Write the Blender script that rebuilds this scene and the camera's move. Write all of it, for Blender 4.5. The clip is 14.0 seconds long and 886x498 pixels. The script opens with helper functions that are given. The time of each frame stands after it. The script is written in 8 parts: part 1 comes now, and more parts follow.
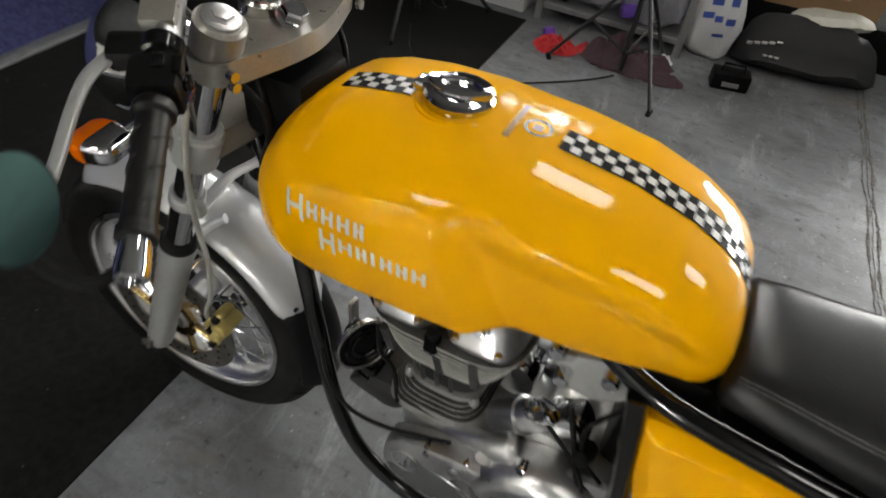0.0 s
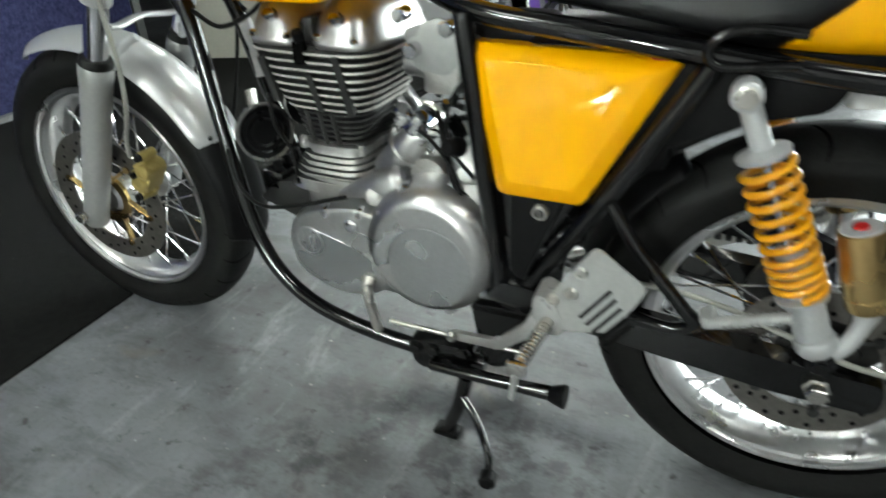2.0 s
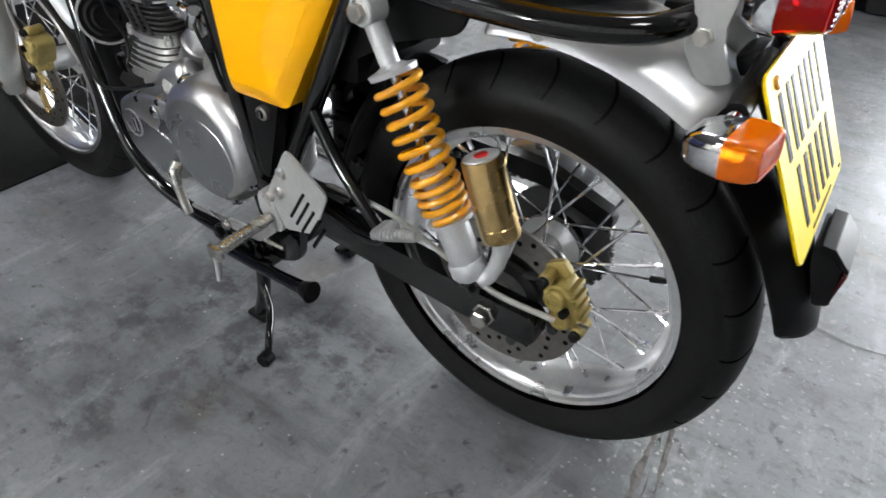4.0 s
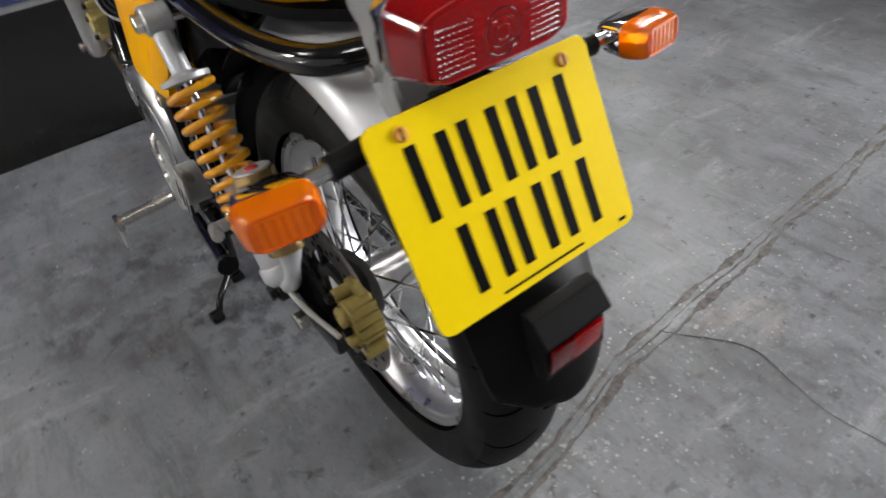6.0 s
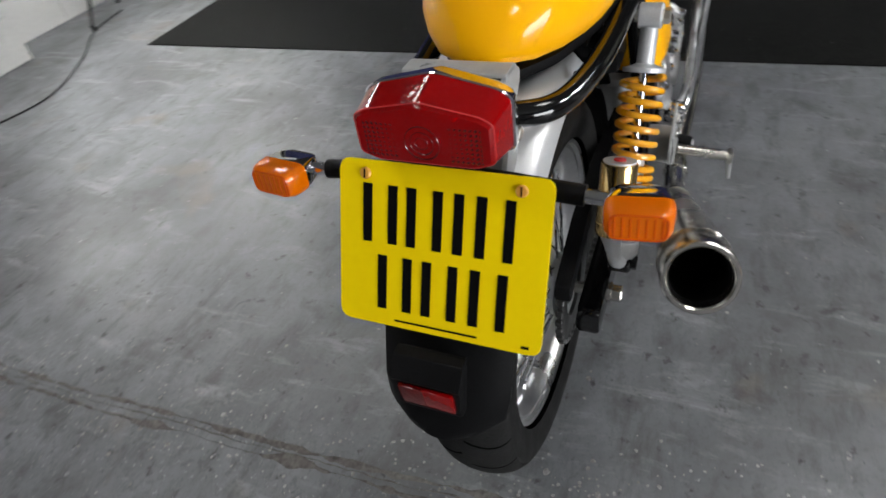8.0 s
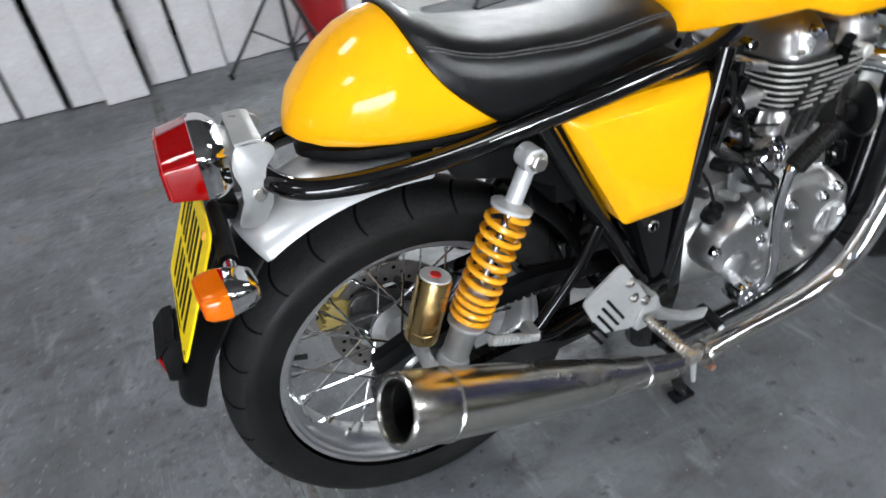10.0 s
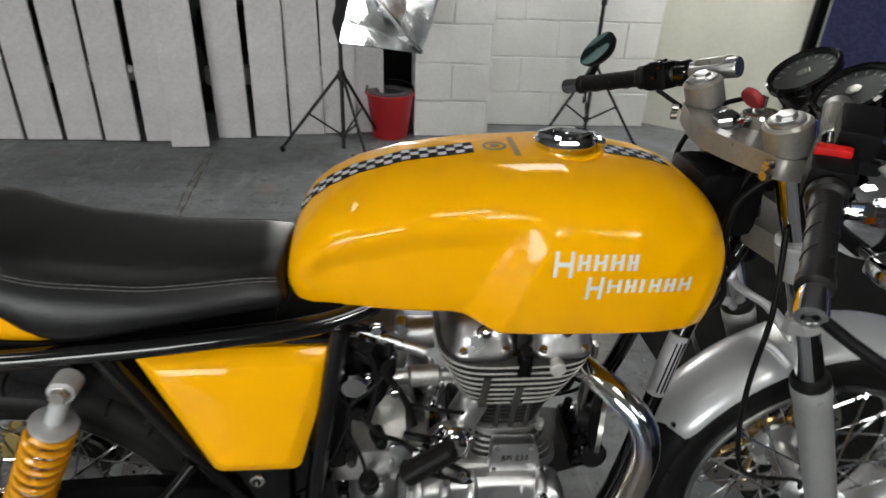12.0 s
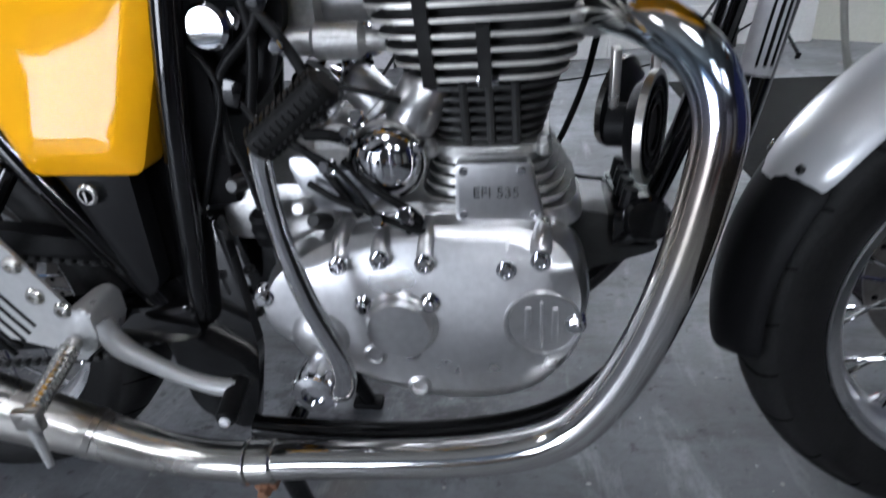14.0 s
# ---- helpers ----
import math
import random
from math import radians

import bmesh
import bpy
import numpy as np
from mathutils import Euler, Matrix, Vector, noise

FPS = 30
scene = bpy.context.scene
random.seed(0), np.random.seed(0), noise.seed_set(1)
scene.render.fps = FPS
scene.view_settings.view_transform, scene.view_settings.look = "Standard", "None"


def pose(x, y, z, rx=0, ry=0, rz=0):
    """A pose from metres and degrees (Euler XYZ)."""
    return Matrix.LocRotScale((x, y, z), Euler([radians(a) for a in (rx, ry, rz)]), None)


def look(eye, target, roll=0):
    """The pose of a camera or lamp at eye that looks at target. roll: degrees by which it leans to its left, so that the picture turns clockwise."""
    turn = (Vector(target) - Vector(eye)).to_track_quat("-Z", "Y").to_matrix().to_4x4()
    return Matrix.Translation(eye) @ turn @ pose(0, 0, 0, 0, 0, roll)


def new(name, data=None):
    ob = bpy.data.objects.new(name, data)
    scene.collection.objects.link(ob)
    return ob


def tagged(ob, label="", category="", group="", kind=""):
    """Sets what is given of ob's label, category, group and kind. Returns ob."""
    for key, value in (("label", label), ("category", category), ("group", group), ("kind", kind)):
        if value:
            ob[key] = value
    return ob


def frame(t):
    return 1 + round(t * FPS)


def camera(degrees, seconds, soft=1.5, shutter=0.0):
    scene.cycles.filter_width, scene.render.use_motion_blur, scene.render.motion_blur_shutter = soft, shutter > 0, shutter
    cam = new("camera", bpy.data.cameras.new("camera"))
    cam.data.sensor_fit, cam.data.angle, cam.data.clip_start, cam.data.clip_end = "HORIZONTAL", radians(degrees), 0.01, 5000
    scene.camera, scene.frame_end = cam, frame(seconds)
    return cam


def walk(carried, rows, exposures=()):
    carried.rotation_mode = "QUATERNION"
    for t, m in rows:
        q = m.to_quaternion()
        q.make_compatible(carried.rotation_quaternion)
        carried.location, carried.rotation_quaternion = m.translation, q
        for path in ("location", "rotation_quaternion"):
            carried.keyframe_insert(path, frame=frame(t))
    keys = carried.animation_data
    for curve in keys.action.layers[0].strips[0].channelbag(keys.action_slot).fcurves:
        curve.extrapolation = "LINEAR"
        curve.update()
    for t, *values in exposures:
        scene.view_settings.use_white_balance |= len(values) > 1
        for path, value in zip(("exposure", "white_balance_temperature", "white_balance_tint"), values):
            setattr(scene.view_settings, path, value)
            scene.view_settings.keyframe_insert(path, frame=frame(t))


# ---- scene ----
from math import sin, cos, pi, sqrt, atan2

cam = camera(71.4, 14.0, soft=1.6, shutter=0.5)
PATH = [
    (0, (0.582, 0.574, 1.338), (1.126, -0.749, -0.06), 6.7),
    (0.5, (0.397, 0.736, 1.311), (1.126, -0.618, 0.032), 3.1),
    (1, (0.37, 0.838, 1.179), (1.027, -0.632, -0.007), 2.3),
    (1.5, (0.345, 0.884, 1.024), (1.013, -0.684, -0.023), -0.0),
    (2, (0.199, 0.882, 0.902), (0.905, -0.679, -0.129), -1.1),
    (2.5, (0.004, 0.861, 0.883), (0.725, -0.658, -0.2), -0.9),
    (3, (-0.163, 0.805, 0.909), (0.642, -0.619, -0.241), -3.7),
    (3.2, (-0.2, 0.78, 0.896), (0.623, -0.629, -0.26), -1.7),
    (5.3, (-0.476, 0.478, 0.932), (0.6, -0.584, -0.378), -6.4),
    (5.5, (-0.516, 0.445, 0.928), (0.648, -0.577, -0.337), -7.9),
    (6, (-0.606, 0.29, 0.94), (0.654, -0.511, -0.391), -7.0),
    (6.5, (-0.662, 0.176, 0.978), (0.706, -0.365, -0.377), -7.3),
    (7, (-0.726, 0.036, 1.049), (0.768, 0.104, -0.278), -7.6),
    (7.2, (-0.733, -0.01, 1.06), (0.74, 0.184, -0.279), -7.8),
    (9.3, (-0.446, -0.63, 1.043), (0.392, 0.731, -0.158), -9.5),
    (9.5, (-0.377, -0.67, 1.045), (0.41, 0.712, -0.167), -8.3),
    (10, (-0.201, -0.769, 1.078), (0.366, 0.754, -0.088), -7.1),
    (10.5, (-0.068, -0.897, 1.167), (0.261, 0.685, -0.011), -2.1),
    (11, (0.12, -0.927, 1.261), (0.574, 0.672, 0.15), 2.1),
    (11.5, (0.33, -0.867, 1.285), (0.782, 0.793, 0.265), 3.8),
    (12, (0.569, -0.793, 1.245), (0.765, 0.951, 0.286), 2.6),
    (12.5, (0.717, -0.7, 1.173), (0.788, 1.092, 0.287), 1.4),
    (13, (0.759, -0.624, 0.988), (0.77, 1.192, 0.149), 0.7),
    (13.5, (0.788, -0.629, 0.822), (0.645, 1.157, -0.067), -1.0),
    (14, (0.811, -0.65, 0.715), (0.521, 1.099, -0.212), -4.3),
]
walk(cam, [(t, look(eye, target, roll)) for t, eye, target, roll in PATH], [
    (0.0, 0.12, 6800, 8), (0.5, 0.28, 6900, 4), (1.0, 0.5, 6700, 3), (1.5, 0.73, 6450, -2), (2.0, 0.78, 6350, -2), (3.2, 0.92, 6250, 4),
    (5.3, 0.88, 6500, 12), (6.0, 0.52, 6550, 12), (6.5, 0.22, 6550, 12), (7.2, 0.0, 6550, 11), (9.3, 0.33, 6150, 9), (10.5, 0.45, 6100, 9),
    (11.5, -0.15, 6400, 4), (12.0, -0.37, 6600, 7), (12.5, -0.70, 6700, 10), (13.0, -1.15, 6900, 17), (13.5, -0.72, 5800, 10), (14.0, -0.15, 5750, 12),
])

# ---- light ----
world = bpy.data.worlds.new("world")
scene.world = world
world.use_nodes = True
wt = world.node_tree
sky = wt.nodes.new("ShaderNodeTexSky")
sky.sky_type, sky.sun_disc, sky.sun_elevation, sky.sun_rotation = "NISHITA", False, radians(40), radians(90)
wt.links.new(sky.outputs[0], wt.nodes["Background"].inputs[0])
wt.nodes["Background"].inputs[1].default_value = 0.1


def area_light(name, eye, target, sx, sy, watts, colour=(1, 1, 1)):
    data = bpy.data.lights.new(name, "AREA")
    data.shape, data.size, data.size_y, data.energy, data.color = "RECTANGLE", sx, sy, watts, colour
    ob = new(name, data)
    ob.matrix_world = look(eye, target)
    return ob


# daylight through the wide door in the long wall
area_light("door_daylight", (-2.2, -4.42, 0.85), (-2.2, 0, 0.75), 3.0, 1.5, 235, (0.98, 0.99, 1.0))


# ---- materials ----
def socket(node, name):
    return node.inputs[name]


def material(name, c1, c2=None, rough=0.5, metal=0.0, scale=8.0, fine=120.0, bump=0.0, rough_var=0.1, coat=0.0, spec=0.5, mix=0.5, detail=6.0, coat_rough=0.03):
    """A surface with colour, gloss and relief that vary at two scales."""
    m = bpy.data.materials.new(name)
    m.use_nodes = True
    nt = m.node_tree
    b = nt.nodes["Principled BSDF"]
    co = nt.nodes.new("ShaderNodeTexCoord")
    n1 = nt.nodes.new("ShaderNodeTexNoise")
    n2 = nt.nodes.new("ShaderNodeTexNoise")
    for n, s in ((n1, scale), (n2, fine)):
        nt.links.new(co.outputs["Object"], n.inputs["Vector"])
        n.inputs["Scale"].default_value, n.inputs["Detail"].default_value = s, detail
    c2 = c2 or tuple(0.82 * v for v in c1)
    mx = nt.nodes.new("ShaderNodeMix")
    mx.data_type = "RGBA"
    mx.inputs[6].default_value, mx.inputs[7].default_value = (*c1, 1), (*c2, 1)
    avg = nt.nodes.new("ShaderNodeMath")
    avg.operation = "MULTIPLY_ADD"
    nt.links.new(n2.outputs["Fac"], avg.inputs[0])
    avg.inputs[1].default_value = 0.5
    half = nt.nodes.new("ShaderNodeMath")
    half.operation = "MULTIPLY"
    half.inputs[1].default_value = 0.5
    nt.links.new(n1.outputs["Fac"], half.inputs[0])
    nt.links.new(half.outputs[0], avg.inputs[2])
    ramp = nt.nodes.new("ShaderNodeMapRange")
    ramp.inputs["From Min"].default_value, ramp.inputs["From Max"].default_value = 0.5 - 0.16, 0.5 + 0.16
    nt.links.new(avg.outputs[0], ramp.inputs["Value"])
    sc = nt.nodes.new("ShaderNodeMath")
    sc.operation = "MULTIPLY"
    sc.inputs[1].default_value = 2 * mix
    nt.links.new(ramp.outputs[0], sc.inputs[0])
    sc.use_clamp = True
    nt.links.new(sc.outputs[0], mx.inputs[0])
    nt.links.new(mx.outputs[2], b.inputs["Base Color"])
    rr = nt.nodes.new("ShaderNodeMapRange")
    rr.inputs["To Min"].default_value, rr.inputs["To Max"].default_value = max(0.02, rough - rough_var), min(1, rough + rough_var)
    rr.inputs["From Min"].default_value, rr.inputs["From Max"].default_value = 0.3, 0.7
    nt.links.new(n1.outputs["Fac"], rr.inputs["Value"])
    nt.links.new(rr.outputs[0], b.inputs["Roughness"])
    b.inputs["Metallic"].default_value = metal
    b.inputs["Coat Weight"].default_value, b.inputs["Coat Roughness"].default_value = coat, coat_rough
    b.inputs["Specular IOR Level"].default_value = spec
    if bump:
        bp = nt.nodes.new("ShaderNodeBump")
        bp.inputs["Strength"].default_value, bp.inputs["Distance"].default_value = 0.6, bump
        nt.links.new(n2.outputs["Fac"], bp.inputs["Height"])
        nt.links.new(bp.outputs[0], b.inputs["Normal"])
    return m


def glow(name, colour, strength):
    m = bpy.data.materials.new(name)
    m.use_nodes = True
    b = m.node_tree.nodes["Principled BSDF"]
    b.inputs["Base Color"].default_value = (*colour, 1)
    b.inputs["Emission Color"].default_value = (*colour, 1)
    b.inputs["Emission Strength"].default_value = strength
    return m


def glass(name, colour, rough=0.05, transmission=1.0, bump=0.0):
    m = bpy.data.materials.new(name)
    m.use_nodes = True
    nt = m.node_tree
    b = nt.nodes["Principled BSDF"]
    b.inputs["Base Color"].default_value = (*colour, 1)
    b.inputs["Roughness"].default_value = rough
    b.inputs["Transmission Weight"].default_value = transmission
    if bump:
        w = nt.nodes.new("ShaderNodeTexVoronoi")
        w.inputs["Scale"].default_value = 160
        co = nt.nodes.new("ShaderNodeTexCoord")
        nt.links.new(co.outputs["Object"], w.inputs["Vector"])
        bp = nt.nodes.new("ShaderNodeBump")
        bp.inputs["Strength"].default_value, bp.inputs["Distance"].default_value = 0.5, bump
        nt.links.new(w.outputs["Distance"], bp.inputs["Height"])
        nt.links.new(bp.outputs[0], b.inputs["Normal"])
    return m


M_YELLOW = material("yellow_paint", (0.93, 0.435, 0.0006), (0.915, 0.425, 0.0006), rough=0.5, coat=0.55, coat_rough=0.05, scale=3, fine=300, rough_var=0.01, spec=0.03)
M_BLACKP = material("black_frame_paint", (0.002, 0.002, 0.0024), (0.004, 0.004, 0.004), rough=0.14, coat=0.5, scale=12, rough_var=0.05, spec=0.25)
M_BLACKM = material("matt_black_plastic", (0.0035, 0.0035, 0.0038), (0.007, 0.007, 0.0075), rough=0.46, spec=0.09, bump=0.0004, fine=400)
M_RUBBER = material("tyre_rubber", (0.005, 0.005, 0.005), (0.011, 0.0108, 0.0105), rough=0.52, spec=0.13, scale=14, bump=0.0006, fine=220)
M_TREAD = material("dusty_tyre_tread", (0.008, 0.008, 0.008), (0.018, 0.0178, 0.0175), rough=0.6, spec=0.09, scale=20, bump=0.0008, fine=260)
M_GRIP = material("grip_rubber", (0.004, 0.0038, 0.0038), (0.008, 0.0075, 0.007), rough=0.45, spec=0.3, bump=0.0006, fine=300)
M_THREAD = material("grey_thread", (0.10, 0.10, 0.10), (0.03, 0.03, 0.03), rough=0.8, scale=260)
M_LEATHER = material("black_vinyl", (0.003, 0.003, 0.0035), (0.006, 0.006, 0.0065), rough=0.36, scale=30, fine=420, bump=0.0008, rough_var=0.04, spec=0.32)
M_CHROME = material("chrome", (0.70, 0.70, 0.71), (0.62, 0.62, 0.64), rough=0.06, metal=1.0, rough_var=0.03, scale=20)
M_PIPE = material("blued_chrome", (0.80, 0.77, 0.72), (0.58, 0.56, 0.60), rough=0.10, metal=1.0, rough_var=0.05, scale=9)
def heat_tint(m, lo, hi, stops):
    """Straw, purple and blue bands that bare metal takes on near the head, by height and a little noise."""
    nt = m.node_tree
    b = nt.nodes["Principled BSDF"]
    co = nt.nodes.new("ShaderNodeTexCoord")
    sep = nt.nodes.new("ShaderNodeSeparateXYZ")
    nz = nt.nodes.new("ShaderNodeTexNoise")
    nz.inputs["Scale"].default_value = 14
    nt.links.new(co.outputs["Object"], sep.inputs[0])
    nt.links.new(co.outputs["Object"], nz.inputs["Vector"])
    ad = nt.nodes.new("ShaderNodeMath")
    ad.operation = "MULTIPLY_ADD"
    ad.inputs[1].default_value = 0.07
    nt.links.new(nz.outputs["Fac"], ad.inputs[0])
    nt.links.new(sep.outputs["Z"], ad.inputs[2])
    mr = nt.nodes.new("ShaderNodeMapRange")
    mr.inputs["From Min"].default_value, mr.inputs["From Max"].default_value = lo, hi
    nt.links.new(ad.outputs[0], mr.inputs["Value"])
    rp = nt.nodes.new("ShaderNodeValToRGB")
    el = rp.color_ramp.elements
    while len(el) < len(stops):
        el.new(0.5)
    for e, (p, c) in zip(el, stops):
        e.position, e.color = p, (*c, 1)
    nt.links.new(mr.outputs[0], rp.inputs[0])
    nt.links.new(rp.outputs[0], b.inputs["Base Color"])
    return m


heat_tint(M_PIPE, 0.20, 0.72, ((0.0, (0.76, 0.74, 0.70)), (0.42, (0.74, 0.73, 0.72)), (0.60, (0.68, 0.62, 0.53)), (0.72, (0.62, 0.53, 0.47)), (0.80, (0.48, 0.48, 0.58)), (0.86, (0.44, 0.53, 0.60)), (0.93, (0.70, 0.66, 0.60))))
M_STEEL = material("brushed_steel", (0.66, 0.645, 0.61), (0.53, 0.51, 0.47), rough=0.27, metal=1.0, scale=6, fine=90)
M_ALLOY = material("polished_alloy", (0.62, 0.62, 0.622), (0.50, 0.50, 0.502), rough=0.33, metal=1.0, scale=9, fine=120, bump=0.0002, rough_var=0.10)
M_CAST = material("cast_aluminium", (0.62, 0.62, 0.61), (0.44, 0.435, 0.42), rough=0.40, metal=0.9, scale=18, fine=260, bump=0.0006)
M_SATIN = material("satin_alloy", (0.56, 0.57, 0.58), (0.47, 0.48, 0.49), rough=0.29, metal=1.0, scale=7, fine=200, bump=0.0002, rough_var=0.06)
# flats darkened in colour for the shade between fins; also the plate writing
M_FINFLAT = material("fin_gap_shade", (0.07, 0.07, 0.068), (0.035, 0.035, 0.034), rough=0.6, metal=0.4, scale=30)
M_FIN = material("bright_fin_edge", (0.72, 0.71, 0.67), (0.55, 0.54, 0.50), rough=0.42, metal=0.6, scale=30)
M_BLACKENG = material("black_engine_enamel", (0.012, 0.012, 0.012), (0.025, 0.025, 0.024), rough=0.4, scale=25)
M_RIM = material("aluminium_rim", (0.78, 0.78, 0.79), (0.66, 0.66, 0.66), rough=0.33, metal=1.0, scale=12)
M_SILVER = material("silver_paint", (0.64, 0.65, 0.66), (0.58, 0.59, 0.60), rough=0.32, metal=0.40, scale=5, rough_var=0.03, coat=0.5, fine=600)
M_GREYP = material("grey_fork_paint", (0.40, 0.405, 0.40), (0.34, 0.345, 0.34), rough=0.36, metal=0.3, scale=16)
M_SHOCK = material("pale_grey_cast_alloy", (0.60, 0.61, 0.62), (0.50, 0.51, 0.52), rough=0.36, metal=0.35, scale=22, fine=300, bump=0.0003)
M_YOKE = material("cast_grey_yoke", (0.30, 0.285, 0.26), (0.24, 0.225, 0.20), rough=0.36, metal=0.5, scale=20, fine=240, bump=0.0003)
M_SPRING = material("yellow_spring", (0.80, 0.36, 0.005), (0.72, 0.32, 0.005), rough=0.3, coat=0.5, scale=10)
M_GOLD = material("gold_anodised", (0.62, 0.45, 0.20), (0.55, 0.38, 0.16), rough=0.24, metal=1.0, scale=9)
M_CALIPER = material("gold_caliper_paint", (0.52, 0.42, 0.15), (0.42, 0.33, 0.11), rough=0.4, metal=0.35, scale=22, bump=0.0004)
M_DISC = material("brake_disc_steel", (0.22, 0.208, 0.192), (0.15, 0.14, 0.13), rough=0.42, metal=0.85, scale=20)
M_RED = material("red_plastic", (0.55, 0.012, 0.008), (0.48, 0.01, 0.01), rough=0.35)
M_DARKRED = material("dark_red_rubber", (0.26, 0.010, 0.014), (0.2, 0.008, 0.012), rough=0.4)
M_REDLENS = glass("red_lens", (0.34, 0.0008, 0.0015), 0.06, 0.35, 0.0003)
M_REDDARK = glass("deep_red_lens", (0.13, 0.0004, 0.001), 0.12, 0.35, 0.0006)
M_REDPALE = glass("pale_red_moulding", (0.62, 0.05, 0.05), 0.2, 0.2)
M_AMBER = glass("amber_lens", (0.95, 0.20, 0.0004), 0.07, 0.4, 0.0003)
M_AMBERD = glass("deep_amber_lens", (0.80, 0.12, 0.0003), 0.15, 0.4, 0.0006)
M_GLASS = glass("clear_glass", (0.95, 0.97, 0.97), 0.02, 1.0)
M_GLASS.node_tree.nodes["Principled BSDF"].inputs["IOR"].default_value = 1.2
M_MIRROR = material("mirror_glass", (0.20, 0.36, 0.34), (0.18, 0.33, 0.31), rough=0.03, metal=1.0, rough_var=0.01)
M_WHITE = material("white_decal", (0.82, 0.81, 0.78), (0.76, 0.75, 0.72), rough=0.3, coat=0.5)
M_BLACKD = material("black_decal", (0.004, 0.004, 0.004), rough=0.5, spec=0.05)
M_PLATE = material("number_plate_yellow", (0.90, 0.66, 0.001), (0.87, 0.63, 0.001), rough=0.4, spec=0.1, scale=5)
M_CABLE = material("cable_black", (0.007, 0.007, 0.007), rough=0.5, spec=0.12)
M_CABLEG = material("cable_grey", (0.33, 0.33, 0.30), rough=0.4)
M_CREAM = material("cream_panel_paint", (0.62, 0.62, 0.54), (0.55, 0.55, 0.48), rough=0.6, scale=3, fine=60)
M_GREYWALL = material("grey_wall_paint", (0.16, 0.16, 0.165), (0.11, 0.11, 0.115), rough=0.8, scale=3)
M_GROOVE = material("groove_black", (0.004, 0.004, 0.004), rough=0.95, spec=0.0)
M_BLOCK = material("white_blockwork_paint", (0.84, 0.84, 0.82), (0.72, 0.72, 0.70), rough=0.7, scale=4, fine=70, bump=0.002)
M_PLANK = material("white_painted_board", (0.58, 0.57, 0.585), (0.44, 0.425, 0.42), rough=0.62, scale=5, fine=60, bump=0.0012)
M_DARKWALL = material("shaded_back_wall", (0.06, 0.06, 0.065), (0.04, 0.04, 0.045), rough=0.8, scale=2)
M_CEIL = material("ceiling_board", (0.20, 0.20, 0.195), (0.15, 0.15, 0.145), rough=0.85, scale=2)
M_GREYMETAL = material("galvanised_steel", (0.38, 0.39, 0.39), (0.3, 0.31, 0.31), rough=0.45, metal=0.8, scale=15)
M_CARD = material("brown_cardboard", (0.36, 0.23, 0.12), (0.31, 0.19, 0.1), rough=0.8, scale=6)
M_BAGCLOTH = material("black_nylon", (0.014, 0.014, 0.016), (0.024, 0.024, 0.026), rough=0.7, scale=10, fine=300, bump=0.001)
M_WHITEPLASTIC = material("white_plastic_film", (0.72, 0.72, 0.72), (0.62, 0.63, 0.64), rough=0.35, scale=6)
M_BLUEINK = material("blue_ink", (0.05, 0.10, 0.42), rough=0.5)
M_BUCKET = material("red_bucket_plastic", (0.42, 0.012, 0.016), (0.34, 0.01, 0.014), rough=0.42, scale=7)
M_TRIPOD = material("tripod_black", (0.014, 0.014, 0.014), rough=0.4)
M_PURPLE = material("purple_plastic", (0.16, 0.07, 0.42), (0.12, 0.05, 0.34), rough=0.4)
M_REDCLOTH = material("red_cloth", (0.46, 0.02, 0.025), (0.34, 0.015, 0.02), rough=0.9, scale=20)
M_DARKCLOTH = material("dark_cloth", (0.03, 0.018, 0.024), (0.055, 0.02, 0.03), rough=0.9, scale=20)
M_WOOD = material("brown_wood", (0.25, 0.13, 0.05), (0.18, 0.09, 0.035), rough=0.6, scale=6)
M_BULB = glow("fluorescent_bulb", (1.0, 0.99, 0.96), 210.0)
M_BULBLOW = glow("dimmed_fluorescent_bulb", (1.0, 0.99, 0.96), 210.0)
M_BULBHIGH = glow("wall_fill_bulb", (1.0, 0.99, 0.96), 720.0)
M_CALIPERD = material("dull_gold_caliper_paint", (0.36, 0.28, 0.085), (0.27, 0.20, 0.06), rough=0.40, metal=0.3, scale=22, bump=0.0004)
M_FOIL = material("silver_foil_lining", (0.50, 0.51, 0.52), (0.36, 0.37, 0.38), rough=0.2, metal=1.0, scale=14, fine=30, bump=0.004)
M_CEILFILL = glow("fill_panel_glow", (1.0, 0.98, 0.95), 13.5)


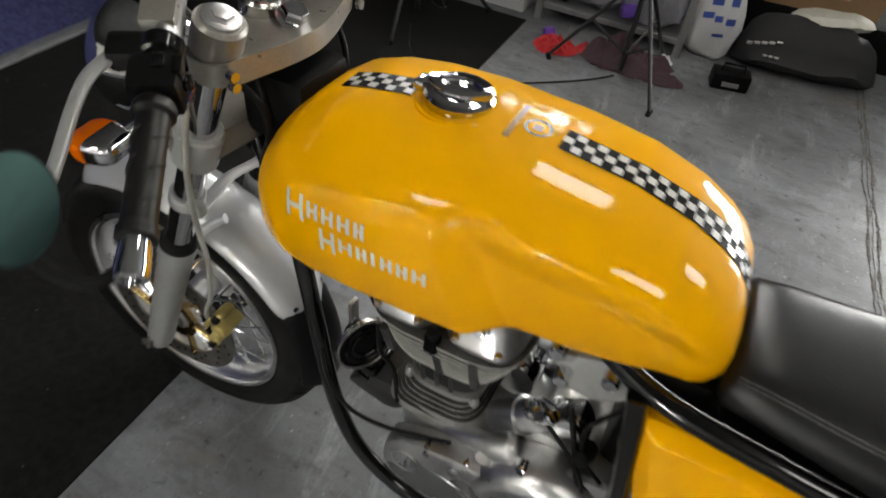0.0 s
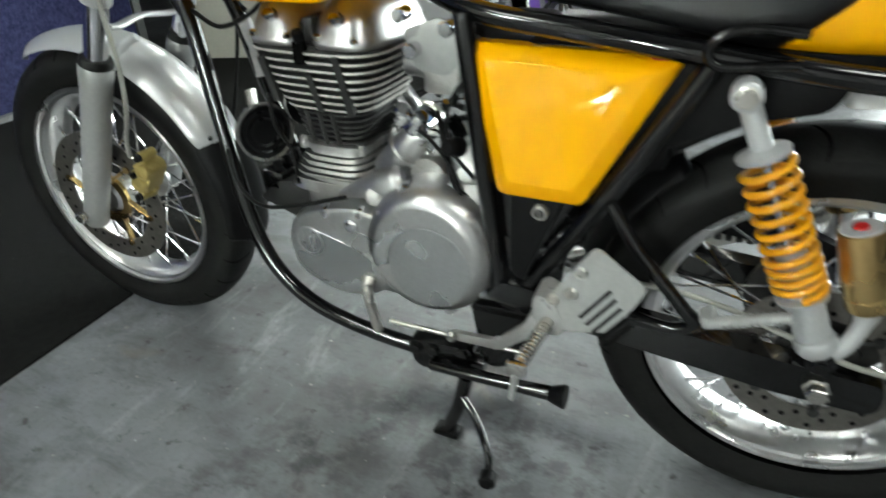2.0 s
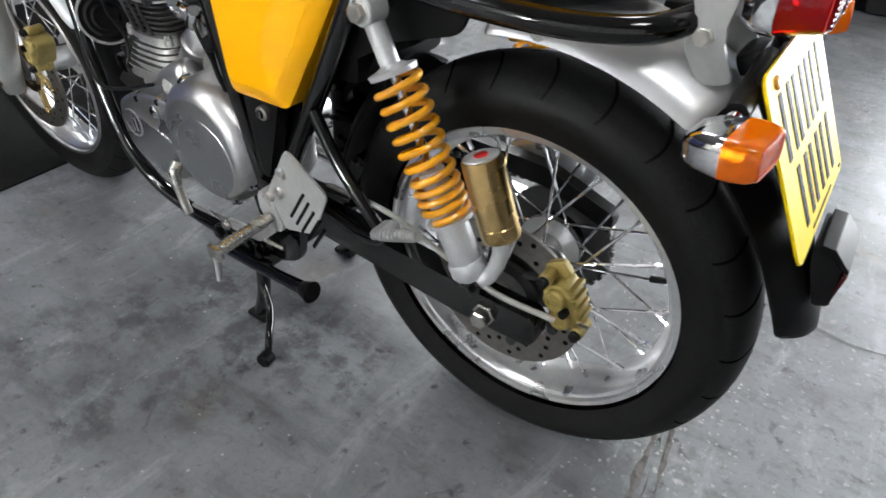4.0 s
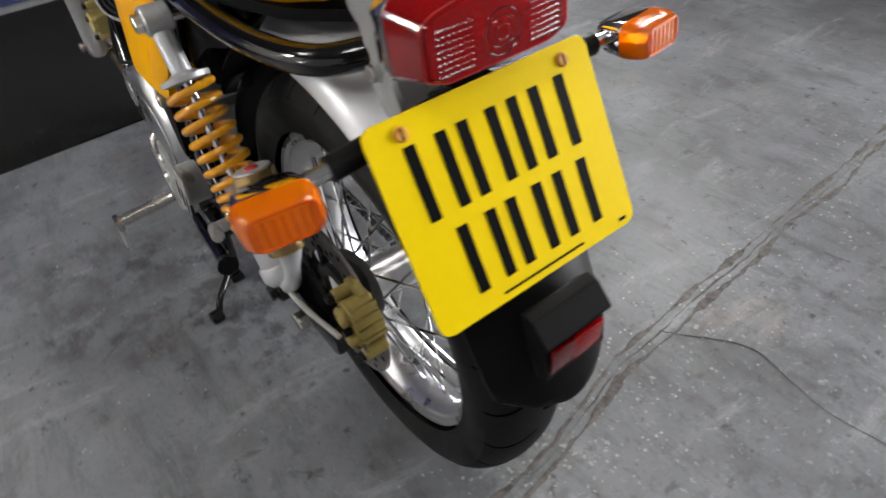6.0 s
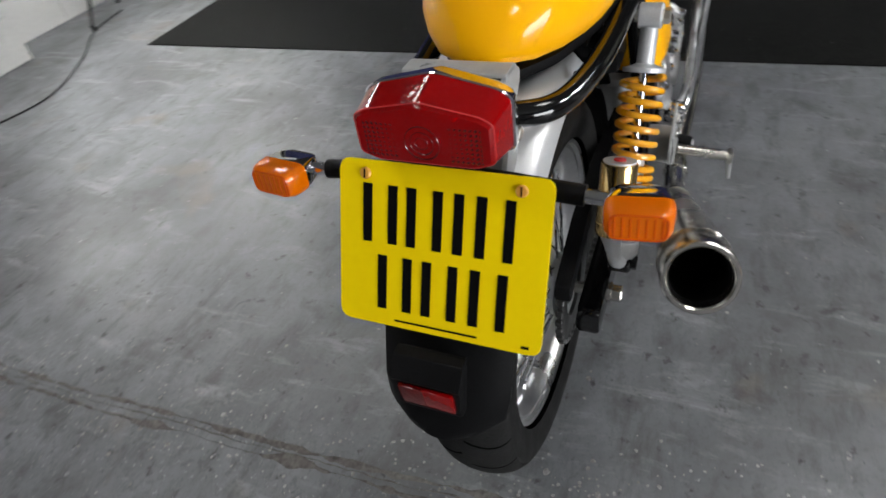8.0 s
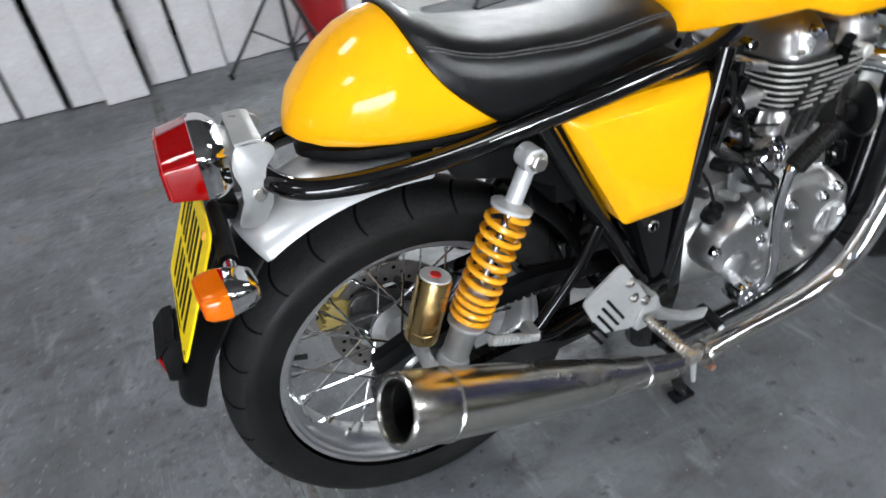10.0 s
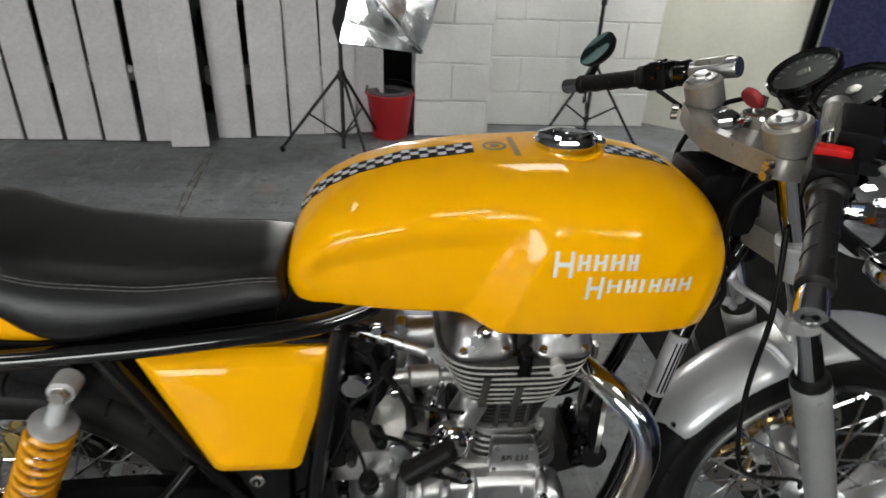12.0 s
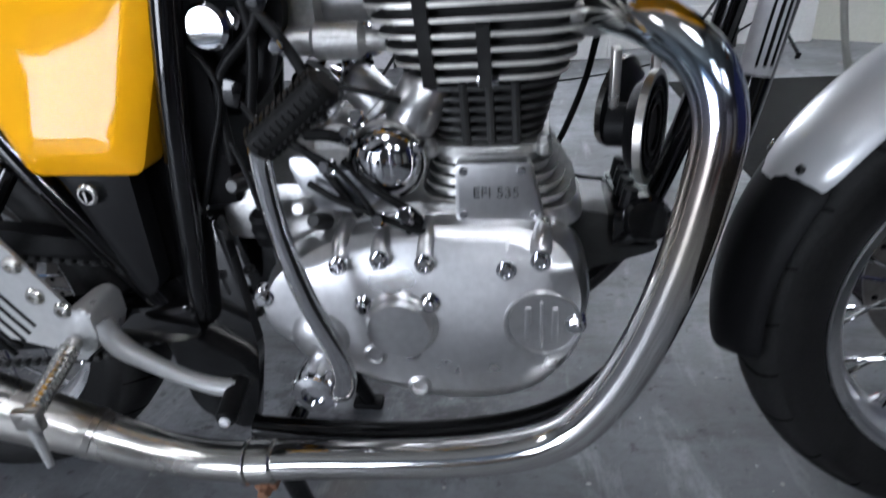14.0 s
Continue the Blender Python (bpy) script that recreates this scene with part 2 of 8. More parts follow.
def floor_material():
    m = material("grey_painted_concrete", (0.200, 0.209, 0.224), (0.118, 0.123, 0.132), rough=0.50, scale=1.6, fine=11, bump=0.0012, rough_var=0.10, mix=0.42, detail=9)
    nt = m.node_tree
    b = nt.nodes["Principled BSDF"]
    mx = [n for n in nt.nodes if n.type == "MIX"][0]
    co = [n for n in nt.nodes if n.type == "TEX_COORD"][0]

    def layer(prev, scale, lo, hi, colour, amount, stretch=(1, 1, 1), bend=0.0, rough=0.5):
        mp = nt.nodes.new("ShaderNodeMapping")
        mp.inputs["Scale"].default_value = stretch
        mp.inputs["Location"].default_value = (scale * 1.37, scale * 0.71, 0)
        nt.links.new(co.outputs["Object"], mp.inputs["Vector"])
        n = nt.nodes.new("ShaderNodeTexNoise")
        n.inputs["Scale"].default_value, n.inputs["Detail"].default_value = scale, 9
        n.inputs["Distortion"].default_value, n.inputs["Roughness"].default_value = bend, rough
        nt.links.new(mp.outputs[0], n.inputs["Vector"])
        r = nt.nodes.new("ShaderNodeMapRange")
        r.inputs["From Min"].default_value, r.inputs["From Max"].default_value = lo, hi
        r.inputs["To Max"].default_value = amount
        nt.links.new(n.outputs["Fac"], r.inputs["Value"])
        k = nt.nodes.new("ShaderNodeMix")
        k.data_type = "RGBA"
        nt.links.new(r.outputs[0], k.inputs[0])
        nt.links.new(prev, k.inputs[6])
        k.inputs[7].default_value = (*colour, 1)
        return k.outputs[2], r.outputs[0]

    # tyre-black film, oil stains, scuffs, worn pale spots, rusty traces, specks
    out, _ = layer(mx.outputs[2], 1.9, 0.44, 0.66, (0.060, 0.060, 0.062), 0.78, bend=0.2, rough=0.66)
    out, oil = layer(out, 4.6, 0.58, 0.74, (0.022, 0.021, 0.020), 0.8, bend=0.15, rough=0.68)
    out, _ = layer(out, 11.0, 0.50, 0.70, (0.045, 0.045, 0.045), 0.7, (0.5, 1.4, 1), 0.2, 0.72)
    out, _ = layer(out, 8.0, 0.55, 0.72, (0.34, 0.35, 0.36), 0.6, (1.5, 0.4, 1), 0.5, 0.7)
    out, _ = layer(out, 3.7, 0.62, 0.76, (0.20, 0.14, 0.09), 0.45, bend=0.6)
    out, _ = layer(out, 24, 0.60, 0.68, (0.025, 0.025, 0.025), 0.85, rough=0.65)
    out, _ = layer(out, 55, 0.67, 0.72, (0.42, 0.43, 0.43), 0.7, rough=0.6)
    out, _ = layer(out, 14, 0.64, 0.70, (0.016, 0.016, 0.016), 0.5, bend=0.5, rough=0.62)
    out, _ = layer(out, 90, 0.50, 0.75, (0.06, 0.06, 0.06), 0.5, rough=0.7)
    # pocked, unpainted concrete on the far side of the joint
    split = nt.nodes.new("ShaderNodeSeparateXYZ")
    nt.links.new(co.outputs["Object"], split.inputs[0])
    behind = nt.nodes.new("ShaderNodeMapRange")
    behind.inputs["From Min"].default_value, behind.inputs["From Max"].default_value = -0.12, -0.30
    nt.links.new(split.outputs["X"], behind.inputs["Value"])
    for scale, lo, hi, colour, amount in ((38, 0.54, 0.64, (0.06, 0.06, 0.065), 0.45), (62, 0.60, 0.67, (0.38, 0.39, 0.40), 0.45)):
        nz = nt.nodes.new("ShaderNodeTexNoise")
        nz.inputs["Scale"].default_value, nz.inputs["Detail"].default_value, nz.inputs["Roughness"].default_value = scale, 6, 0.62
        nt.links.new(co.outputs["Object"], nz.inputs["Vector"])
        pk = nt.nodes.new("ShaderNodeMapRange")
        pk.inputs["From Min"].default_value, pk.inputs["From Max"].default_value, pk.inputs["To Max"].default_value = lo, hi, amount
        nt.links.new(nz.outputs["Fac"], pk.inputs["Value"])
        both = nt.nodes.new("ShaderNodeMath")
        both.operation = "MULTIPLY"
        nt.links.new(pk.outputs[0], both.inputs[0])
        nt.links.new(behind.outputs[0], both.inputs[1])
        pit = nt.nodes.new("ShaderNodeMix")
        pit.data_type = "RGBA"
        nt.links.new(both.outputs[0], pit.inputs[0])
        nt.links.new(out, pit.inputs[6])
        pit.inputs[7].default_value = (*colour, 1)
        out = pit.outputs[2]
    # drips and wiped oil under the engine and the stands
    wob = nt.nodes.new("ShaderNodeTexNoise")
    wob.inputs["Scale"].default_value, wob.inputs["Detail"].default_value, wob.inputs["Roughness"].default_value = 8.0, 9, 0.72
    nt.links.new(co.outputs["Object"], wob.inputs["Vector"])
    shift = nt.nodes.new("ShaderNodeVectorMath")
    shift.operation = "MULTIPLY_ADD"
    shift.inputs[1].default_value = (0.26, 0.26, 0)
    nt.links.new(wob.outputs["Color"], shift.inputs[0])
    nt.links.new(co.outputs["Object"], shift.inputs[2])
    grime = nt.nodes.new("ShaderNodeTexNoise")
    grime.inputs["Scale"].default_value, grime.inputs["Detail"].default_value, grime.inputs["Roughness"].default_value = 13.0, 10, 0.74
    nt.links.new(co.outputs["Object"], grime.inputs["Vector"])
    crisp = nt.nodes.new("ShaderNodeMapRange")
    crisp.inputs["From Min"].default_value, crisp.inputs["From Max"].default_value, crisp.inputs["To Min"].default_value = 0.46, 0.58, 0.08
    nt.links.new(grime.outputs["Fac"], crisp.inputs["Value"])
    for x, y, r, amount in ((0.69, 0.13, 0.19, 0.9), (0.76, 0.29, 0.15, 0.9), (0.49, 0.27, 0.17, 0.95), (0.85, 0.43, 0.12, 0.8), (0.31, 0.14, 0.15, 0.8), (0.59, 0.46, 0.15, 0.75), (0.46, 0.10, 0.15, 0.85), (0.66, -0.12, 0.15, 0.5)):
        far = nt.nodes.new("ShaderNodeVectorMath")
        far.operation = "DISTANCE"
        far.inputs[1].default_value = (x + 0.13, y + 0.13, 0)
        nt.links.new(shift.outputs[0], far.inputs[0])
        fall = nt.nodes.new("ShaderNodeMapRange")
        fall.inputs["From Min"].default_value, fall.inputs["From Max"].default_value = r, r * 0.2
        fall.inputs["To Max"].default_value = amount
        nt.links.new(far.outputs["Value"], fall.inputs["Value"])
        broken = nt.nodes.new("ShaderNodeMath")
        broken.operation = "MULTIPLY"
        nt.links.new(fall.outputs[0], broken.inputs[0])
        nt.links.new(crisp.outputs[0], broken.inputs[1])
        blot = nt.nodes.new("ShaderNodeMix")
        blot.data_type = "RGBA"
        nt.links.new(broken.outputs[0], blot.inputs[0])
        nt.links.new(out, blot.inputs[6])
        blot.inputs[7].default_value = (0.030, 0.030, 0.032, 1)
        out = blot.outputs[2]
    nt.links.new(out, b.inputs["Base Color"])
    # oil makes the paint glossier
    rr = [n for n in nt.nodes if n.type == "MAP_RANGE" and n.outputs[0].links and n.outputs[0].links[0].to_socket.name == "Roughness"][0]
    sub = nt.nodes.new("ShaderNodeMath")
    sub.operation = "MULTIPLY_ADD"
    sub.inputs[1].default_value = -0.10
    nt.links.new(oil, sub.inputs[0])
    nt.links.new(rr.outputs[0], sub.inputs[2])
    nt.links.new(sub.outputs[0], b.inputs["Roughness"])
    return m


def carpet_material(name, c1, c2, scale=160):
    m = material(name, c1, c2, rough=0.95, scale=scale, fine=420, bump=0.004, mix=0.5, spec=0.1)
    return m


M_FLOOR = floor_material()
M_MAT = carpet_material("black_carpet", (0.0015, 0.0015, 0.0015), (0.015, 0.015, 0.0145), 45)
M_BLUE = carpet_material("blue_carpet_cloth", (0.010, 0.012, 0.05), (0.07, 0.075, 0.17), 60)


# ---- mesh tools ----
def finish(me, sharp=35):
    b = bmesh.new()
    b.from_mesh(me)
    bmesh.ops.recalc_face_normals(b, faces=b.faces)
    for e in b.edges:
        e.smooth = not (len(e.link_faces) == 2 and e.calc_face_angle(0) > radians(sharp))
    for f in b.faces:
        f.smooth = True
    b.to_mesh(me)
    b.free()


def part(name, bm, mat, parent=None, label="", sharp=35, at=None):
    """Links a bmesh as one mesh object, under a thing or a part if one is given."""
    me = bpy.data.meshes.new(name)
    bm.to_mesh(me)
    bm.free()
    finish(me, sharp)
    for one in mat if isinstance(mat, (list, tuple)) else (mat,):
        me.materials.append(one)
    ob = new(name, me)
    if at is not None:
        ob.matrix_basis = at
    if parent is not None:
        ob.parent = parent
    if label:
        ob["label"] = label
    return ob


def thing(name, m, label, category, group="", kind=""):
    ob = new(name)
    ob.empty_display_size = 0.1
    ob.matrix_basis = m
    return tagged(ob, label, category, group, kind)


def V(*a):
    return Vector(a)


def add_box(bm, c, size, rot=None, bevel=0.0, seg=2):
    m = Matrix.Translation(c) @ (rot.to_4x4() if rot is not None else Matrix()) @ Matrix.Diagonal((*size, 1))
    r = bmesh.ops.create_cube(bm, size=1.0, matrix=m)
    if bevel:
        edges = list({e for v in r["verts"] for e in v.link_edges})
        bmesh.ops.bevel(bm, geom=edges, offset=bevel, segments=seg, affect="EDGES", profile=0.6)
    return bm


def basis(d):
    """A turn whose z goes along d."""
    return V(*d).normalized().to_track_quat("Z", "Y").to_matrix()


def add_cyl(bm, p0, p1, r0, r1=None, n=20, bevel=0.0):
    p0, p1 = Vector(p0), Vector(p1)
    r1 = r0 if r1 is None else r1
    d = p1 - p0
    prof = [(0, 0), (r0 - bevel, 0), (r0, bevel), (r1, d.length - bevel), (r1 - bevel, d.length), (0, d.length)] if bevel else [(0, 0), (r0, 0), (r1, d.length), (0, d.length)]
    return add_lathe(bm, prof, p0, d, n)


def add_lathe(bm, prof, origin, axis, n=32, closed=False):
    """Turns a profile of (radius, height) about an axis."""
    R = basis(axis)
    rings = []
    for r, h in prof:
        if abs(r) < 1e-6:
            rings.append([bm.verts.new(Vector(origin) + R @ V(0, 0, h))])
        else:
            rings.append([bm.verts.new(Vector(origin) + R @ V(r * cos(2 * pi * k / n), r * sin(2 * pi * k / n), h)) for k in range(n)])
    pairs = list(zip(rings, rings[1:])) + ([(rings[-1], rings[0])] if closed else [])
    for a, b in pairs:
        for k in range(n):
            q = [a[k % len(a)], a[(k + 1) % len(a)], b[(k + 1) % len(b)], b[k % len(b)]]
            q = [v for i, v in enumerate(q) if v not in q[:i]]
            if len(q) > 2:
                try:
                    bm.faces.new(q)
                except ValueError:
                    pass
    return bm


def spline(pts, per=6):
    """A smooth line through points."""
    P = [Vector(p) for p in pts]
    P = [2 * P[0] - P[1], *P, 2 * P[-1] - P[-2]]
    out = []
    for a, b, c, d in zip(P, P[1:], P[2:], P[3:]):
        for k in range(per):
            t = k / per
            out.append(0.5 * ((2 * b) + (c - a) * t + (2 * a - 5 * b + 4 * c - d) * t * t + (3 * b - a - 3 * c + d) * t ** 3))
    return out + [P[-2]]


def add_tube(bm, pts, r, n=10, smooth=0, caps=True, closed=False, flat=1.0):
    """A tube along points; r may be a number or one radius a point."""
    pts = spline(pts, smooth) if smooth else [Vector(p) for p in pts]
    rs = r if isinstance(r, (list, tuple)) else [r] * len(pts)
    if len(rs) != len(pts):
        rs = [float(v) for v in np.interp(np.linspace(0, 1, len(pts)), np.linspace(0, 1, len(rs)), rs)]
    rings, up = [], None
    N = len(pts)
    for i, p in enumerate(pts):
        a = pts[(i - 1) % N] if closed else pts[max(i - 1, 0)]
        b = pts[(i + 1) % N] if closed else pts[min(i + 1, N - 1)]
        d = (b - a).normalized()
        if up is None:
            up = d.orthogonal().normalized() if abs(d.z) > 0.95 else (V(0, 0, 1) - d * d.z).normalized()
        up = (up - d * up.dot(d)).normalized()
        s = d.cross(up)
        rings.append([bm.verts.new(p + rs[i] * (cos(2 * pi * k / n) * up * flat + sin(2 * pi * k / n) * s)) for k in range(n)])
    pairs = list(zip(rings, rings[1:])) + ([(rings[-1], rings[0])] if closed else [])
    for a, b in pairs:
        for k in range(n):
            bm.faces.new((a[k], a[(k + 1) % n], b[(k + 1) % n], b[k]))
    if caps and not closed:
        bm.faces.new(rings[0][::-1])
        bm.faces.new(rings[-1])
    return bm


def add_loft(bm, rings, close_ring=True, caps=True):
    R = [[bm.verts.new(p) for p in ring] for ring in rings]
    for a, b in zip(R, R[1:]):
        n = len(a)
        for k in range(n if close_ring else n - 1):
            q = [a[k], a[(k + 1) % n], b[(k + 1) % n], b[k]]
            if len({tuple(round(c, 6) for c in v.co) for v in q}) == 4:
                bm.faces.new(q)
            else:
                keep = []
                for v in q:
                    if all((v.co - w.co).length > 1e-6 for w in keep):
                        keep.append(v)
                if len(keep) == 3:
                    bm.faces.new(keep)
    if caps and close_ring:
        for ring in (R[0][::-1], R[-1]):
            try:
                bm.faces.new(ring)
            except ValueError:
                pass
    return bm


def add_prism(bm, outline, y0, y1, plane="xz", bevel=0.0, seg=2):
    """A plate with an outline in a plane, from y0 to y1 across it."""
    def place(a, b, c):
        return {"xz": V(a, c, b), "xy": V(a, b, c), "yz": V(c, a, b)}[plane]
    lo = [bm.verts.new(place(a, b, y0)) for a, b in outline]
    hi = [bm.verts.new(place(a, b, y1)) for a, b in outline]
    n = len(lo)
    f1, f2 = bm.faces.new(lo[::-1]), bm.faces.new(hi)
    for k in range(n):
        bm.faces.new((lo[k], lo[(k + 1) % n], hi[(k + 1) % n], hi[k]))
    if bevel:
        edges = list({e for f in (f1, f2) for e in f.edges})
        bmesh.ops.bevel(bm, geom=edges, offset=bevel, segments=seg, affect="EDGES", profile=0.6)
    return bm


def rounded(outline, r, seg=4):
    """An outline with rounded corners."""
    out, n = [], len(outline)
    for i in range(n):
        p, a, b = (Vector(outline[j % n]).to_2d() for j in (i, i - 1, i + 1))
        u, v = (a - p), (b - p)
        rr = min(r, 0.45 * u.length, 0.45 * v.length)
        s, e = p + u.normalized() * rr, p + v.normalized() * rr
        for k in range(seg + 1):
            t = k / seg
            q = (1 - t) ** 2 * s + 2 * t * (1 - t) * p + t * t * e
            out.append((q.x, q.y))
    return out


def smoothstep(a, b, x):
    t = min(1.0, max(0.0, (x - a) / (b - a)))
    return t * t * (3 - 2 * t)


def ip(x, xs, ys):
    return float(np.interp(x, xs, ys))


def hexbolt(bm, p, d, r=0.008, h=0.006):
    add_lathe(bm, [(0, 0), (r * 1.25, 0), (r * 1.25, h * 0.25), (r, h * 0.3), (r, h * 0.9), (r * 0.85, h), (0, h)], p, d, 6)
    return bm


# ---- room ----
def slab(name, c, size, mat, label, category, rot=0.0, bevel=0.0):
    bm = bmesh.new()
    add_box(bm, (0, 0, 0), size, bevel=bevel)
    return tagged(part(name, bm, mat, at=pose(*c, 0, 0, rot)), label, category, kind="structure")


bm = bmesh.new()
add_box(bm, (0.5, 0, -0.1), (12.4, 9.4, 0.2))
floor_ob = tagged(part("floor", bm, M_FLOOR), "grey painted concrete workshop floor, stained and scuffed", "floor", kind="structure")

# the worn joint that runs across the floor behind the rear wheel
rnd = random.Random(4)
line = [(-0.395, 2.62), (-0.365, 2.0), (-0.315, 1.45), (-0.295, 0.75), (-0.262, 0.06), (-0.225, -0.19), (-0.19, -0.45), (-0.165, -1.05), (-0.13, -1.9), (-0.08, -2.9)]
M_JOINT = material("crumbled_joint_filler", (0.050, 0.045, 0.041), (0.17, 0.16, 0.148), rough=0.95, scale=34, fine=90, bump=0.006)
bm = bmesh.new()
cur = spline([(x, y, 0.0) for x, y in line], 60)
branch = spline([(-0.185, -0.44, 0), (-0.318, -0.526, 0), (-0.41, -0.515, 0), (-0.484, -0.503, 0), (-0.60, -0.52, 0)], 40)
for run, off, wide in ((cur, -0.014, 0.0060), (cur, 0.016, 0.0050), (cur, 0.002, 0.0015), (branch, 0.0, 0.0006)):
    rows_ = []
    for p in run:
        w = wide * max(0.05, 0.8 + 1.9 * noise.noise(p * 11.0 + V(off * 90, 0, 0)) + 0.8 * noise.noise(p * 47.0))
        o = off * (1 + 0.6 * noise.noise(p * 4.0)) + 0.010 * noise.noise(p * 5.0 + V(9, 0, 0)) + 0.004 * noise.noise(p * 29.0 + V(off * 50, 3, 0))
        rows_.append([p + V(o - w, 0.3 * w, 0.0004), p + V(o - w * 0.4, 0, 0.0012 + 0.001 * rnd.random()), p + V(o + w * 0.4, 0, 0.0012 + 0.001 * rnd.random()), p + V(o + w, -0.3 * w, 0.0004)])
    add_loft(bm, rows_, close_ring=False)
tagged(part("floor_joint", bm, M_JOINT), "crumbled joint and hairline cracks across the concrete floor", "floor joint", kind="structure")

# paint flecks and grit on the floor
bm = bmesh.new()
for k in range(2600):
    x, y = rnd.uniform(-1.6, 2.0), rnd.uniform(-2.0, 2.4)
    if k % 2:
        q = cur[rnd.randrange(len(cur))]
        x, y = q.x + rnd.gauss(0, 0.07), q.y + rnd.gauss(0, 0.05)
    if x > 1.45:
        continue
    s = rnd.uniform(0.0012, 0.0042) * (1.8 if rnd.random() < 0.08 else 1)
    a = rnd.uniform(0, 6.28)
    ring = [V(x + s * rnd.uniform(0.6, 1.2) * cos(a + 2 * pi * j / 6), y + s * rnd.uniform(0.6, 1.2) * sin(a + 2 * pi * j / 6), 0.0008) for j in range(6)]
    bm.faces.new([bm.verts.new(p) for p in ring])
tagged(part("floor_grit", bm, material("pale_grit", (0.42, 0.42, 0.41), (0.12, 0.11, 0.1), rough=0.8, scale=3)), "pale paint flecks and grit scattered over the floor", "grit", kind="stuff")

# black carpet under the front wheel
bm = bmesh.new()
add_prism(bm, [(1.425, 2.35), (1.495, -2.4), (3.04, -2.4), (3.04, 2.35)], 0.0, 0.006, "xy", 0.002)
tagged(part("carpet", bm, M_MAT), "black carpet runner on the floor under the front wheel", "carpet", kind="structure")

bm = bmesh.new()
rf_ = random.Random(22)
for k in range(320):
    x, y = rf_.uniform(1.55, 3.1), rf_.uniform(-1.2, 2.3)
    s = rf_.uniform(0.0012, 0.003)
    a = rf_.uniform(0, 6.28)
    ring = [V(x + s * rf_.uniform(0.5, 1.6) * cos(a + 2 * pi * j / 5), y + s * rf_.uniform(0.5, 1.6) * sin(a + 2 * pi * j / 5), 0.0088) for j in range(5)]
    bm.faces.new([bm.verts.new(p) for p in ring])
tagged(part("carpet_lint", bm, material("pale_lint", (0.10, 0.10, 0.10), (0.05, 0.05, 0.05), rough=0.9, scale=3)), "pale lint and dust trodden into the carpet", "lint", kind="stuff")

# display wall in blue carpet cloth, with its pale foot trim
slab("wall_display", (3.14, 0.55, 0.9), (0.08, 4.3, 1.8), M_BLUE, "display wall covered in flecked blue carpet cloth", "wall")
slab("trim", (3.082, 0.55, 0.012), (0.03, 4.3, 0.024), M_GREYMETAL, "pale grey metal trim along the wall's foot", "trim")
slab("wall_end_post", (3.22, -1.72, 0.6), (0.05, 0.05, 1.2), M_GREYMETAL, "pale grey steel post at the display wall's end", "post")
slab("wall_dark_band", (3.08, 2.9, 0.9), (0.06, 0.34, 1.8), M_BLACKM, "black edge board of the display wall", "wall")

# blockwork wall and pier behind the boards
# far wall coloured dark so that the gaps between boards show shade
slab("wall_north", (0.5, 3.95, 1.5), (12.4, 0.2, 3.0), M_DARKWALL, "far wall coloured dark for the dim space behind the boards", "wall")
slab("wall_south_left", (-4.7, -4.6, 1.5), (2.0, 0.2, 3.0), M_GREYWALL, "grey painted wall beside the wide door", "wall")
slab("wall_south_right", (3.0, -4.6, 1.5), (7.4, 0.2, 3.0), M_GREYWALL, "grey painted wall beside the wide door", "wall")
slab("wall_south_lintel", (-2.2, -4.6, 2.76), (3.0, 0.2, 0.48), M_GREYWALL, "grey painted lintel over the wide door", "wall")
slab("wall_east", (6.6, 0, 1.5), (0.2, 9.4, 3.0), M_GREYWALL, "grey painted far wall of the workshop", "wall")
slab("wall_west", (-5.6, 0, 1.5), (0.2, 9.4, 3.0), M_GREYWALL, "grey painted far wall of the workshop", "wall")
slab("ceiling", (0.5, 0, 3.05), (12.4, 9.4, 0.1), M_CEIL, "dull grey boarded workshop ceiling", "ceiling")


def blockwork(name, x0, x1, y, z1, label, depth=0.2):
    """A painted block wall in running bond, with each block a piece."""
    base = thing(name, pose(0, 0, 0), label, "wall", kind="structure")
    bm = bmesh.new()
    add_box(bm, ((x0 + x1) / 2, y + depth / 2 + 0.006, z1 / 2), (x1 - x0 - 0.01, depth - 0.012, z1))
    part("mortar", bm, M_BLOCK, base)
    h, w, row = 0.225, 0.45, 0
    z = 0.0
    while z < z1 - 0.05:
        x = x0 - (w / 2 if row % 2 else 0)
        while x < x1 - 0.01:
            a, b = max(x, x0), min(x + w, x1)
            if b - a > 0.03:
                bm = bmesh.new()
                zz = min(z + h, z1)
                add_box(bm, ((a + b) / 2, y + 0.03, (z + zz) / 2), (b - a - 0.006, 0.06, zz - z - 0.006), bevel=0.004, seg=1)
                part("block", bm, M_BLOCK, base)
            x += w
        z += h
        row += 1
    return base


blockwork("wall_pier", 0.77, 1.24, 2.95, 2.2, "white painted blockwork pier", 0.45)
blockwork("wall_block", 1.24, 2.36, 3.20, 2.2, "white painted blockwork wall")
slab("wall_panel", (2.86, 2.96, 1.1), (1.22, 0.05, 2.2), M_CREAM, "smooth cream painted board beside the blockwork", "wall panel", rot=-38)

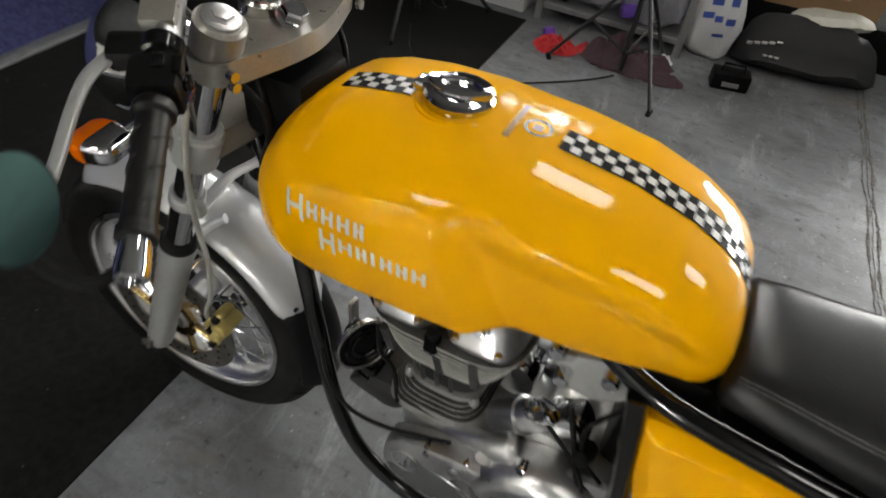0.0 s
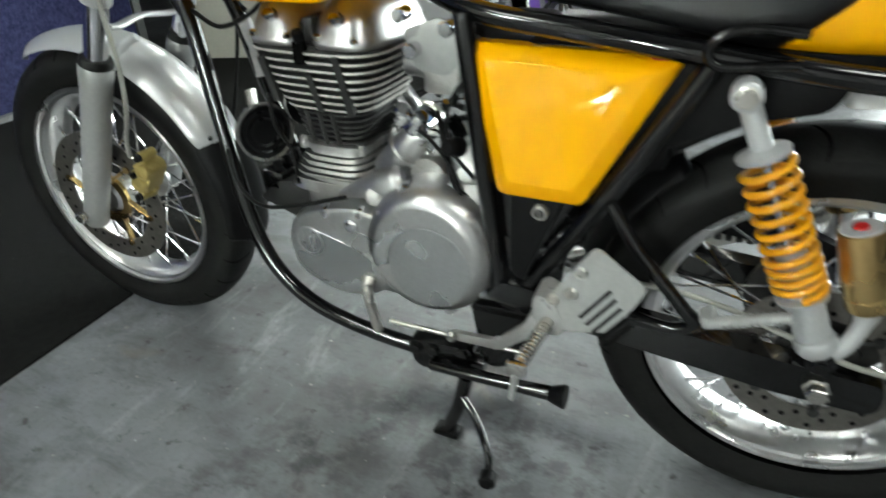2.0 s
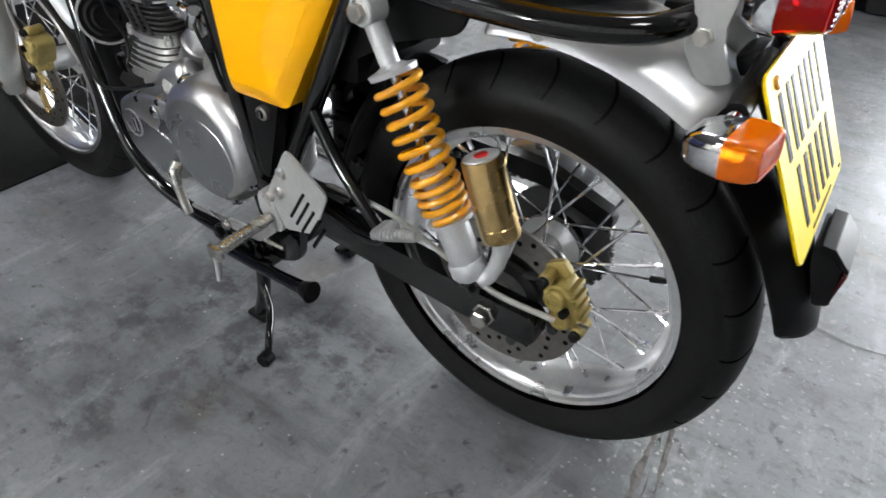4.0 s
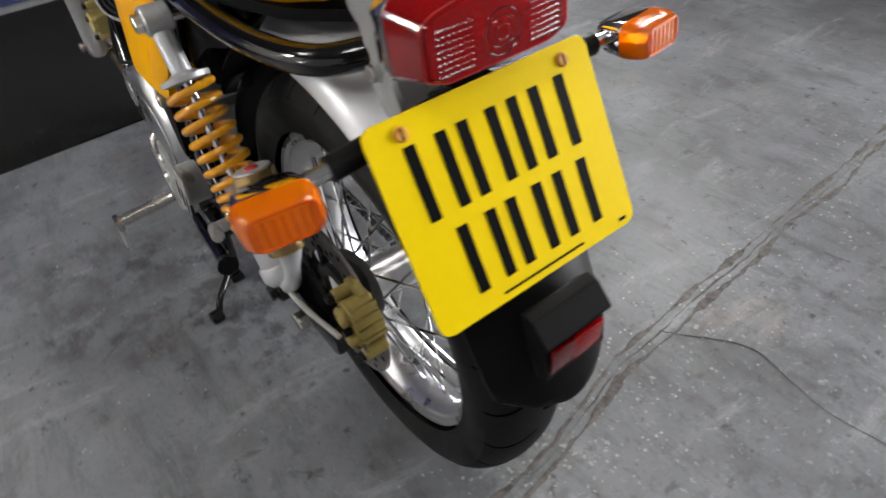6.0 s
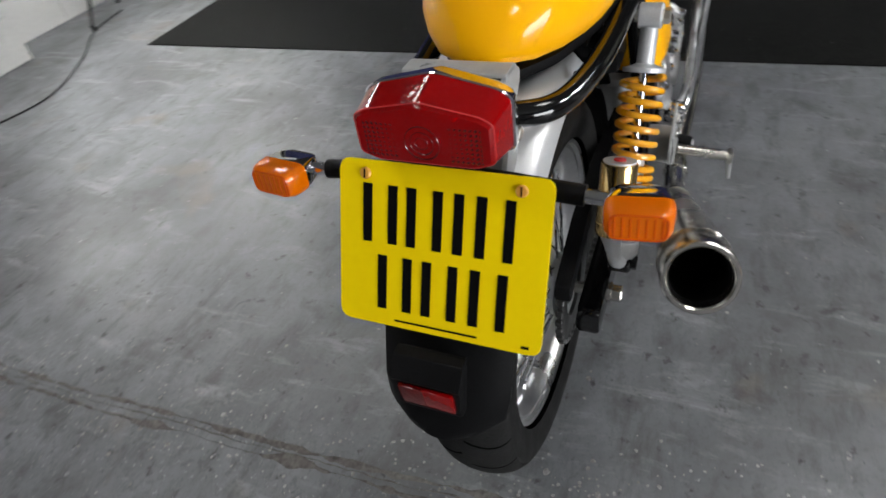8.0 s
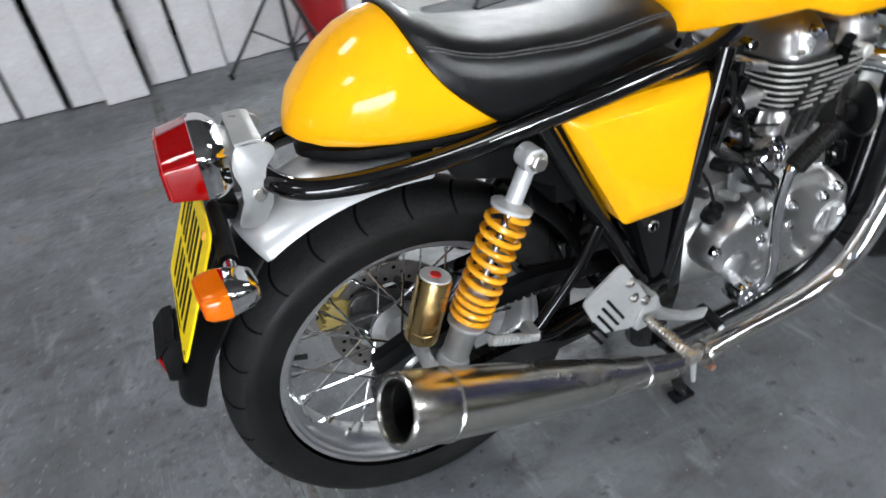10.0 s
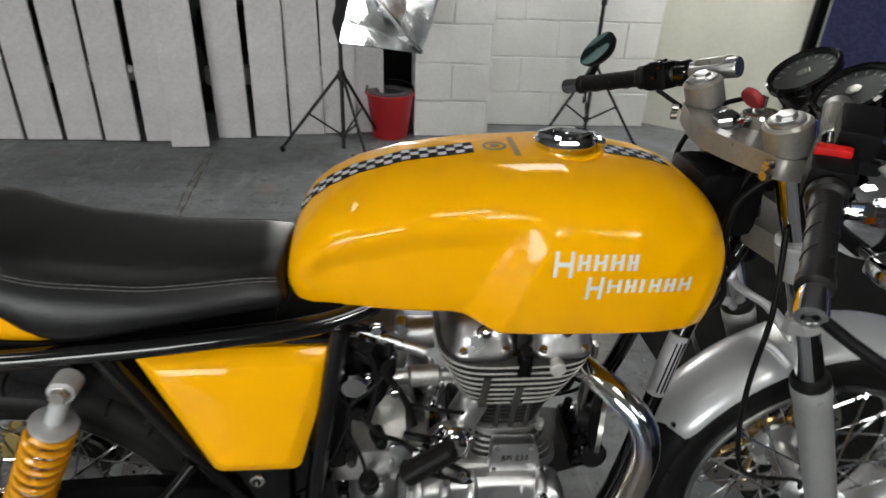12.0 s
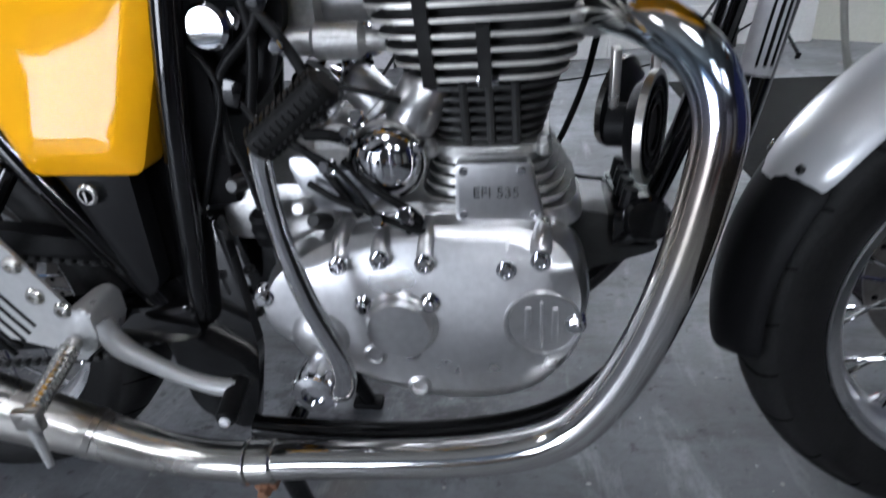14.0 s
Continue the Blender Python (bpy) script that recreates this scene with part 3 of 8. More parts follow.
# white boards that lean side by side
rb = random.Random(11)
fence = thing("board_fence", pose(0, 0, 0), "row of loose white painted boards with dark gaps", "fence", kind="structure")
edges = [-2.72, -2.50, -2.29, -2.08, -1.87, -1.66, -1.45, -1.235, -1.02, -0.79, -0.40, -0.185, 0.02, 0.215, 0.40]
for i, x in enumerate(edges):
    w = 0.192 + rb.uniform(-0.008, 0.008)
    bm = bmesh.new()
    add_box(bm, (0, 0, 1.05), (w, 0.022, 2.1), bevel=0.003, seg=1)
    y = 2.90 + 0.16 * (x + 0.3) if x > -0.5 else 2.80 - 0.04 * (x + 0.8)
    part("board", bm, M_PLANK, fence, at=pose(x + w / 2, y + rb.uniform(-0.01, 0.01), 0.004, -2.0, rb.uniform(-1.0, 0.2), rb.uniform(-2, 2)))
bm = bmesh.new()
add_box(bm, (0, 0, 1.0), (0.205, 0.024, 2.0), bevel=0.003, seg=1)
part("board", bm, M_PLANK, fence, at=pose(-0.52, 2.715, 0.004, -3.5, -1.0, 1.0))


def tripod(m, label, column=1.25, spread=0.42):
    base = thing("light_stand", m, label, "light stand", "photo light stands")
    bm = bmesh.new()
    add_cyl(bm, (0, 0, 0.03), (0, 0, column), 0.012, 0.011, 14)
    part("column", bm, M_TRIPOD, base)
    bm = bmesh.new()
    add_cyl(bm, (0, 0, 0.42), (0, 0, 0.47), 0.021, n=16, bevel=0.003)
    part("collar", bm, M_TRIPOD, base)
    bm = bmesh.new()
    add_cyl(bm, (0, 0, 0.10), (0, 0, 0.13), 0.019, n=16, bevel=0.003)
    part("lower_collar", bm, M_TRIPOD, base)
    bm = bmesh.new()
    add_cyl(bm, (0, 0, 0.80), (0, 0, 0.86), 0.018, n=16, bevel=0.003)
    add_cyl(bm, (0.012, 0, 0.83), (0.045, 0, 0.83), 0.006, n=10)
    part("clamp_knob", bm, M_TRIPOD, base)
    for k in range(3):
        a = 2 * pi * k / 3
        d = V(cos(a), sin(a), 0)
        bm = bmesh.new()
        add_tube(bm, [d * 0.018 + V(0, 0, 0.445), d * spread + V(0, 0, 0.012)], 0.009, 8)
        leg = part("leg", bm, M_TRIPOD, base)
        bm = bmesh.new()
        add_cyl(bm, d * (spread - 0.012) + V(0, 0, 0.0), d * (spread - 0.004) + V(0, 0, 0.03), 0.012, n=10)
        part("rubber_foot", bm, M_RUBBER, leg)
        bm = bmesh.new()
        add_tube(bm, [d * 0.016 + V(0, 0, 0.115), d * (spread * 0.52) + V(0, 0, 0.225)], 0.006, 8)
        part("brace", bm, M_TRIPOD, base)
    return base


def softbox(m, label, size=0.5, depth=0.3, bulb=None):
    """An open softbox with a foil lining, looking along its own -z."""
    base = thing("softbox", m, label, "softbox", "photo lights")
    h = size / 2
    for name, mat, grow in (("shell", M_BLACKM, 0.004), ("lining", M_FOIL, 0.0)):
        bm = bmesh.new()
        rings = []
        for z, s in ((0.0, h + grow), (depth * 0.5, h * 0.80 + grow), (depth, 0.07 + grow)):
            rings.append([V(x * s, y * s, z + grow) for x, y in ((-1, -1), (1, -1), (1, 1), (-1, 1))])
        add_loft(bm, rings, caps=False)
        bm.faces.new([v for v in bm.verts][-4:])
        part(name, bm, mat, base, sharp=20)
    for sx, sy in ((-1, -1), (1, -1), (1, 1), (-1, 1)):
        bm = bmesh.new()
        add_tube(bm, [V(sx * h, sy * h, 0), V(sx * 0.07, sy * 0.07, depth)], 0.006, 6)
        part("rib", bm, M_TRIPOD, base)
    bm = bmesh.new()
    add_cyl(bm, (0, 0, depth - 0.002), (0, 0, depth + 0.13), 0.055, 0.04, 18)
    part("lamp_holder", bm, M_BLACKM, base)
    for k in range(4):
        bm = bmesh.new()
        a = pi / 4 + k * pi / 2
        add_lathe(bm, [(0, 0), (0.02, 0.01), (0.024, 0.05), (0.02, 0.12), (0, 0.135)], (0.05 * cos(a), 0.05 * sin(a), depth - 0.02), (0.25 * cos(a), 0.25 * sin(a), -1), 12)
        part("bulb", bm, bulb or M_BULB, base)
    return base


tripod(pose(0.355, 2.63, 0, 0, 0, 56), "black photo light stand before the white boards", 1.0, 0.36)
softbox(look((0.66, 2.42, 0.90), (1.6, 1.25, 0.62), 12), "lit softbox with silver lining on a black stand", size=0.56, bulb=M_BULBLOW)
tripod(pose(1.88, 2.98, 0, 0, 0, 80), "black photo light stand before the blockwork wall", 1.9, 0.34)
softbox(look((1.75, 2.6, 2.0), (0.8, 0, 0.7), 0), "lit softbox high on a black light stand", 0.6)
# added out of view to brighten the blockwork; no stand carries it
softbox(look((2.02, 2.50, 2.0), (1.50, 3.16, 1.05), 0), "unseen softbox added to brighten the white blockwork wall", 0.6, bulb=M_BULBHIGH)
tripod(pose(0.93, -2.12, 0, 0, 0, 127), "black photo light stand beside the clutter", 1.75, 0.34)
softbox(look((0.98, -1.95, 1.85), (0.7, 0, 0.8), 0), "lit softbox high above the clutter", 0.6)
tripod(pose(1.98, -2.12, 0, 0, 0, 100), "black photo light stand before the white cabinet", 1.75, 0.38)
softbox(look((1.95, -2.0, 1.9), (0.8, 0, 0.7), 0), "lit softbox high before the cabinet", 0.6)


# unseen light panels, added overhead as fill for bike, floor and wall
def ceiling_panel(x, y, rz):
    base = thing("ceiling_light", pose(x, y, 3.0, 0, 0, rz), "square white fill light panel added under the unseen ceiling", "ceiling light", "ceiling panels")
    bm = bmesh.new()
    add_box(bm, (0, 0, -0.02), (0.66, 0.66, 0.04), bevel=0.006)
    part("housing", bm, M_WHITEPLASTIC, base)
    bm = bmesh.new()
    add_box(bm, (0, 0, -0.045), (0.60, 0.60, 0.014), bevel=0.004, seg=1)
    part("diffuser", bm, M_CEILFILL, base)


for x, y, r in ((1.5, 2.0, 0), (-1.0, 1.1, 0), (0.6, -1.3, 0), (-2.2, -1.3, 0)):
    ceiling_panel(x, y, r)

# red bucket with a mop head
bucket = thing("bucket", pose(0.625, 2.965, 0), "red plastic mop bucket with grey wringer", "bucket")
bm = bmesh.new()
add_lathe(bm, [(0, 0.004), (0.105, 0.0), (0.11, 0.01), (0.142, 0.26), (0.150, 0.262), (0.150, 0.275), (0.138, 0.275), (0.105, 0.02), (0, 0.02)], (0, 0, 0), (0, 0, 1), 36)
part("pail", bm, M_BUCKET, bucket)
bm = bmesh.new()
add_lathe(bm, [(0.137, 0.262), (0.137, 0.279), (0.09, 0.285), (0.075, 0.20), (0, 0.18), (0, 0.19), (0.07, 0.21), (0.082, 0.272), (0.13, 0.272)], (0, 0, 0), (0, 0, 1), 30)
part("wringer", bm, material("grey_plastic", (0.06, 0.06, 0.065), rough=0.5), bucket)
bm = bmesh.new()
add_tube(bm, [(-0.15, 0, 0.262), (-0.13, 0.06, 0.30), (-0.06, 0.12, 0.315), (0.06, 0.12, 0.315), (0.13, 0.06, 0.30), (0.15, 0, 0.262)], 0.005, 8, smooth=5)
part("bucket_handle", bm, M_BLACKM, bucket)

# cable along the floor
bm = bmesh.new()
add_tube(bm, [(0.40, 2.58, 0.005), (0.62, 2.50, 0.005), (0.9, 2.45, 0.005), (1.25, 2.62, 0.005), (1.55, 2.85, 0.005), (1.84, 2.93, 0.005)], 0.004, 6, smooth=8)
tagged(part("power_cable", bm, M_CABLE), "thin black power cable lying on the floor", "cable")
# ---- motorcycle: x ahead from the rear axle, y to its left, z up ----
bike = thing("motorcycle", pose(0, 0, 0), "yellow cafe racer motorcycle with silver mudguards on its centre stand", "motorcycle")
RA, FA, AXZ = 0.0, 1.352, 0.317


def wheel(name, x, tyre_w, tyre_r, label, drum_side):
    """A spoked wheel: tyre, rim, hub and each spoke."""
    hub_c = V(x, 0, AXZ)
    w = part(name, add_lathe(bmesh.new(), [(0.0, -0.075), (0.03, -0.075), (0.034, -0.07), (0.052, -0.058), (0.052, -0.048), (0.030, -0.04), (0.028, 0.0), (0.030, 0.04), (0.052, 0.048), (0.052, 0.058), (0.034, 0.07), (0.03, 0.075), (0, 0.075)], hub_c, (0, 1, 0), 36), M_ALLOY, bike, label)
    h = tyre_w / 2
    # tyre
    def crown(a):
        return 0.268 + (tyre_r - 0.268) * max(0.0, cos(a)) ** 0.85 if abs(a) < pi / 2 else 0.268

    prof = []
    for k in range(25):
        a = -pi * 0.5 * 1.32 + pi * 1.32 * k / 24
        rr = crown(a)
        yy = h * sin(max(-pi / 2, min(pi / 2, a))) * (1.0 if abs(a) <= pi / 2 else 1 - 0.30 * (abs(a) - pi / 2))
        if abs(a) > pi / 2:
            rr = 0.268 - (abs(a) - pi / 2) * 0.06
        prof.append((rr, yy))
    bm = bmesh.new()
    add_lathe(bm, prof, hub_c, (0, 1, 0), 96)
    for f in bm.faces:
        c = f.calc_center_median() - hub_c
        f.material_index = 0 if math.hypot(c.x, c.z) > 0.286 else 1
    part("tyre", bm, (M_TREAD, M_RUBBER), w, "black road tyre with slanted sipes")
    # tread sipes, each a dark groove of its own
    R = basis((0, 1, 0))
    for s in (-1, 1):
        mesh = None
        for k in range(26):
            if mesh is None:
                bm = bmesh.new()
                ring = []
                for j in range(8):
                    f = j / 7
                    aa = f * 1.16 + 0.06
                    an = -0.17 * f + 0.13 * f * f
                    rr, yy = crown(aa) + 0.0005, s * h * sin(aa)
                    da = 0.0085 * (1 - 0.35 * f)
                    ring.append([R @ V(rr * cos(an + q), rr * sin(an + q), yy) for q in (-da, da)])
                add_loft(bm, ring, close_ring=False)
                o = part("groove", bm, M_GROOVE, w)
                mesh = o.data
            else:
                o = new("groove", mesh)
                o.parent = w
            o.matrix_basis = Matrix.Translation(hub_c) @ Matrix.Rotation(2 * pi * (k + (0.5 if s > 0 else 0)) / 26, 4, "Y")
    # rim
    bm = bmesh.new()
    add_lathe(bm, [(0.2345, -0.048), (0.236, -0.045), (0.2335, -0.041), (0.221, -0.039), (0.214, -0.03), (0.210, -0.012), (0.2085, 0.0), (0.210, 0.012), (0.214, 0.03), (0.221, 0.039), (0.2335, 0.041), (0.236, 0.045), (0.2345, 0.048), (0.228, 0.047), (0.2185, 0.0), (0.228, -0.047)], hub_c, (0, 1, 0), 96, closed=True)
    part("rim", bm, M_RIM, w, "polished aluminium spoke rim")
    # spokes and nipples
    data = nip = None
    n = 36
    for k in range(n):
        s = -1 if k % 2 else 1
        lean = 0.42 if (k // 2) % 2 else -0.42
        a = 2 * pi * (k + 0.5) / n
        p0 = hub_c + R @ V(0.046 * cos(a + lean * 1.9), 0.046 * sin(a + lean * 1.9), s * 0.053)
        p1 = hub_c + R @ V(0.2105 * cos(a), 0.2105 * sin(a), s * 0.008)
        L = (p1 - p0).length
        if data is None:
            bm = bmesh.new()
            add_cyl(bm, (0, 0, 0), (0, 0, L), 0.0021, n=7)
            o = part("spoke", bm, M_CHROME, w)
            data = o.data
            bm = bmesh.new()
            add_cyl(bm, (0, 0, -0.016), (0, 0, 0.002), 0.0036, n=6)
            q = part("nipple", bm, M_CHROME, w)
            nip = q.data
        else:
            o, q = new("spoke", data), new("nipple", nip)
            o.parent = q.parent = w
        rot = (p1 - p0).to_track_quat("Z", "Y").to_matrix().to_4x4()
        o.matrix_basis = Matrix.Translation(p0) @ rot
        q.matrix_basis = Matrix.Translation(p1) @ rot
    return w


rear_wheel = wheel("rear_wheel", RA, 0.130, 0.3165, "rear spoked wheel with black tyre", 1)
front_wheel = wheel("front_wheel", FA, 0.106, 0.3185, "front spoked wheel with black tyre", 1)


def disc(parent, x, y, r, inner, label, spider):
    bm = bmesh.new()
    add_lathe(bm, [(inner, -0.0025), (r, -0.0025), (r, 0.0025), (inner, 0.0025)], (x, y, AXZ), (0, 1, 0), 60, closed=True)
    d = part("brake_disc", bm, M_DISC, parent, label)
    hole = None
    for k in range(36):
        a, rr = 2 * pi * k / 36, inner + (r - inner) * (0.25 + 0.25 * (k % 3))
        if hole is None:
            h_ = part("vent_hole", add_cyl(bmesh.new(), (0, -0.0032, 0), (0, 0.0032, 0), 0.004, n=8), M_BLACKD, d)
            hole = h_.data
        else:
            h_ = new("vent_hole", hole)
            h_.parent = d
        h_.matrix_basis = Matrix.Translation((x + rr * cos(a), y, AXZ + rr * sin(a)))
    bm = bmesh.new()
    add_lathe(bm, [(0.040, -0.004), (0.058, -0.004), (0.058, 0.004), (0.040, 0.004)], (x, y, AXZ), (0, 1, 0), 36, closed=True)
    c_ = part("carrier", bm, spider, d, "spoked disc carrier")
    for k in range(6):
        a = 2 * pi * k / 6
        bm = bmesh.new()
        p0 = V(x + 0.054 * cos(a), y, AXZ + 0.054 * sin(a))
        p1 = V(x + (inner + 0.006) * cos(a + 0.28), y, AXZ + (inner + 0.006) * sin(a + 0.28))
        add_box(bm, (p0 + p1) / 2, ((p1 - p0).length, 0.007, 0.014), (p1 - p0).to_track_quat("X", "Y").to_matrix(), bevel=0.002, seg=1)
        add_cyl(bm, p1 - V(0, 0.006, 0), p1 + V(0, 0.006, 0), 0.008, n=12)
        part("carrier_arm", bm, spider, c_)
    return d


disc(rear_wheel, RA, 0.085, 0.120, 0.078, "drilled steel rear brake disc", M_BLACKENG)
disc(front_wheel, FA, 0.068, 0.150, 0.105, "drilled steel front brake disc", M_GOLD)

# ---- fuel tank ----
TX = [0.440, 0.446, 0.457, 0.475, 0.498, 0.535, 0.60, 0.70, 0.80, 0.88, 0.94, 0.98, 1.005, 1.022, 1.030]
TTOP = [0.806, 0.846, 0.876, 0.900, 0.917, 0.935, 0.954, 0.967, 0.971, 0.966, 0.956, 0.943, 0.926, 0.898, 0.868]
TW = [0.054, 0.079, 0.097, 0.113, 0.125, 0.137, 0.148, 0.156, 0.162, 0.163, 0.161, 0.154, 0.144, 0.123, 0.098]


def tank_bottom(x):
    rear = ip(x, [0.440, 0.446, 0.457, 0.475, 0.505], [0.792, 0.786, 0.783, 0.781, 0.780])
    ahead = ip(x, [0.94, 0.985, 1.005, 1.020, 1.026, 1.030], [0.763, 0.763, 0.765, 0.769, 0.775, 0.788])
    return rear + (ahead - rear) * smoothstep(0.660, 0.730, x)


def tank_point(x, u):
    """A point of the tank's left half at x; u goes from 0 on the top's middle to 1 on the lower edge."""
    zt, w, zb = ip(x, TX, TTOP), ip(x, TX, TW), tank_bottom(x)
    zs = zb + (zt - zb) * 0.50
    if u < 0.6:
        a = u / 0.6 * pi / 2
        n = 2.5
        y, z = w * sin(a) ** (2 / n), zs + (zt - zs) * max(0.0, cos(a)) ** (2 / n)
    else:
        f = (u - 0.6) / 0.4
        y, z = w - 0.013 * f ** 2.4, zs + (zb - zs) * f
    # knee recess: a flat hollow behind a slanting step with two crisp edges
    x0, x1 = 0.688 + (z - 0.805) * 0.42, 0.738 + (z - 0.805) * 0.34
    f = (x - x0) / max(0.012, x1 - x0)
    ramp = max(0.0, min(1.0, f))
    ramp = 0.9 * ramp + 0.1 * smoothstep(0, 1, ramp)
    inset = (1 - ramp) * smoothstep(0.440, 0.51, x)
    high = 1 - smoothstep(zt - 0.088, zt - 0.030, z)
    return V(x, y - 0.024 * inset * high, z)


def tank_mesh(grow=0.0):
    bm = bmesh.new()
    xs = sorted(set(list(np.linspace(0.51, 0.98, 92)) + TX[:5] + TX[11:] + [0.442, 0.451, 0.466, 0.487]))
    us = list(np.linspace(0, 0.6, 44)) + list(np.linspace(0.6, 1.0, 20))[1:]
    rings = []
    for x in xs:
        half = [tank_point(x, u) for u in us]
        low = half[-1]
        lip = [V(x, low.y - 0.002, low.z - 0.004), V(x, low.y - 0.006, low.z - 0.005), V(x, low.y - 0.018, low.z + 0.004)]
        side = half + lip
        rings.append(side + [V(p.x, -p.y, p.z) for p in side[:0:-1]])
    add_loft(bm, rings)
    bmesh.ops.remove_doubles(bm, verts=bm.verts, dist=1e-5)
    return bm


tank = part("fuel_tank", tank_mesh(), M_YELLOW, bike, "glossy yellow fuel tank with knee recesses", sharp=50)


def on_tank(x, y):
    """The tank's surface above a place of the plan."""
    s, y = (1 if y >= 0 else -1), abs(y)
    lo, hi = 0.0, 0.6
    for _ in range(30):
        mid = (lo + hi) / 2
        lo, hi = (mid, hi) if tank_point(x, mid).y < y else (lo, mid)
    p = tank_point(x, (lo + hi) / 2)
    return V(x, s * y, p.z)


def tank_side(x, z, s, off):
    """The tank's flank at a height."""
    lo, hi = 0.1, 1.0
    for _ in range(30):
        mid = (lo + hi) / 2
        lo, hi = (mid, hi) if tank_point(x, mid).z > z else (lo, mid)
    p = tank_point(x, (lo + hi) / 2)
    return V(x, s * (p.y + off), z)


# chequered stripe along the top: each square a piece
arc = [0.0]
top_x = [float(v) for v in np.linspace(0.4405, 0.985, 240)]
for a, b in zip(top_x, top_x[1:]):
    arc.append(arc[-1] + (on_tank(b, 0) - on_tank(a, 0)).length)
SQ = 0.0122


def stripe(s0, s1, name):
    base = None
    cols = int((s1 - s0) / SQ)
    bm = bmesh.new()
    rows_ = []
    for i in range(cols * 2 + 1):
        x = ip(s0 + i * SQ / 2, arc, top_x)
        rows_.append([on_tank(x, y) + V(0, 0, 0.0008) for y in np.linspace(-0.0205, 0.0205, 9)])
    add_loft(bm, rows_, close_ring=False)
    base = part(name, bm, M_BLACKD, tank, "black and white chequered stripe")
    for i in range(cols):
        for j in range(3):
            if (i + j) % 2:
                continue
            y0 = -0.0183 + j * SQ
            q = [[on_tank(ip(s0 + (i + f) * SQ, arc, top_x), y0 + g * SQ) + V(0, 0, 0.0014) for g in (0.04, 0.5, 0.96)] for f in (0.04, 0.5, 0.96)]
            bm = bmesh.new()
            add_loft(bm, q, close_ring=False)
            part("white_square", bm, M_WHITE, tank)


s_of = lambda x: ip(x, top_x, arc)
stripe(0.012, s_of(0.700), "chequered_stripe")
stripe(s_of(0.872), s_of(0.975), "chequered_stripe")

# filler cap in its recess ring
cap_c = on_tank(0.820, 0) - V(0, 0, 0.012)
cap_n = V(-0.02, 0, 1).normalized()
bm = bmesh.new()
add_lathe(bm, [(0.050, 0.004), (0.052, 0.0105), (0.049, 0.0125), (0.0445, 0.0105), (0.043, 0.004)], cap_c, cap_n, 48, closed=True)
cap_ring = part("filler_ring", bm, M_YELLOW, tank, "raised yellow ring round the filler")
bm = bmesh.new()
add_lathe(bm, [(0, -0.01), (0.040, -0.01), (0.040, 0.012), (0.0415, 0.016), (0.042, 0.021), (0.039, 0.0255), (0.031, 0.0275), (0.029, 0.0255), (0, 0.025)], cap_c, cap_n, 48)
cap = part("filler_cap", bm, M_CHROME, tank, "chrome flip-up filler cap")
bm = bmesh.new()
out = rounded([(-0.045, 0.0), (-0.016, 0.025), (0.016, 0.025), (0.045, 0.0), (0.016, -0.025), (-0.016, -0.025)], 0.012, 5)
inn = [(a * 0.70, b * 0.60) for a, b in out]
add_loft(bm, [[cap_c + V(a, b, 0.0255) for a, b in out], [cap_c + V(a * 0.97, b * 0.97, 0.032) for a, b in out], [cap_c + V(a, b, 0.033) for a, b in inn], [cap_c + V(a * 0.95, b * 0.95, 0.027) for a, b in inn]])
part("cap_lever", bm, M_CHROME, cap)
bm = bmesh.new()
add_box(bm, cap_c + V(0.047, 0, 0.019), (0.014, 0.026, 0.013), bevel=0.004)
part("hinge", bm, M_CHROME, cap)

# maker's marks as plain white shapes: pairs of thin upright bars in two lines, the first pair of each line taller
def flank_mark(s, x0, z0, w, h, mat=M_WHITE):
    bm = bmesh.new()
    q = [[tank_side(x0 + f * w, z0 + g * h, s, 0.0008) for g in np.linspace(0, 1, 5)] for f in np.linspace(0, 1, 5)]
    add_loft(bm, q, close_ring=False)
    return part("emblem_bar", bm, mat, tank, "white bar of the tank emblem")


for s in (1, -1):
    ahead = -1 if s > 0 else 1
    for x, z, row in ((0.950 if s > 0 else 0.777, 0.866, ((0.024, 0.036), (0.015, 0.022), (0.016, 0.022), (0.016, 0.022), (0.013, 0.022))),
                      (0.905 if s > 0 else 0.822, 0.833, ((0.021, 0.034), (0.018, 0.020), (0.014, 0.020), (0.007, 0.020), (0.015, 0.020), (0.014, 0.020), (0.017, 0.020)))):
        for w, h in row:
            base_h = 0.022 if z > 0.85 else 0.020
            z0 = z - (h - base_h) * 0.7
            if w < 0.010:
                flank_mark(s, x, z0, ahead * 0.0052, h)
            else:
                flank_mark(s, x, z0, ahead * 0.0050, h)
                flank_mark(s, x + ahead * (w - 0.0050), z0, ahead * 0.0050, h)
                flank_mark(s, x + ahead * 0.0050, z0 + h * 0.42, ahead * (w - 0.0100), h * 0.18)
            x += ahead * (w + 0.0052)

# badge and script line behind the cap as plain shapes
bm = bmesh.new()
c = 0.722
ring = [[on_tank(c + r * cos(a), r * sin(a)) + V(0, 0, 0.0008) for r in (0.0125, 0.0165)] for a in np.linspace(0, 2 * pi, 41)]
add_loft(bm, ring, close_ring=False)
M_GREEND = material("dark_green_decal", (0.06, 0.10, 0.02), rough=0.35)
M_BROWND = material("dark_gold_decal", (0.30, 0.15, 0.02), rough=0.35)
part("round_badge", bm, M_GREEND, tank, "dark green ring decal")
bm = bmesh.new()
add_loft(bm, [[on_tank(c + f, g) + V(0, 0, 0.0008) for g in np.linspace(-0.006, 0.006, 3)] for f in (-0.006, 0.0, 0.006)], close_ring=False)
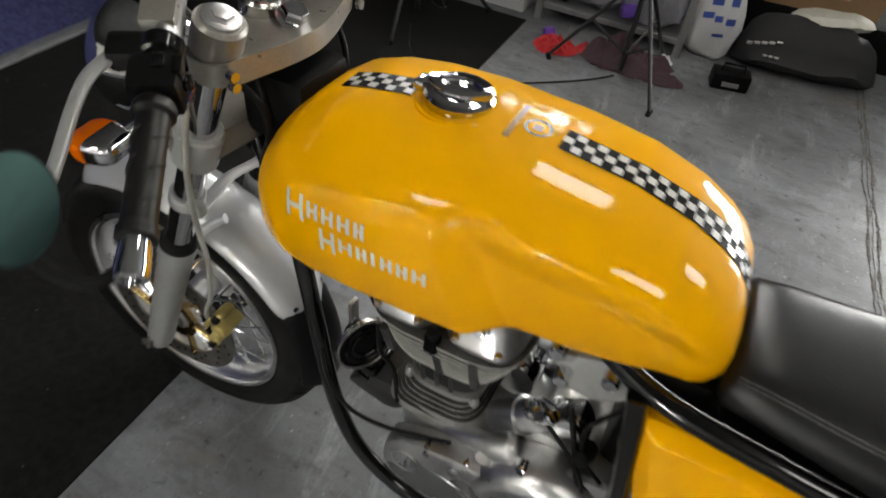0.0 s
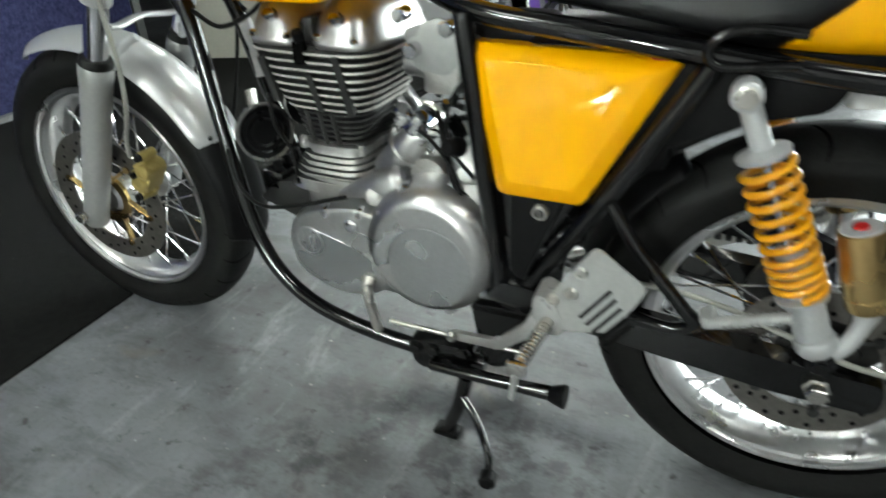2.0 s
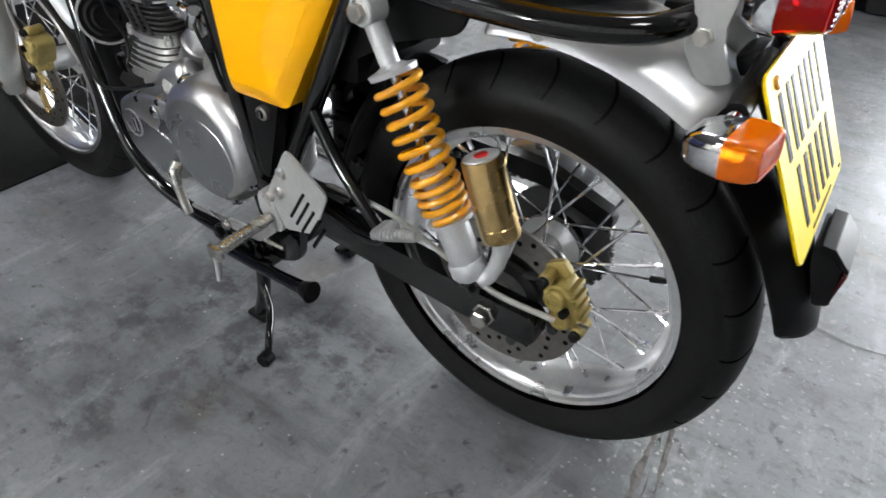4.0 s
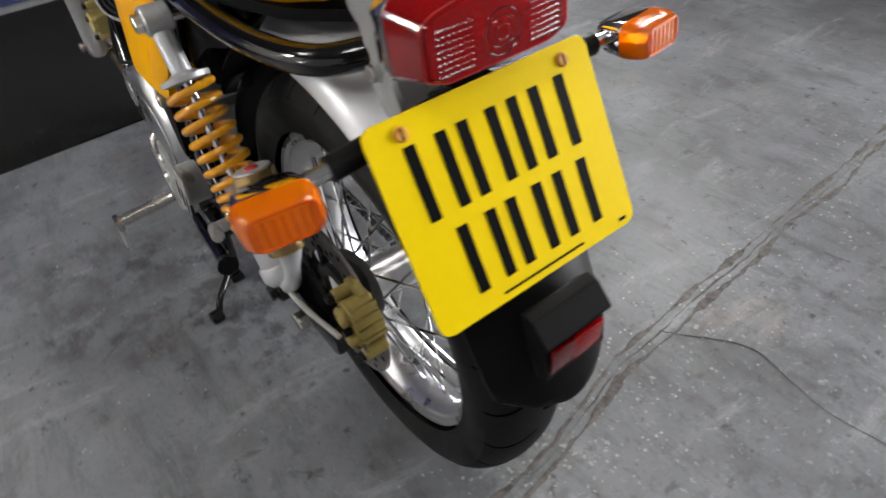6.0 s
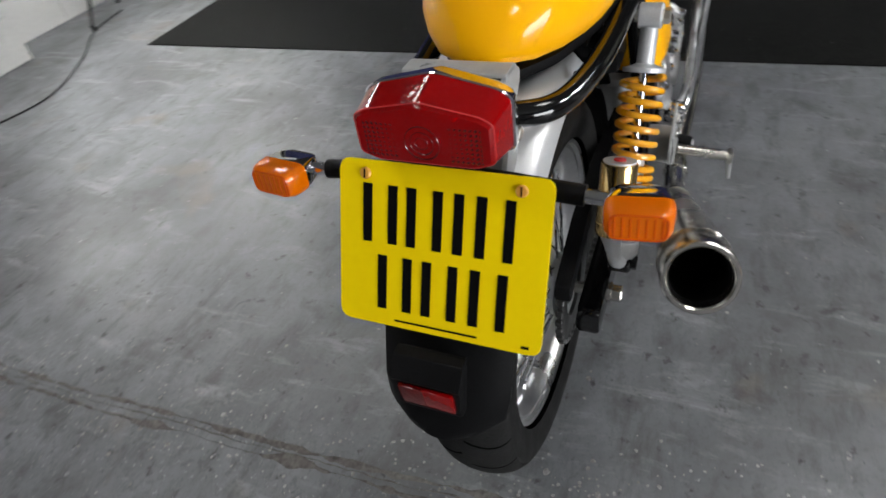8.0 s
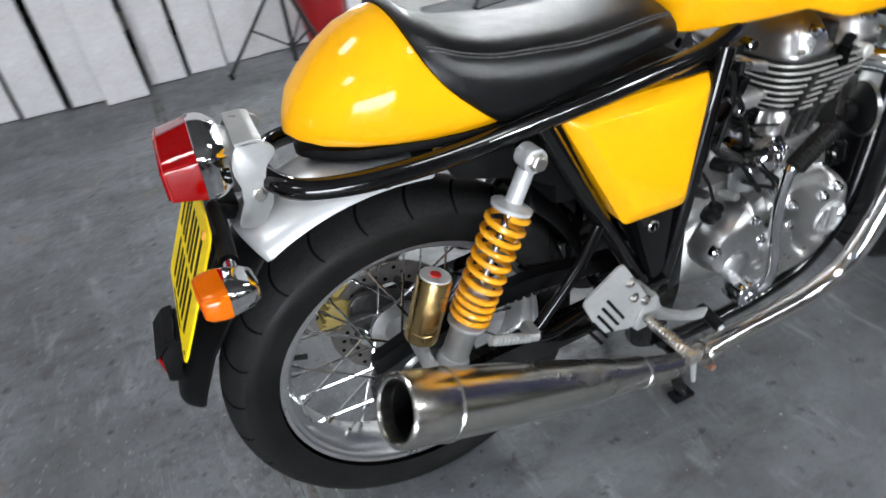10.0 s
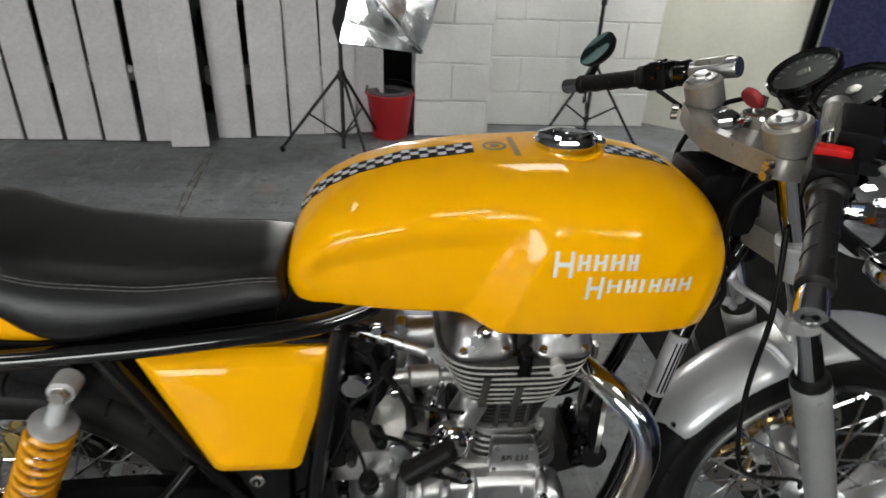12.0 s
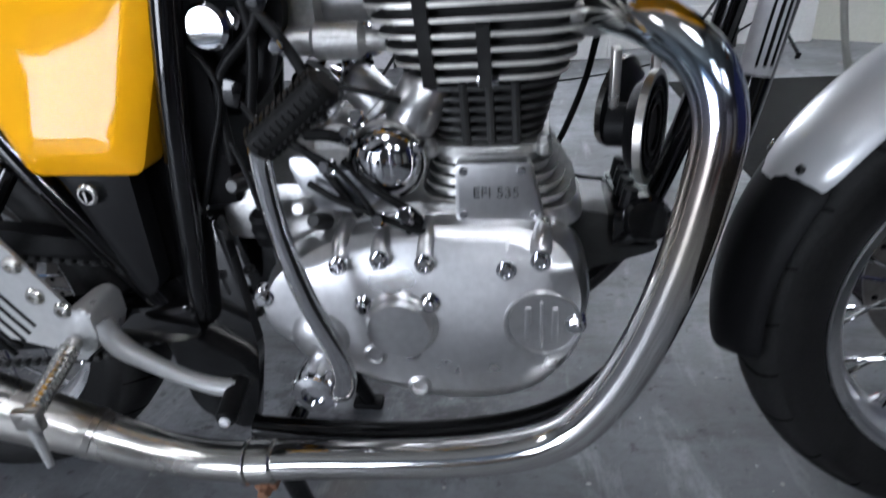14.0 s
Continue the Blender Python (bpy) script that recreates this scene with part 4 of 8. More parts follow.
part("badge_centre", bm, M_BROWND, tank)
bm = bmesh.new()
add_loft(bm, [[on_tank(0.748 + f, g) + V(0, 0, 0.0008) for g in np.linspace(-0.038, 0.036, 13)] for f in (-0.004, 0.0, 0.004)], close_ring=False)
part("script_bar", bm, M_BROWND, tank, "dark gold bar of the tank script")


# ---- seat and tail ----
def slanted(xb, zb, xt, zt, w, bow=0.0, n=2.6, dish=0.0, tuck=0.012, K=14):
    """A cross-section that leans from a lower to an upper point; returns a closed ring."""
    half = []
    for k in range(K + 1):
        a = k / K * pi / 2
        u = max(0.0, cos(a)) ** (2 / n)
        y = w * sin(a) ** (2 / n)
        uu = 0.18 + 0.82 * u
        drop = dish * math.exp(-(y / (w * 0.62)) ** 4)
        half.append(V(xb + (xt - xb) * uu - bow * sin(pi * uu), y, zb + (zt - zb) * uu - drop))
    for f in (0.5, 1.0):
        uu = 0.18 * (1 - f)
        half.append(V(xb + (xt - xb) * uu - bow * sin(pi * uu), w - tuck * f * f, zb + (zt - zb) * uu))
    return half + [V(p.x, -p.y, p.z) for p in half[:0:-1]]


bm = bmesh.new()
S = [  # lower x, lower z, upper x, upper z, half width, bow, dish
    (0.442, 0.790, 0.440, 0.800, 0.075, 0, 0), (0.441, 0.776, 0.437, 0.818, 0.093, 0, 0), (0.434, 0.772, 0.428, 0.827, 0.100, 0, 0),
    (0.40, 0.770, 0.39, 0.830, 0.106, 0, 0.002), (0.34, 0.764, 0.33, 0.829, 0.114, 0, 0.004), (0.28, 0.757, 0.265, 0.831, 0.122, 0.002, 0.006),
    (0.235, 0.750, 0.20, 0.842, 0.126, 0.005, 0.010), (0.20, 0.744, 0.14, 0.852, 0.127, 0.010, 0.012), (0.175, 0.740, 0.095, 0.868, 0.126, 0.016, 0.010),
    (0.160, 0.738, 0.066, 0.883, 0.124, 0.020, 0.004), (0.150, 0.737, 0.048, 0.890, 0.121, 0.022, 0), (0.144, 0.737, 0.036, 0.888, 0.117, 0.023, 0)]
add_loft(bm, [slanted(a, b, c_, d, w, bow, dish=ds) for a, b, c_, d, w, bow, ds in S])
seat = part("seat", bm, M_LEATHER, bike, "black vinyl single seat with upswept back edge", sharp=60)
for s in (1, -1):
    for row in (0, 1):
        bm = bmesh.new()
        pts = []
        for a, b, c_, d, w, bow, ds in S[2:11]:
            ring = slanted(a, b, c_, d, w, bow, dish=ds)
            p = ring[8].lerp(ring[9], 0.0 if row == 0 else min(1.0, 0.005 / (ring[8] - ring[9]).length))
            pts.append(V(p.x, s * (p.y + 0.0003), p.z + 0.0003))
        add_tube(bm, pts, 0.0010, 6, smooth=5)
        part("stitching", bm, M_THREAD, seat, "grey double stitching along the seat's edge")
bm = bmesh.new()
T = [(0.144, 0.737, 0.036, 0.885, 0.1165, 0.023), (0.125, 0.736, 0.016, 0.882, 0.1165, 0.021), (0.09, 0.735, -0.014, 0.872, 0.114, 0.016), (0.05, 0.735, -0.047, 0.852, 0.108, 0.010),
     (0.01, 0.736, -0.077, 0.826, 0.097, 0.004), (-0.035, 0.738, -0.096, 0.806, 0.080, 0.0), (-0.072, 0.742, -0.108, 0.780, 0.057, 0), (-0.098, 0.748, -0.113, 0.765, 0.030, 0), (-0.110, 0.754, -0.114, 0.758, 0.010, 0)]
add_loft(bm, [slanted(a, b, c_, d, w, bow, n=2.3) for a, b, c_, d, w, bow in T])
part("tail_cowl", bm, M_YELLOW, bike, "glossy yellow tail cowl behind the seat", sharp=60)

# black pan under the seat and the cowl
bm = bmesh.new()
add_prism(bm, rounded([(0.42, 0.085), (0.14, 0.112), (0.05, 0.098), (-0.04, 0.070), (-0.105, 0.020), (-0.105, -0.020), (-0.04, -0.070), (0.05, -0.098), (0.14, -0.112), (0.42, -0.085)], 0.02, 4), 0.7225, 0.7345, "xy", 0.003)
pan = part("seat_pan", bm, M_BLACKM, bike, "black plastic pan under the seat")
for s in (1, -1):
    for x in (0.12, 0.08, 0.04):
        bm = bmesh.new()
        add_box(bm, (x, s * (0.070 + 0.30 * (x + 0.02)), 0.7195), (0.030, 0.006, 0.012), bevel=0.002)
        part("pan_rib", bm, M_BLACKM, pan)

# ---- side covers ----
for s in (1, -1):
    outline = [(0.507, 0.719), (0.234, 0.719), (0.330, 0.527), (0.447, 0.526)]
    bm = bmesh.new()
    o = rounded(outline, 0.014, 4)
    cx, cz = 0.38, 0.64
    rings = []
    for inset, y in ((0.0, 0.085), (0.0, 0.108), (0.0015, 0.1105), (0.0155, 0.1250), (0.0175, 0.1258), (0.030, 0.1275), (0.048, 0.1288), (0.066, 0.1294)):
        ring = rounded([(cx + (a - cx) * (1 - inset / 0.075), cz + (b - cz) * (1 - inset / 0.075)) for a, b in outline], 0.012, 4)
        rings.append([V(a, s * (y + (0.72 - b) * 0.19 * (y > 0.1)), b) for a, b in ring])
    add_loft(bm, rings)
    sc = part("side_cover", bm, M_YELLOW, bike, "glossy yellow triangular side cover", sharp=24)
    bm = bmesh.new()
    add_cyl(bm, (0.385, s * 0.140, 0.508), (0.385, s * 0.152, 0.508), 0.011, n=20, bevel=0.002)
    lock = part("lock", bm, M_STEEL, bike, "chrome side cover lock")
    bm = bmesh.new()
    add_lathe(bm, [(0, 0.0), (0.0068, 0.0), (0.0068, 0.0022), (0, 0.0022)], (0.385, s * 0.1505, 0.508), (0, s, 0), 18)
    part("lock_core", bm, M_GROOVE, lock)
    bm = bmesh.new()
    add_box(bm, (0.385, s * 0.1530, 0.508), (0.0022, 0.0016, 0.0095))
    part("key_slot", bm, M_STEEL, lock)
    bm = bmesh.new()
    add_prism(bm, rounded([(0.345, 0.555), (0.43, 0.555), (0.425, 0.40), (0.405, 0.385)], 0.01), s * 0.118, s * 0.142, bevel=0.003)
    part("inner_panel", bm, M_BLACKM, bike)


# black gusset plates under the side covers
for s in (1, -1):
    bm = bmesh.new()
    add_prism(bm, rounded([(0.478, 0.535), (0.335, 0.535), (0.368, 0.470), (0.420, 0.375), (0.478, 0.330)], 0.010, 3), s * 0.106, s * 0.110, bevel=0.0012, seg=1)
    part("frame_gusset", bm, M_BLACKP, bike, "black gusset plate of the frame")

# ---- mudguards ----
def guard(x0, R, a0, a1, w, depth, y=0.0, n=40, m=11, thick=0.002, corner=0.06, tail=0.30):
    """A curved sheet over a wheel, from angle a0 to a1 (degrees from ahead, upwards)."""
    bm = bmesh.new()
    outer, inner = [], []
    for k in range(n + 1):
        t = k / n
        a = radians(a0 + (a1 - a0) * t)
        end = min(1.0, min(t, 1 - t) / corner)
        ww = w * (1 - tail + tail * sqrt(max(0, end * (2 - end))))
        ro, ri = [], []
        for j in range(m + 1):
            f = -1 + 2 * j / m
            dd = depth * abs(f) ** 2.6
            for lst, th in ((ro, 0), (ri, thick)):
                r = R - dd - th
                lst.append(V(x0 + r * cos(a), y + ww * f * (1 - th), AXZ + r * sin(a)))
        outer.append(ro)
        inner.append(ri)
    rings = [a + b[::-1] for a, b in zip(outer, inner)]
    add_loft(bm, rings)
    return bm


fg = part("front_mudguard", guard(FA, 0.346, 62, 155, 0.066, 0.030, corner=0.10, tail=0.42), M_SILVER, bike, "silver painted front mudguard", sharp=55)
part("mudguard_flap", guard(FA, 0.3445, 150, 191, 0.0645, 0.033, corner=0.12, tail=0.34), M_BLACKM, fg, "black plastic mudguard extension", sharp=55)
for s in (1, -1):
    bm = bmesh.new()
    a = radians(151)
    add_lathe(bm, [(0, 0), (0.0055, 0), (0.0045, 0.002), (0, 0.0026)], (FA + 0.3385 * cos(a), s * 0.040, AXZ + 0.3385 * sin(a)), (cos(a), s * 0.45, sin(a)), 12)
    part("rivet", bm, M_CHROME, fg)
rg = part("rear_mudguard", guard(RA, 0.402, 80, 122, 0.086, 0.040), M_SILVER, bike, "silver painted rear mudguard", sharp=55)
part("inner_guard", guard(RA, 0.388, 35, 64, 0.078, 0.030), M_BLACKM, rg, "black plastic inner mudguard", sharp=55)

# ---- frame ----
def pipe(name, pts, r, mat, parent, smooth=6, label="", n=12):
    bm = bmesh.new()
    add_tube(bm, pts, r, n, smooth=smooth)
    return part(name, bm, mat, parent, label, sharp=50)


frame_ob = pipe("frame", [(1.075, 0, 0.97), (1.115, 0, 0.80)], 0.032, M_BLACKP, bike, 0, "black painted steel cradle frame", 20)
pipe("spine_tube", [(1.08, 0, 0.90), (0.95, 0, 0.86), (0.5, 0, 0.80)], 0.022, M_BLACKP, frame_ob)
for s in (1, -1):
    pipe("down_tube", [(1.10, s * 0.03, 0.83), (1.037, s * 0.055, 0.72), (0.996, s * 0.073, 0.54), (0.953, s * 0.095, 0.38), (0.900, s * 0.108, 0.278), (0.82, s * 0.112, 0.215), (0.71, s * 0.112, 0.185), (0.59, s * 0.112, 0.176), (0.47, s * 0.112, 0.18)], 0.0145, M_BLACKP, frame_ob)
    pipe("seat_rail", [(0.62, s * 0.06, 0.79), (0.50, s * 0.105, 0.757), (0.35, s * 0.118, 0.742), (0.20, s * 0.120, 0.727), (0.06, s * 0.116, 0.714), (-0.05, s * 0.105, 0.710), (-0.12, s * 0.085, 0.713), (-0.150, s * 0.045, 0.718), (-0.158, 0, 0.720)], 0.0145, M_BLACKP, frame_ob)
    pipe("front_upright", [(0.513, s * 0.115, 0.755), (0.478, s * 0.122, 0.56), (0.447, s * 0.118, 0.35)], 0.0145, M_BLACKP, frame_ob)
    pipe("rear_stay", [(0.20, s * 0.118, 0.724), (0.30, s * 0.122, 0.54), (0.405, s * 0.118, 0.365)], 0.0145, M_BLACKP, frame_ob)
    pipe("peg_loop", [(0.295, s * 0.13, 0.53), (0.25, s * 0.142, 0.475), (0.185, s * 0.15, 0.41), (0.165, s * 0.15, 0.385), (0.20, s * 0.145, 0.365), (0.30, s * 0.13, 0.37)], 0.0095, M_BLACKP, frame_ob)
    bm = bmesh.new()
    add_prism(bm, rounded([(0.41, 0.42), (0.49, 0.47), (0.50, 0.30), (0.47, 0.17), (0.40, 0.20), (0.385, 0.33)], 0.02), s * 0.095, s * 0.112, bevel=0.004)
    part("pivot_plate", bm, M_BLACKP, frame_ob)
    # swing arm
    bm = bmesh.new()
    add_prism(bm, rounded([(0.45, 0.372), (0.45, 0.328), (0.05, 0.292), (-0.075, 0.292), (-0.075, 0.340), (0.05, 0.346)], 0.012), s * 0.100, s * 0.135, bevel=0.006)
    arm = part("swing_arm", bm, M_BLACKP, bike, "black box-section swing arm")
    bm = bmesh.new()
    hexbolt(bm, (RA, s * 0.135, AXZ), (0, s, 0), 0.014, 0.022)
    part("axle_nut", bm, M_STEEL, arm)
bm = bmesh.new()
add_box(bm, (0.335, 0, 0.645), (0.20, 0.20, 0.16), bevel=0.02)
part("battery_box", bm, M_BLACKM, bike, "black battery and filter box behind the side covers")
bm = bmesh.new()
add_cyl(bm, (0, -0.15, AXZ), (0, 0.15, AXZ), 0.010, n=14)
part("rear_axle", bm, M_STEEL, bike)
bm = bmesh.new()
add_cyl(bm, (FA, -0.10, AXZ), (FA, 0.11, AXZ), 0.009, n=14)
part("front_axle", bm, M_STEEL, bike)
# ---- engine ----
def rsq(cx, hx, hy, z, n=4.0, K=40, cy=0.0):
    """A rounded square ring."""
    ring = []
    for k in range(K):
        a = 2 * pi * k / K
        c, s = cos(a), sin(a)
        ring.append(V(cx + hx * math.copysign(abs(c) ** (2 / n), c), cy + hy * math.copysign(abs(s) ** (2 / n), s), z))
    return ring


CX = 0.765


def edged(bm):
    """Marks the flats of a fin for the darker metal that paints in shade between fins."""
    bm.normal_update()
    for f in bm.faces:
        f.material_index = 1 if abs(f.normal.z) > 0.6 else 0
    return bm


engine = part("engine", add_loft(bmesh.new(), [rsq(0.67, 0.150, 0.085, 0.262, 3.2), rsq(0.67, 0.165, 0.10, 0.285, 3.2), rsq(0.675, 0.168, 0.102, 0.40, 3.2), rsq(0.70, 0.145, 0.098, 0.435, 3.0), rsq(0.74, 0.104, 0.092, 0.470, 3.0)]), M_CAST, bike, "grey cast aluminium single cylinder engine")


def pad_cover(name, outline, y0, s, thick, mat, label="", slope=0.018, parent=None):
    """A domed cast cover with an outline in side view."""
    bm = bmesh.new()
    o = rounded(outline, 0.035, 6)
    cx, cz = sum(a for a, _ in o) / len(o), sum(b for _, b in o) / len(o)
    rings = []
    for f, y in ((1.0, 0), (1.0, thick * 0.45), (1 - slope * 0.8, thick * 0.75), (1 - slope * 2.2, thick * 0.95), (1 - slope * 4.5, thick), (1 - slope * 7, thick * 1.01)):
        rings.append([V(cx + (a - cx) * f, s * (y0 + y), cz + (b - cz) * f) for a, b in o])
    add_loft(bm, rings)
    return part(name, bm, mat, parent or engine, label, sharp=40)


# right side: timing cover with its round cap and emblem disc
tc = pad_cover("timing_cover", [(0.523, 0.372), (0.545, 0.420), (0.60, 0.450), (0.68, 0.463), (0.81, 0.463), (0.853, 0.445), (0.868, 0.395), (0.858, 0.322), (0.815, 0.274), (0.745, 0.259), (0.665, 0.271), (0.585, 0.310), (0.535, 0.345)], 0.095, -1, 0.052, M_ALLOY, "polished alloy timing cover", slope=0.026)
for v in tc.data.vertices:
    if v.co.z > 0.425 and v.co.y < -0.10:
        v.co.y += (v.co.z - 0.425) * 0.85
bm = bmesh.new()
add_lathe(bm, [(0, 0), (0.040, 0), (0.037, 0.006), (0.0345, 0.008), (0.034, 0.014), (0.031, 0.017), (0, 0.0175)], (0.679, -0.143, 0.362), (0, -1, 0), 40)
part("round_cap", bm, M_ALLOY, tc)
bm = bmesh.new()
add_lathe(bm, [(0.031, 0), (0.038, 0), (0.038, 0.004), (0.0365, 0.0055), (0.034, 0.005), (0.033, 0.0022), (0.0, 0.0022)], (0.820, -0.1450, 0.366), (0, -1, 0), 40)
part("emblem_disc", bm, M_ALLOY, tc)
for x, w, h in ((0.806, 0.006, 0.038), (0.819, 0.003, 0.052), (0.832, 0.006, 0.038)):
    bm = bmesh.new()
    add_box(bm, (x, -0.1478, 0.366), (w, 0.004, h), bevel=0.0012)
    part("emblem_bar", bm, M_ALLOY, tc)
# cast columns that run down from the top edge to each screw
for x, z, top in ((0.622, 0.432, 0.454), (0.664, 0.438, 0.450), (0.708, 0.434, 0.456), (0.786, 0.428, 0.452), (0.818, 0.438, 0.452)):
    bm = bmesh.new()
    add_tube(bm, [(x + 0.002, -0.100, top), (x + 0.001, -0.119, (z + top) / 2 + 0.002), (x, -0.129, z), (x, -0.132, z - 0.006)], [0.009, 0.0105, 0.0120, 0.0110], 14, smooth=4)
    part("cast_boss", bm, M_ALLOY, tc)
    bm = bmesh.new()
    add_lathe(bm, [(0, 0.002), (0.0098, 0.002), (0.0098, 0.007), (0, 0.007)], (x, -0.1385, z - 0.004), (0, -1, 0.1), 16)
    add_lathe(bm, [(0, 0.006), (0.0072, 0.006), (0.0072, 0.014), (0.006, 0.0155), (0.0036, 0.0155), (0.003, 0.012), (0, 0.012)], (x, -0.1385, z - 0.004), (0, -1, 0.1), 12)
    part("cover_screw", bm, M_CHROME, tc)
for x, z in ((0.539, 0.392), (0.643, 0.384), (0.710, 0.388), (0.686, 0.328), (0.851, 0.366), (0.575, 0.345)):
    bm = bmesh.new()
    add_lathe(bm, [(0, -0.006), (0.012, -0.006), (0.0112, 0.004), (0.0085, 0.007), (0, 0.007)], (x, -0.143, z), (0, -1, 0), 16)
    add_lathe(bm, [(0, 0.005), (0.0062, 0.005), (0.0062, 0.011), (0.005, 0.012), (0, 0.012)], (x, -0.143, z), (0, -1, 0), 10)
    part("cover_screw", bm, M_CHROME, tc)
for x, z in ((0.648, 0.324), (0.692, 0.284)):
    bm = bmesh.new()
    add_lathe(bm, [(0.0065, 0), (0.014, 0), (0.0125, 0.006), (0.0095, 0.0075), (0.008, 0.006), (0.0065, 0.001)], (x, -0.1435, z), (0, -1, 0), 20, closed=True)
    hole_ = part("drain_rim", bm, M_ALLOY, tc)
    part("drain_bore", add_cyl(bmesh.new(), (x, -0.143, z), (x, -0.1452, z), 0.0085, n=16), M_GROOVE, hole_)
# bulge round the kick starter's shaft
bm = bmesh.new()
add_lathe(bm, [(0, 0.0), (0.034, 0.0), (0.030, 0.012), (0.020, 0.019), (0, 0.021)], (0.592, -0.138, 0.345), (-0.1, -1, 0), 28)
part("shaft_bulge", bm, M_ALLOY, tc)

# left side: front cover and round clutch cover
pc = pad_cover("primary_cover", [(0.822, 0.30), (0.835, 0.36), (0.822, 0.41), (0.76, 0.438), (0.69, 0.452), (0.63, 0.44), (0.62, 0.33), (0.66, 0.283), (0.74, 0.268)], 0.098, 1, 0.038, M_ALLOY, "polished alloy primary cover")
bm = bmesh.new()
add_lathe(bm, [(0.113, -0.03), (0.113, 0.012), (0.110, 0.024), (0.103, 0.035), (0.094, 0.042), (0.086, 0.0455), (0.084, 0.0455), (0.0, 0.0455)], (0.566, 0.104, 0.393), (0, 1, 0), 72)
cc = part("clutch_cover", bm, M_ALLOY, engine, "polished round clutch cover", sharp=28)
bm = bmesh.new()
add_lathe(bm, [(0, 0.0438), (0.070, 0.0438), (0.0712, 0.0465), (0.070, 0.0474), (0, 0.0476)], (0.556, 0.104, 0.376), (0, 1, 0), 64)
part("cover_face", bm, M_SATIN, cc, "flat satin face of the clutch cover", sharp=28)
bm = bmesh.new()
add_prism(bm, rounded([(0.818, 0.318), (0.822, 0.372), (0.80, 0.400), (0.70, 0.375), (0.655, 0.350), (0.668, 0.300), (0.74, 0.281)], 0.02, 5), 0.1362, 0.1385, bevel=0.0012, seg=1)
part("cover_face", bm, M_SATIN, pc, "flat satin face of the primary cover")
for x, z, a in ((0.605, 0.492, 100), (0.478, 0.45, 25), (0.64, 0.452, 120)):
    bm = bmesh.new()
    d_ = V(0.566 - x, 0, 0.393 - z).normalized()
    add_lathe(bm, [(0, 0.0), (0.009, 0.004), (0.013, 0.03), (0.010, 0.048), (0, 0.05)], V(x, 0.122, z) + d_ * 0.045, -d_, 14)
    part("screw_boss", bm, M_ALLOY, cc)
bm = bmesh.new()
add_lathe(bm, [(0, 0), (0.012, 0), (0.012, 0.004), (0.009, 0.006), (0.0, 0.006)], (0.700, 0.136, 0.417), (0, 1, 0), 24)
part("plug", bm, M_CHROME, pc)
bm = bmesh.new()
add_lathe(bm, [(0.023, 0), (0.028, 0), (0.027, 0.004), (0.024, 0.004)], (0.786, 0.1355, 0.370), (0, 1, 0), 30, closed=True)
part("emblem_ring", bm, M_ALLOY, pc)
for x in (0.778, 0.789, 0.799):
    bm = bmesh.new()
    add_box(bm, (x, 0.137, 0.370), (0.005, 0.004, 0.03), bevel=0.001)
    part("emblem_bar", bm, M_ALLOY, pc)
for x, z, y in ((0.75, 0.428, 0.126), (0.685, 0.438, 0.126), (0.64, 0.452, 0.13), (0.605, 0.492, 0.12), (0.475, 0.43, 0.122), (0.475, 0.34, 0.122), (0.53, 0.29, 0.122)):
    bm = bmesh.new()
    add_lathe(bm, [(0, -0.012), (0.011, -0.012), (0.0105, 0.004), (0.0085, 0.008), (0, 0.008)], (x, y, z), (0, 1, 0), 16)
    add_lathe(bm, [(0, 0.007), (0.0062, 0.007), (0.0062, 0.013), (0, 0.013)], (x, y, z), (0, 1, 0), 8)
    part("cover_screw", bm, M_CHROME, pc)
# gearbox hump and starter behind the barrel
bm = bmesh.new()
add_lathe(bm, [(0, 0), (0.030, 0), (0.034, 0.006), (0.034, 0.055), (0.030, 0.062), (0, 0.063)], (0.59, 0.010, 0.495), (0, 1, 0), 30)
add_box(bm, (0.545, 0.0, 0.46), (0.13, 0.18, 0.07), bevel=0.02)
part("gearbox_top", bm, M_CAST, engine)
bm = bmesh.new()
add_lathe(bm, [(0, -0.016), (0.014, -0.0145), (0.026, -0.009), (0.034, 0.0), (0.037, 0.010), (0.037, 0.10), (0.034, 0.112), (0.012, 0.114), (0, 0.114)], (0.672, -0.108, 0.520), (0, 1, 0), 30)
part("starter_motor", bm, M_CHROME, engine, "chrome starter motor behind the cylinder")
bm = bmesh.new()
add_lathe(bm, [(0, 0), (0.024, 0), (0.026, 0.004), (0.026, 0.05), (0.030, 0.052), (0.030, 0.06), (0.026, 0.062), (0.025, 0.10), (0.02, 0.108), (0, 0.11)], (0.672, 0.055, 0.490), (-0.075, 0.010, 0.080), 20)
part("starter_gear_case", bm, M_ALLOY, engine)
bm = bmesh.new()
add_tube(bm, [(0.742, 0.092, 0.448), (0.72, 0.094, 0.458), (0.69, 0.096, 0.470), (0.655, 0.096, 0.482), (0.632, 0.094, 0.490), (0.622, 0.09, 0.494)], [0.005, 0.011, 0.019, 0.025, 0.027, 0.021], 20, smooth=5)
part("starter_nose", bm, M_ALLOY, engine, "polished teardrop starter cover")
bm = bmesh.new()
add_box(bm, (0.57, 0.05, 0.56), (0.06, 0.05, 0.045), Matrix.Rotation(0.6, 3, "Y"), bevel=0.012)
add_cyl(bm, (0.61, 0.07, 0.575), (0.59, 0.085, 0.60), 0.02, 0.012, 16, 0.003)
part("starter_end", bm, M_CHROME, engine)

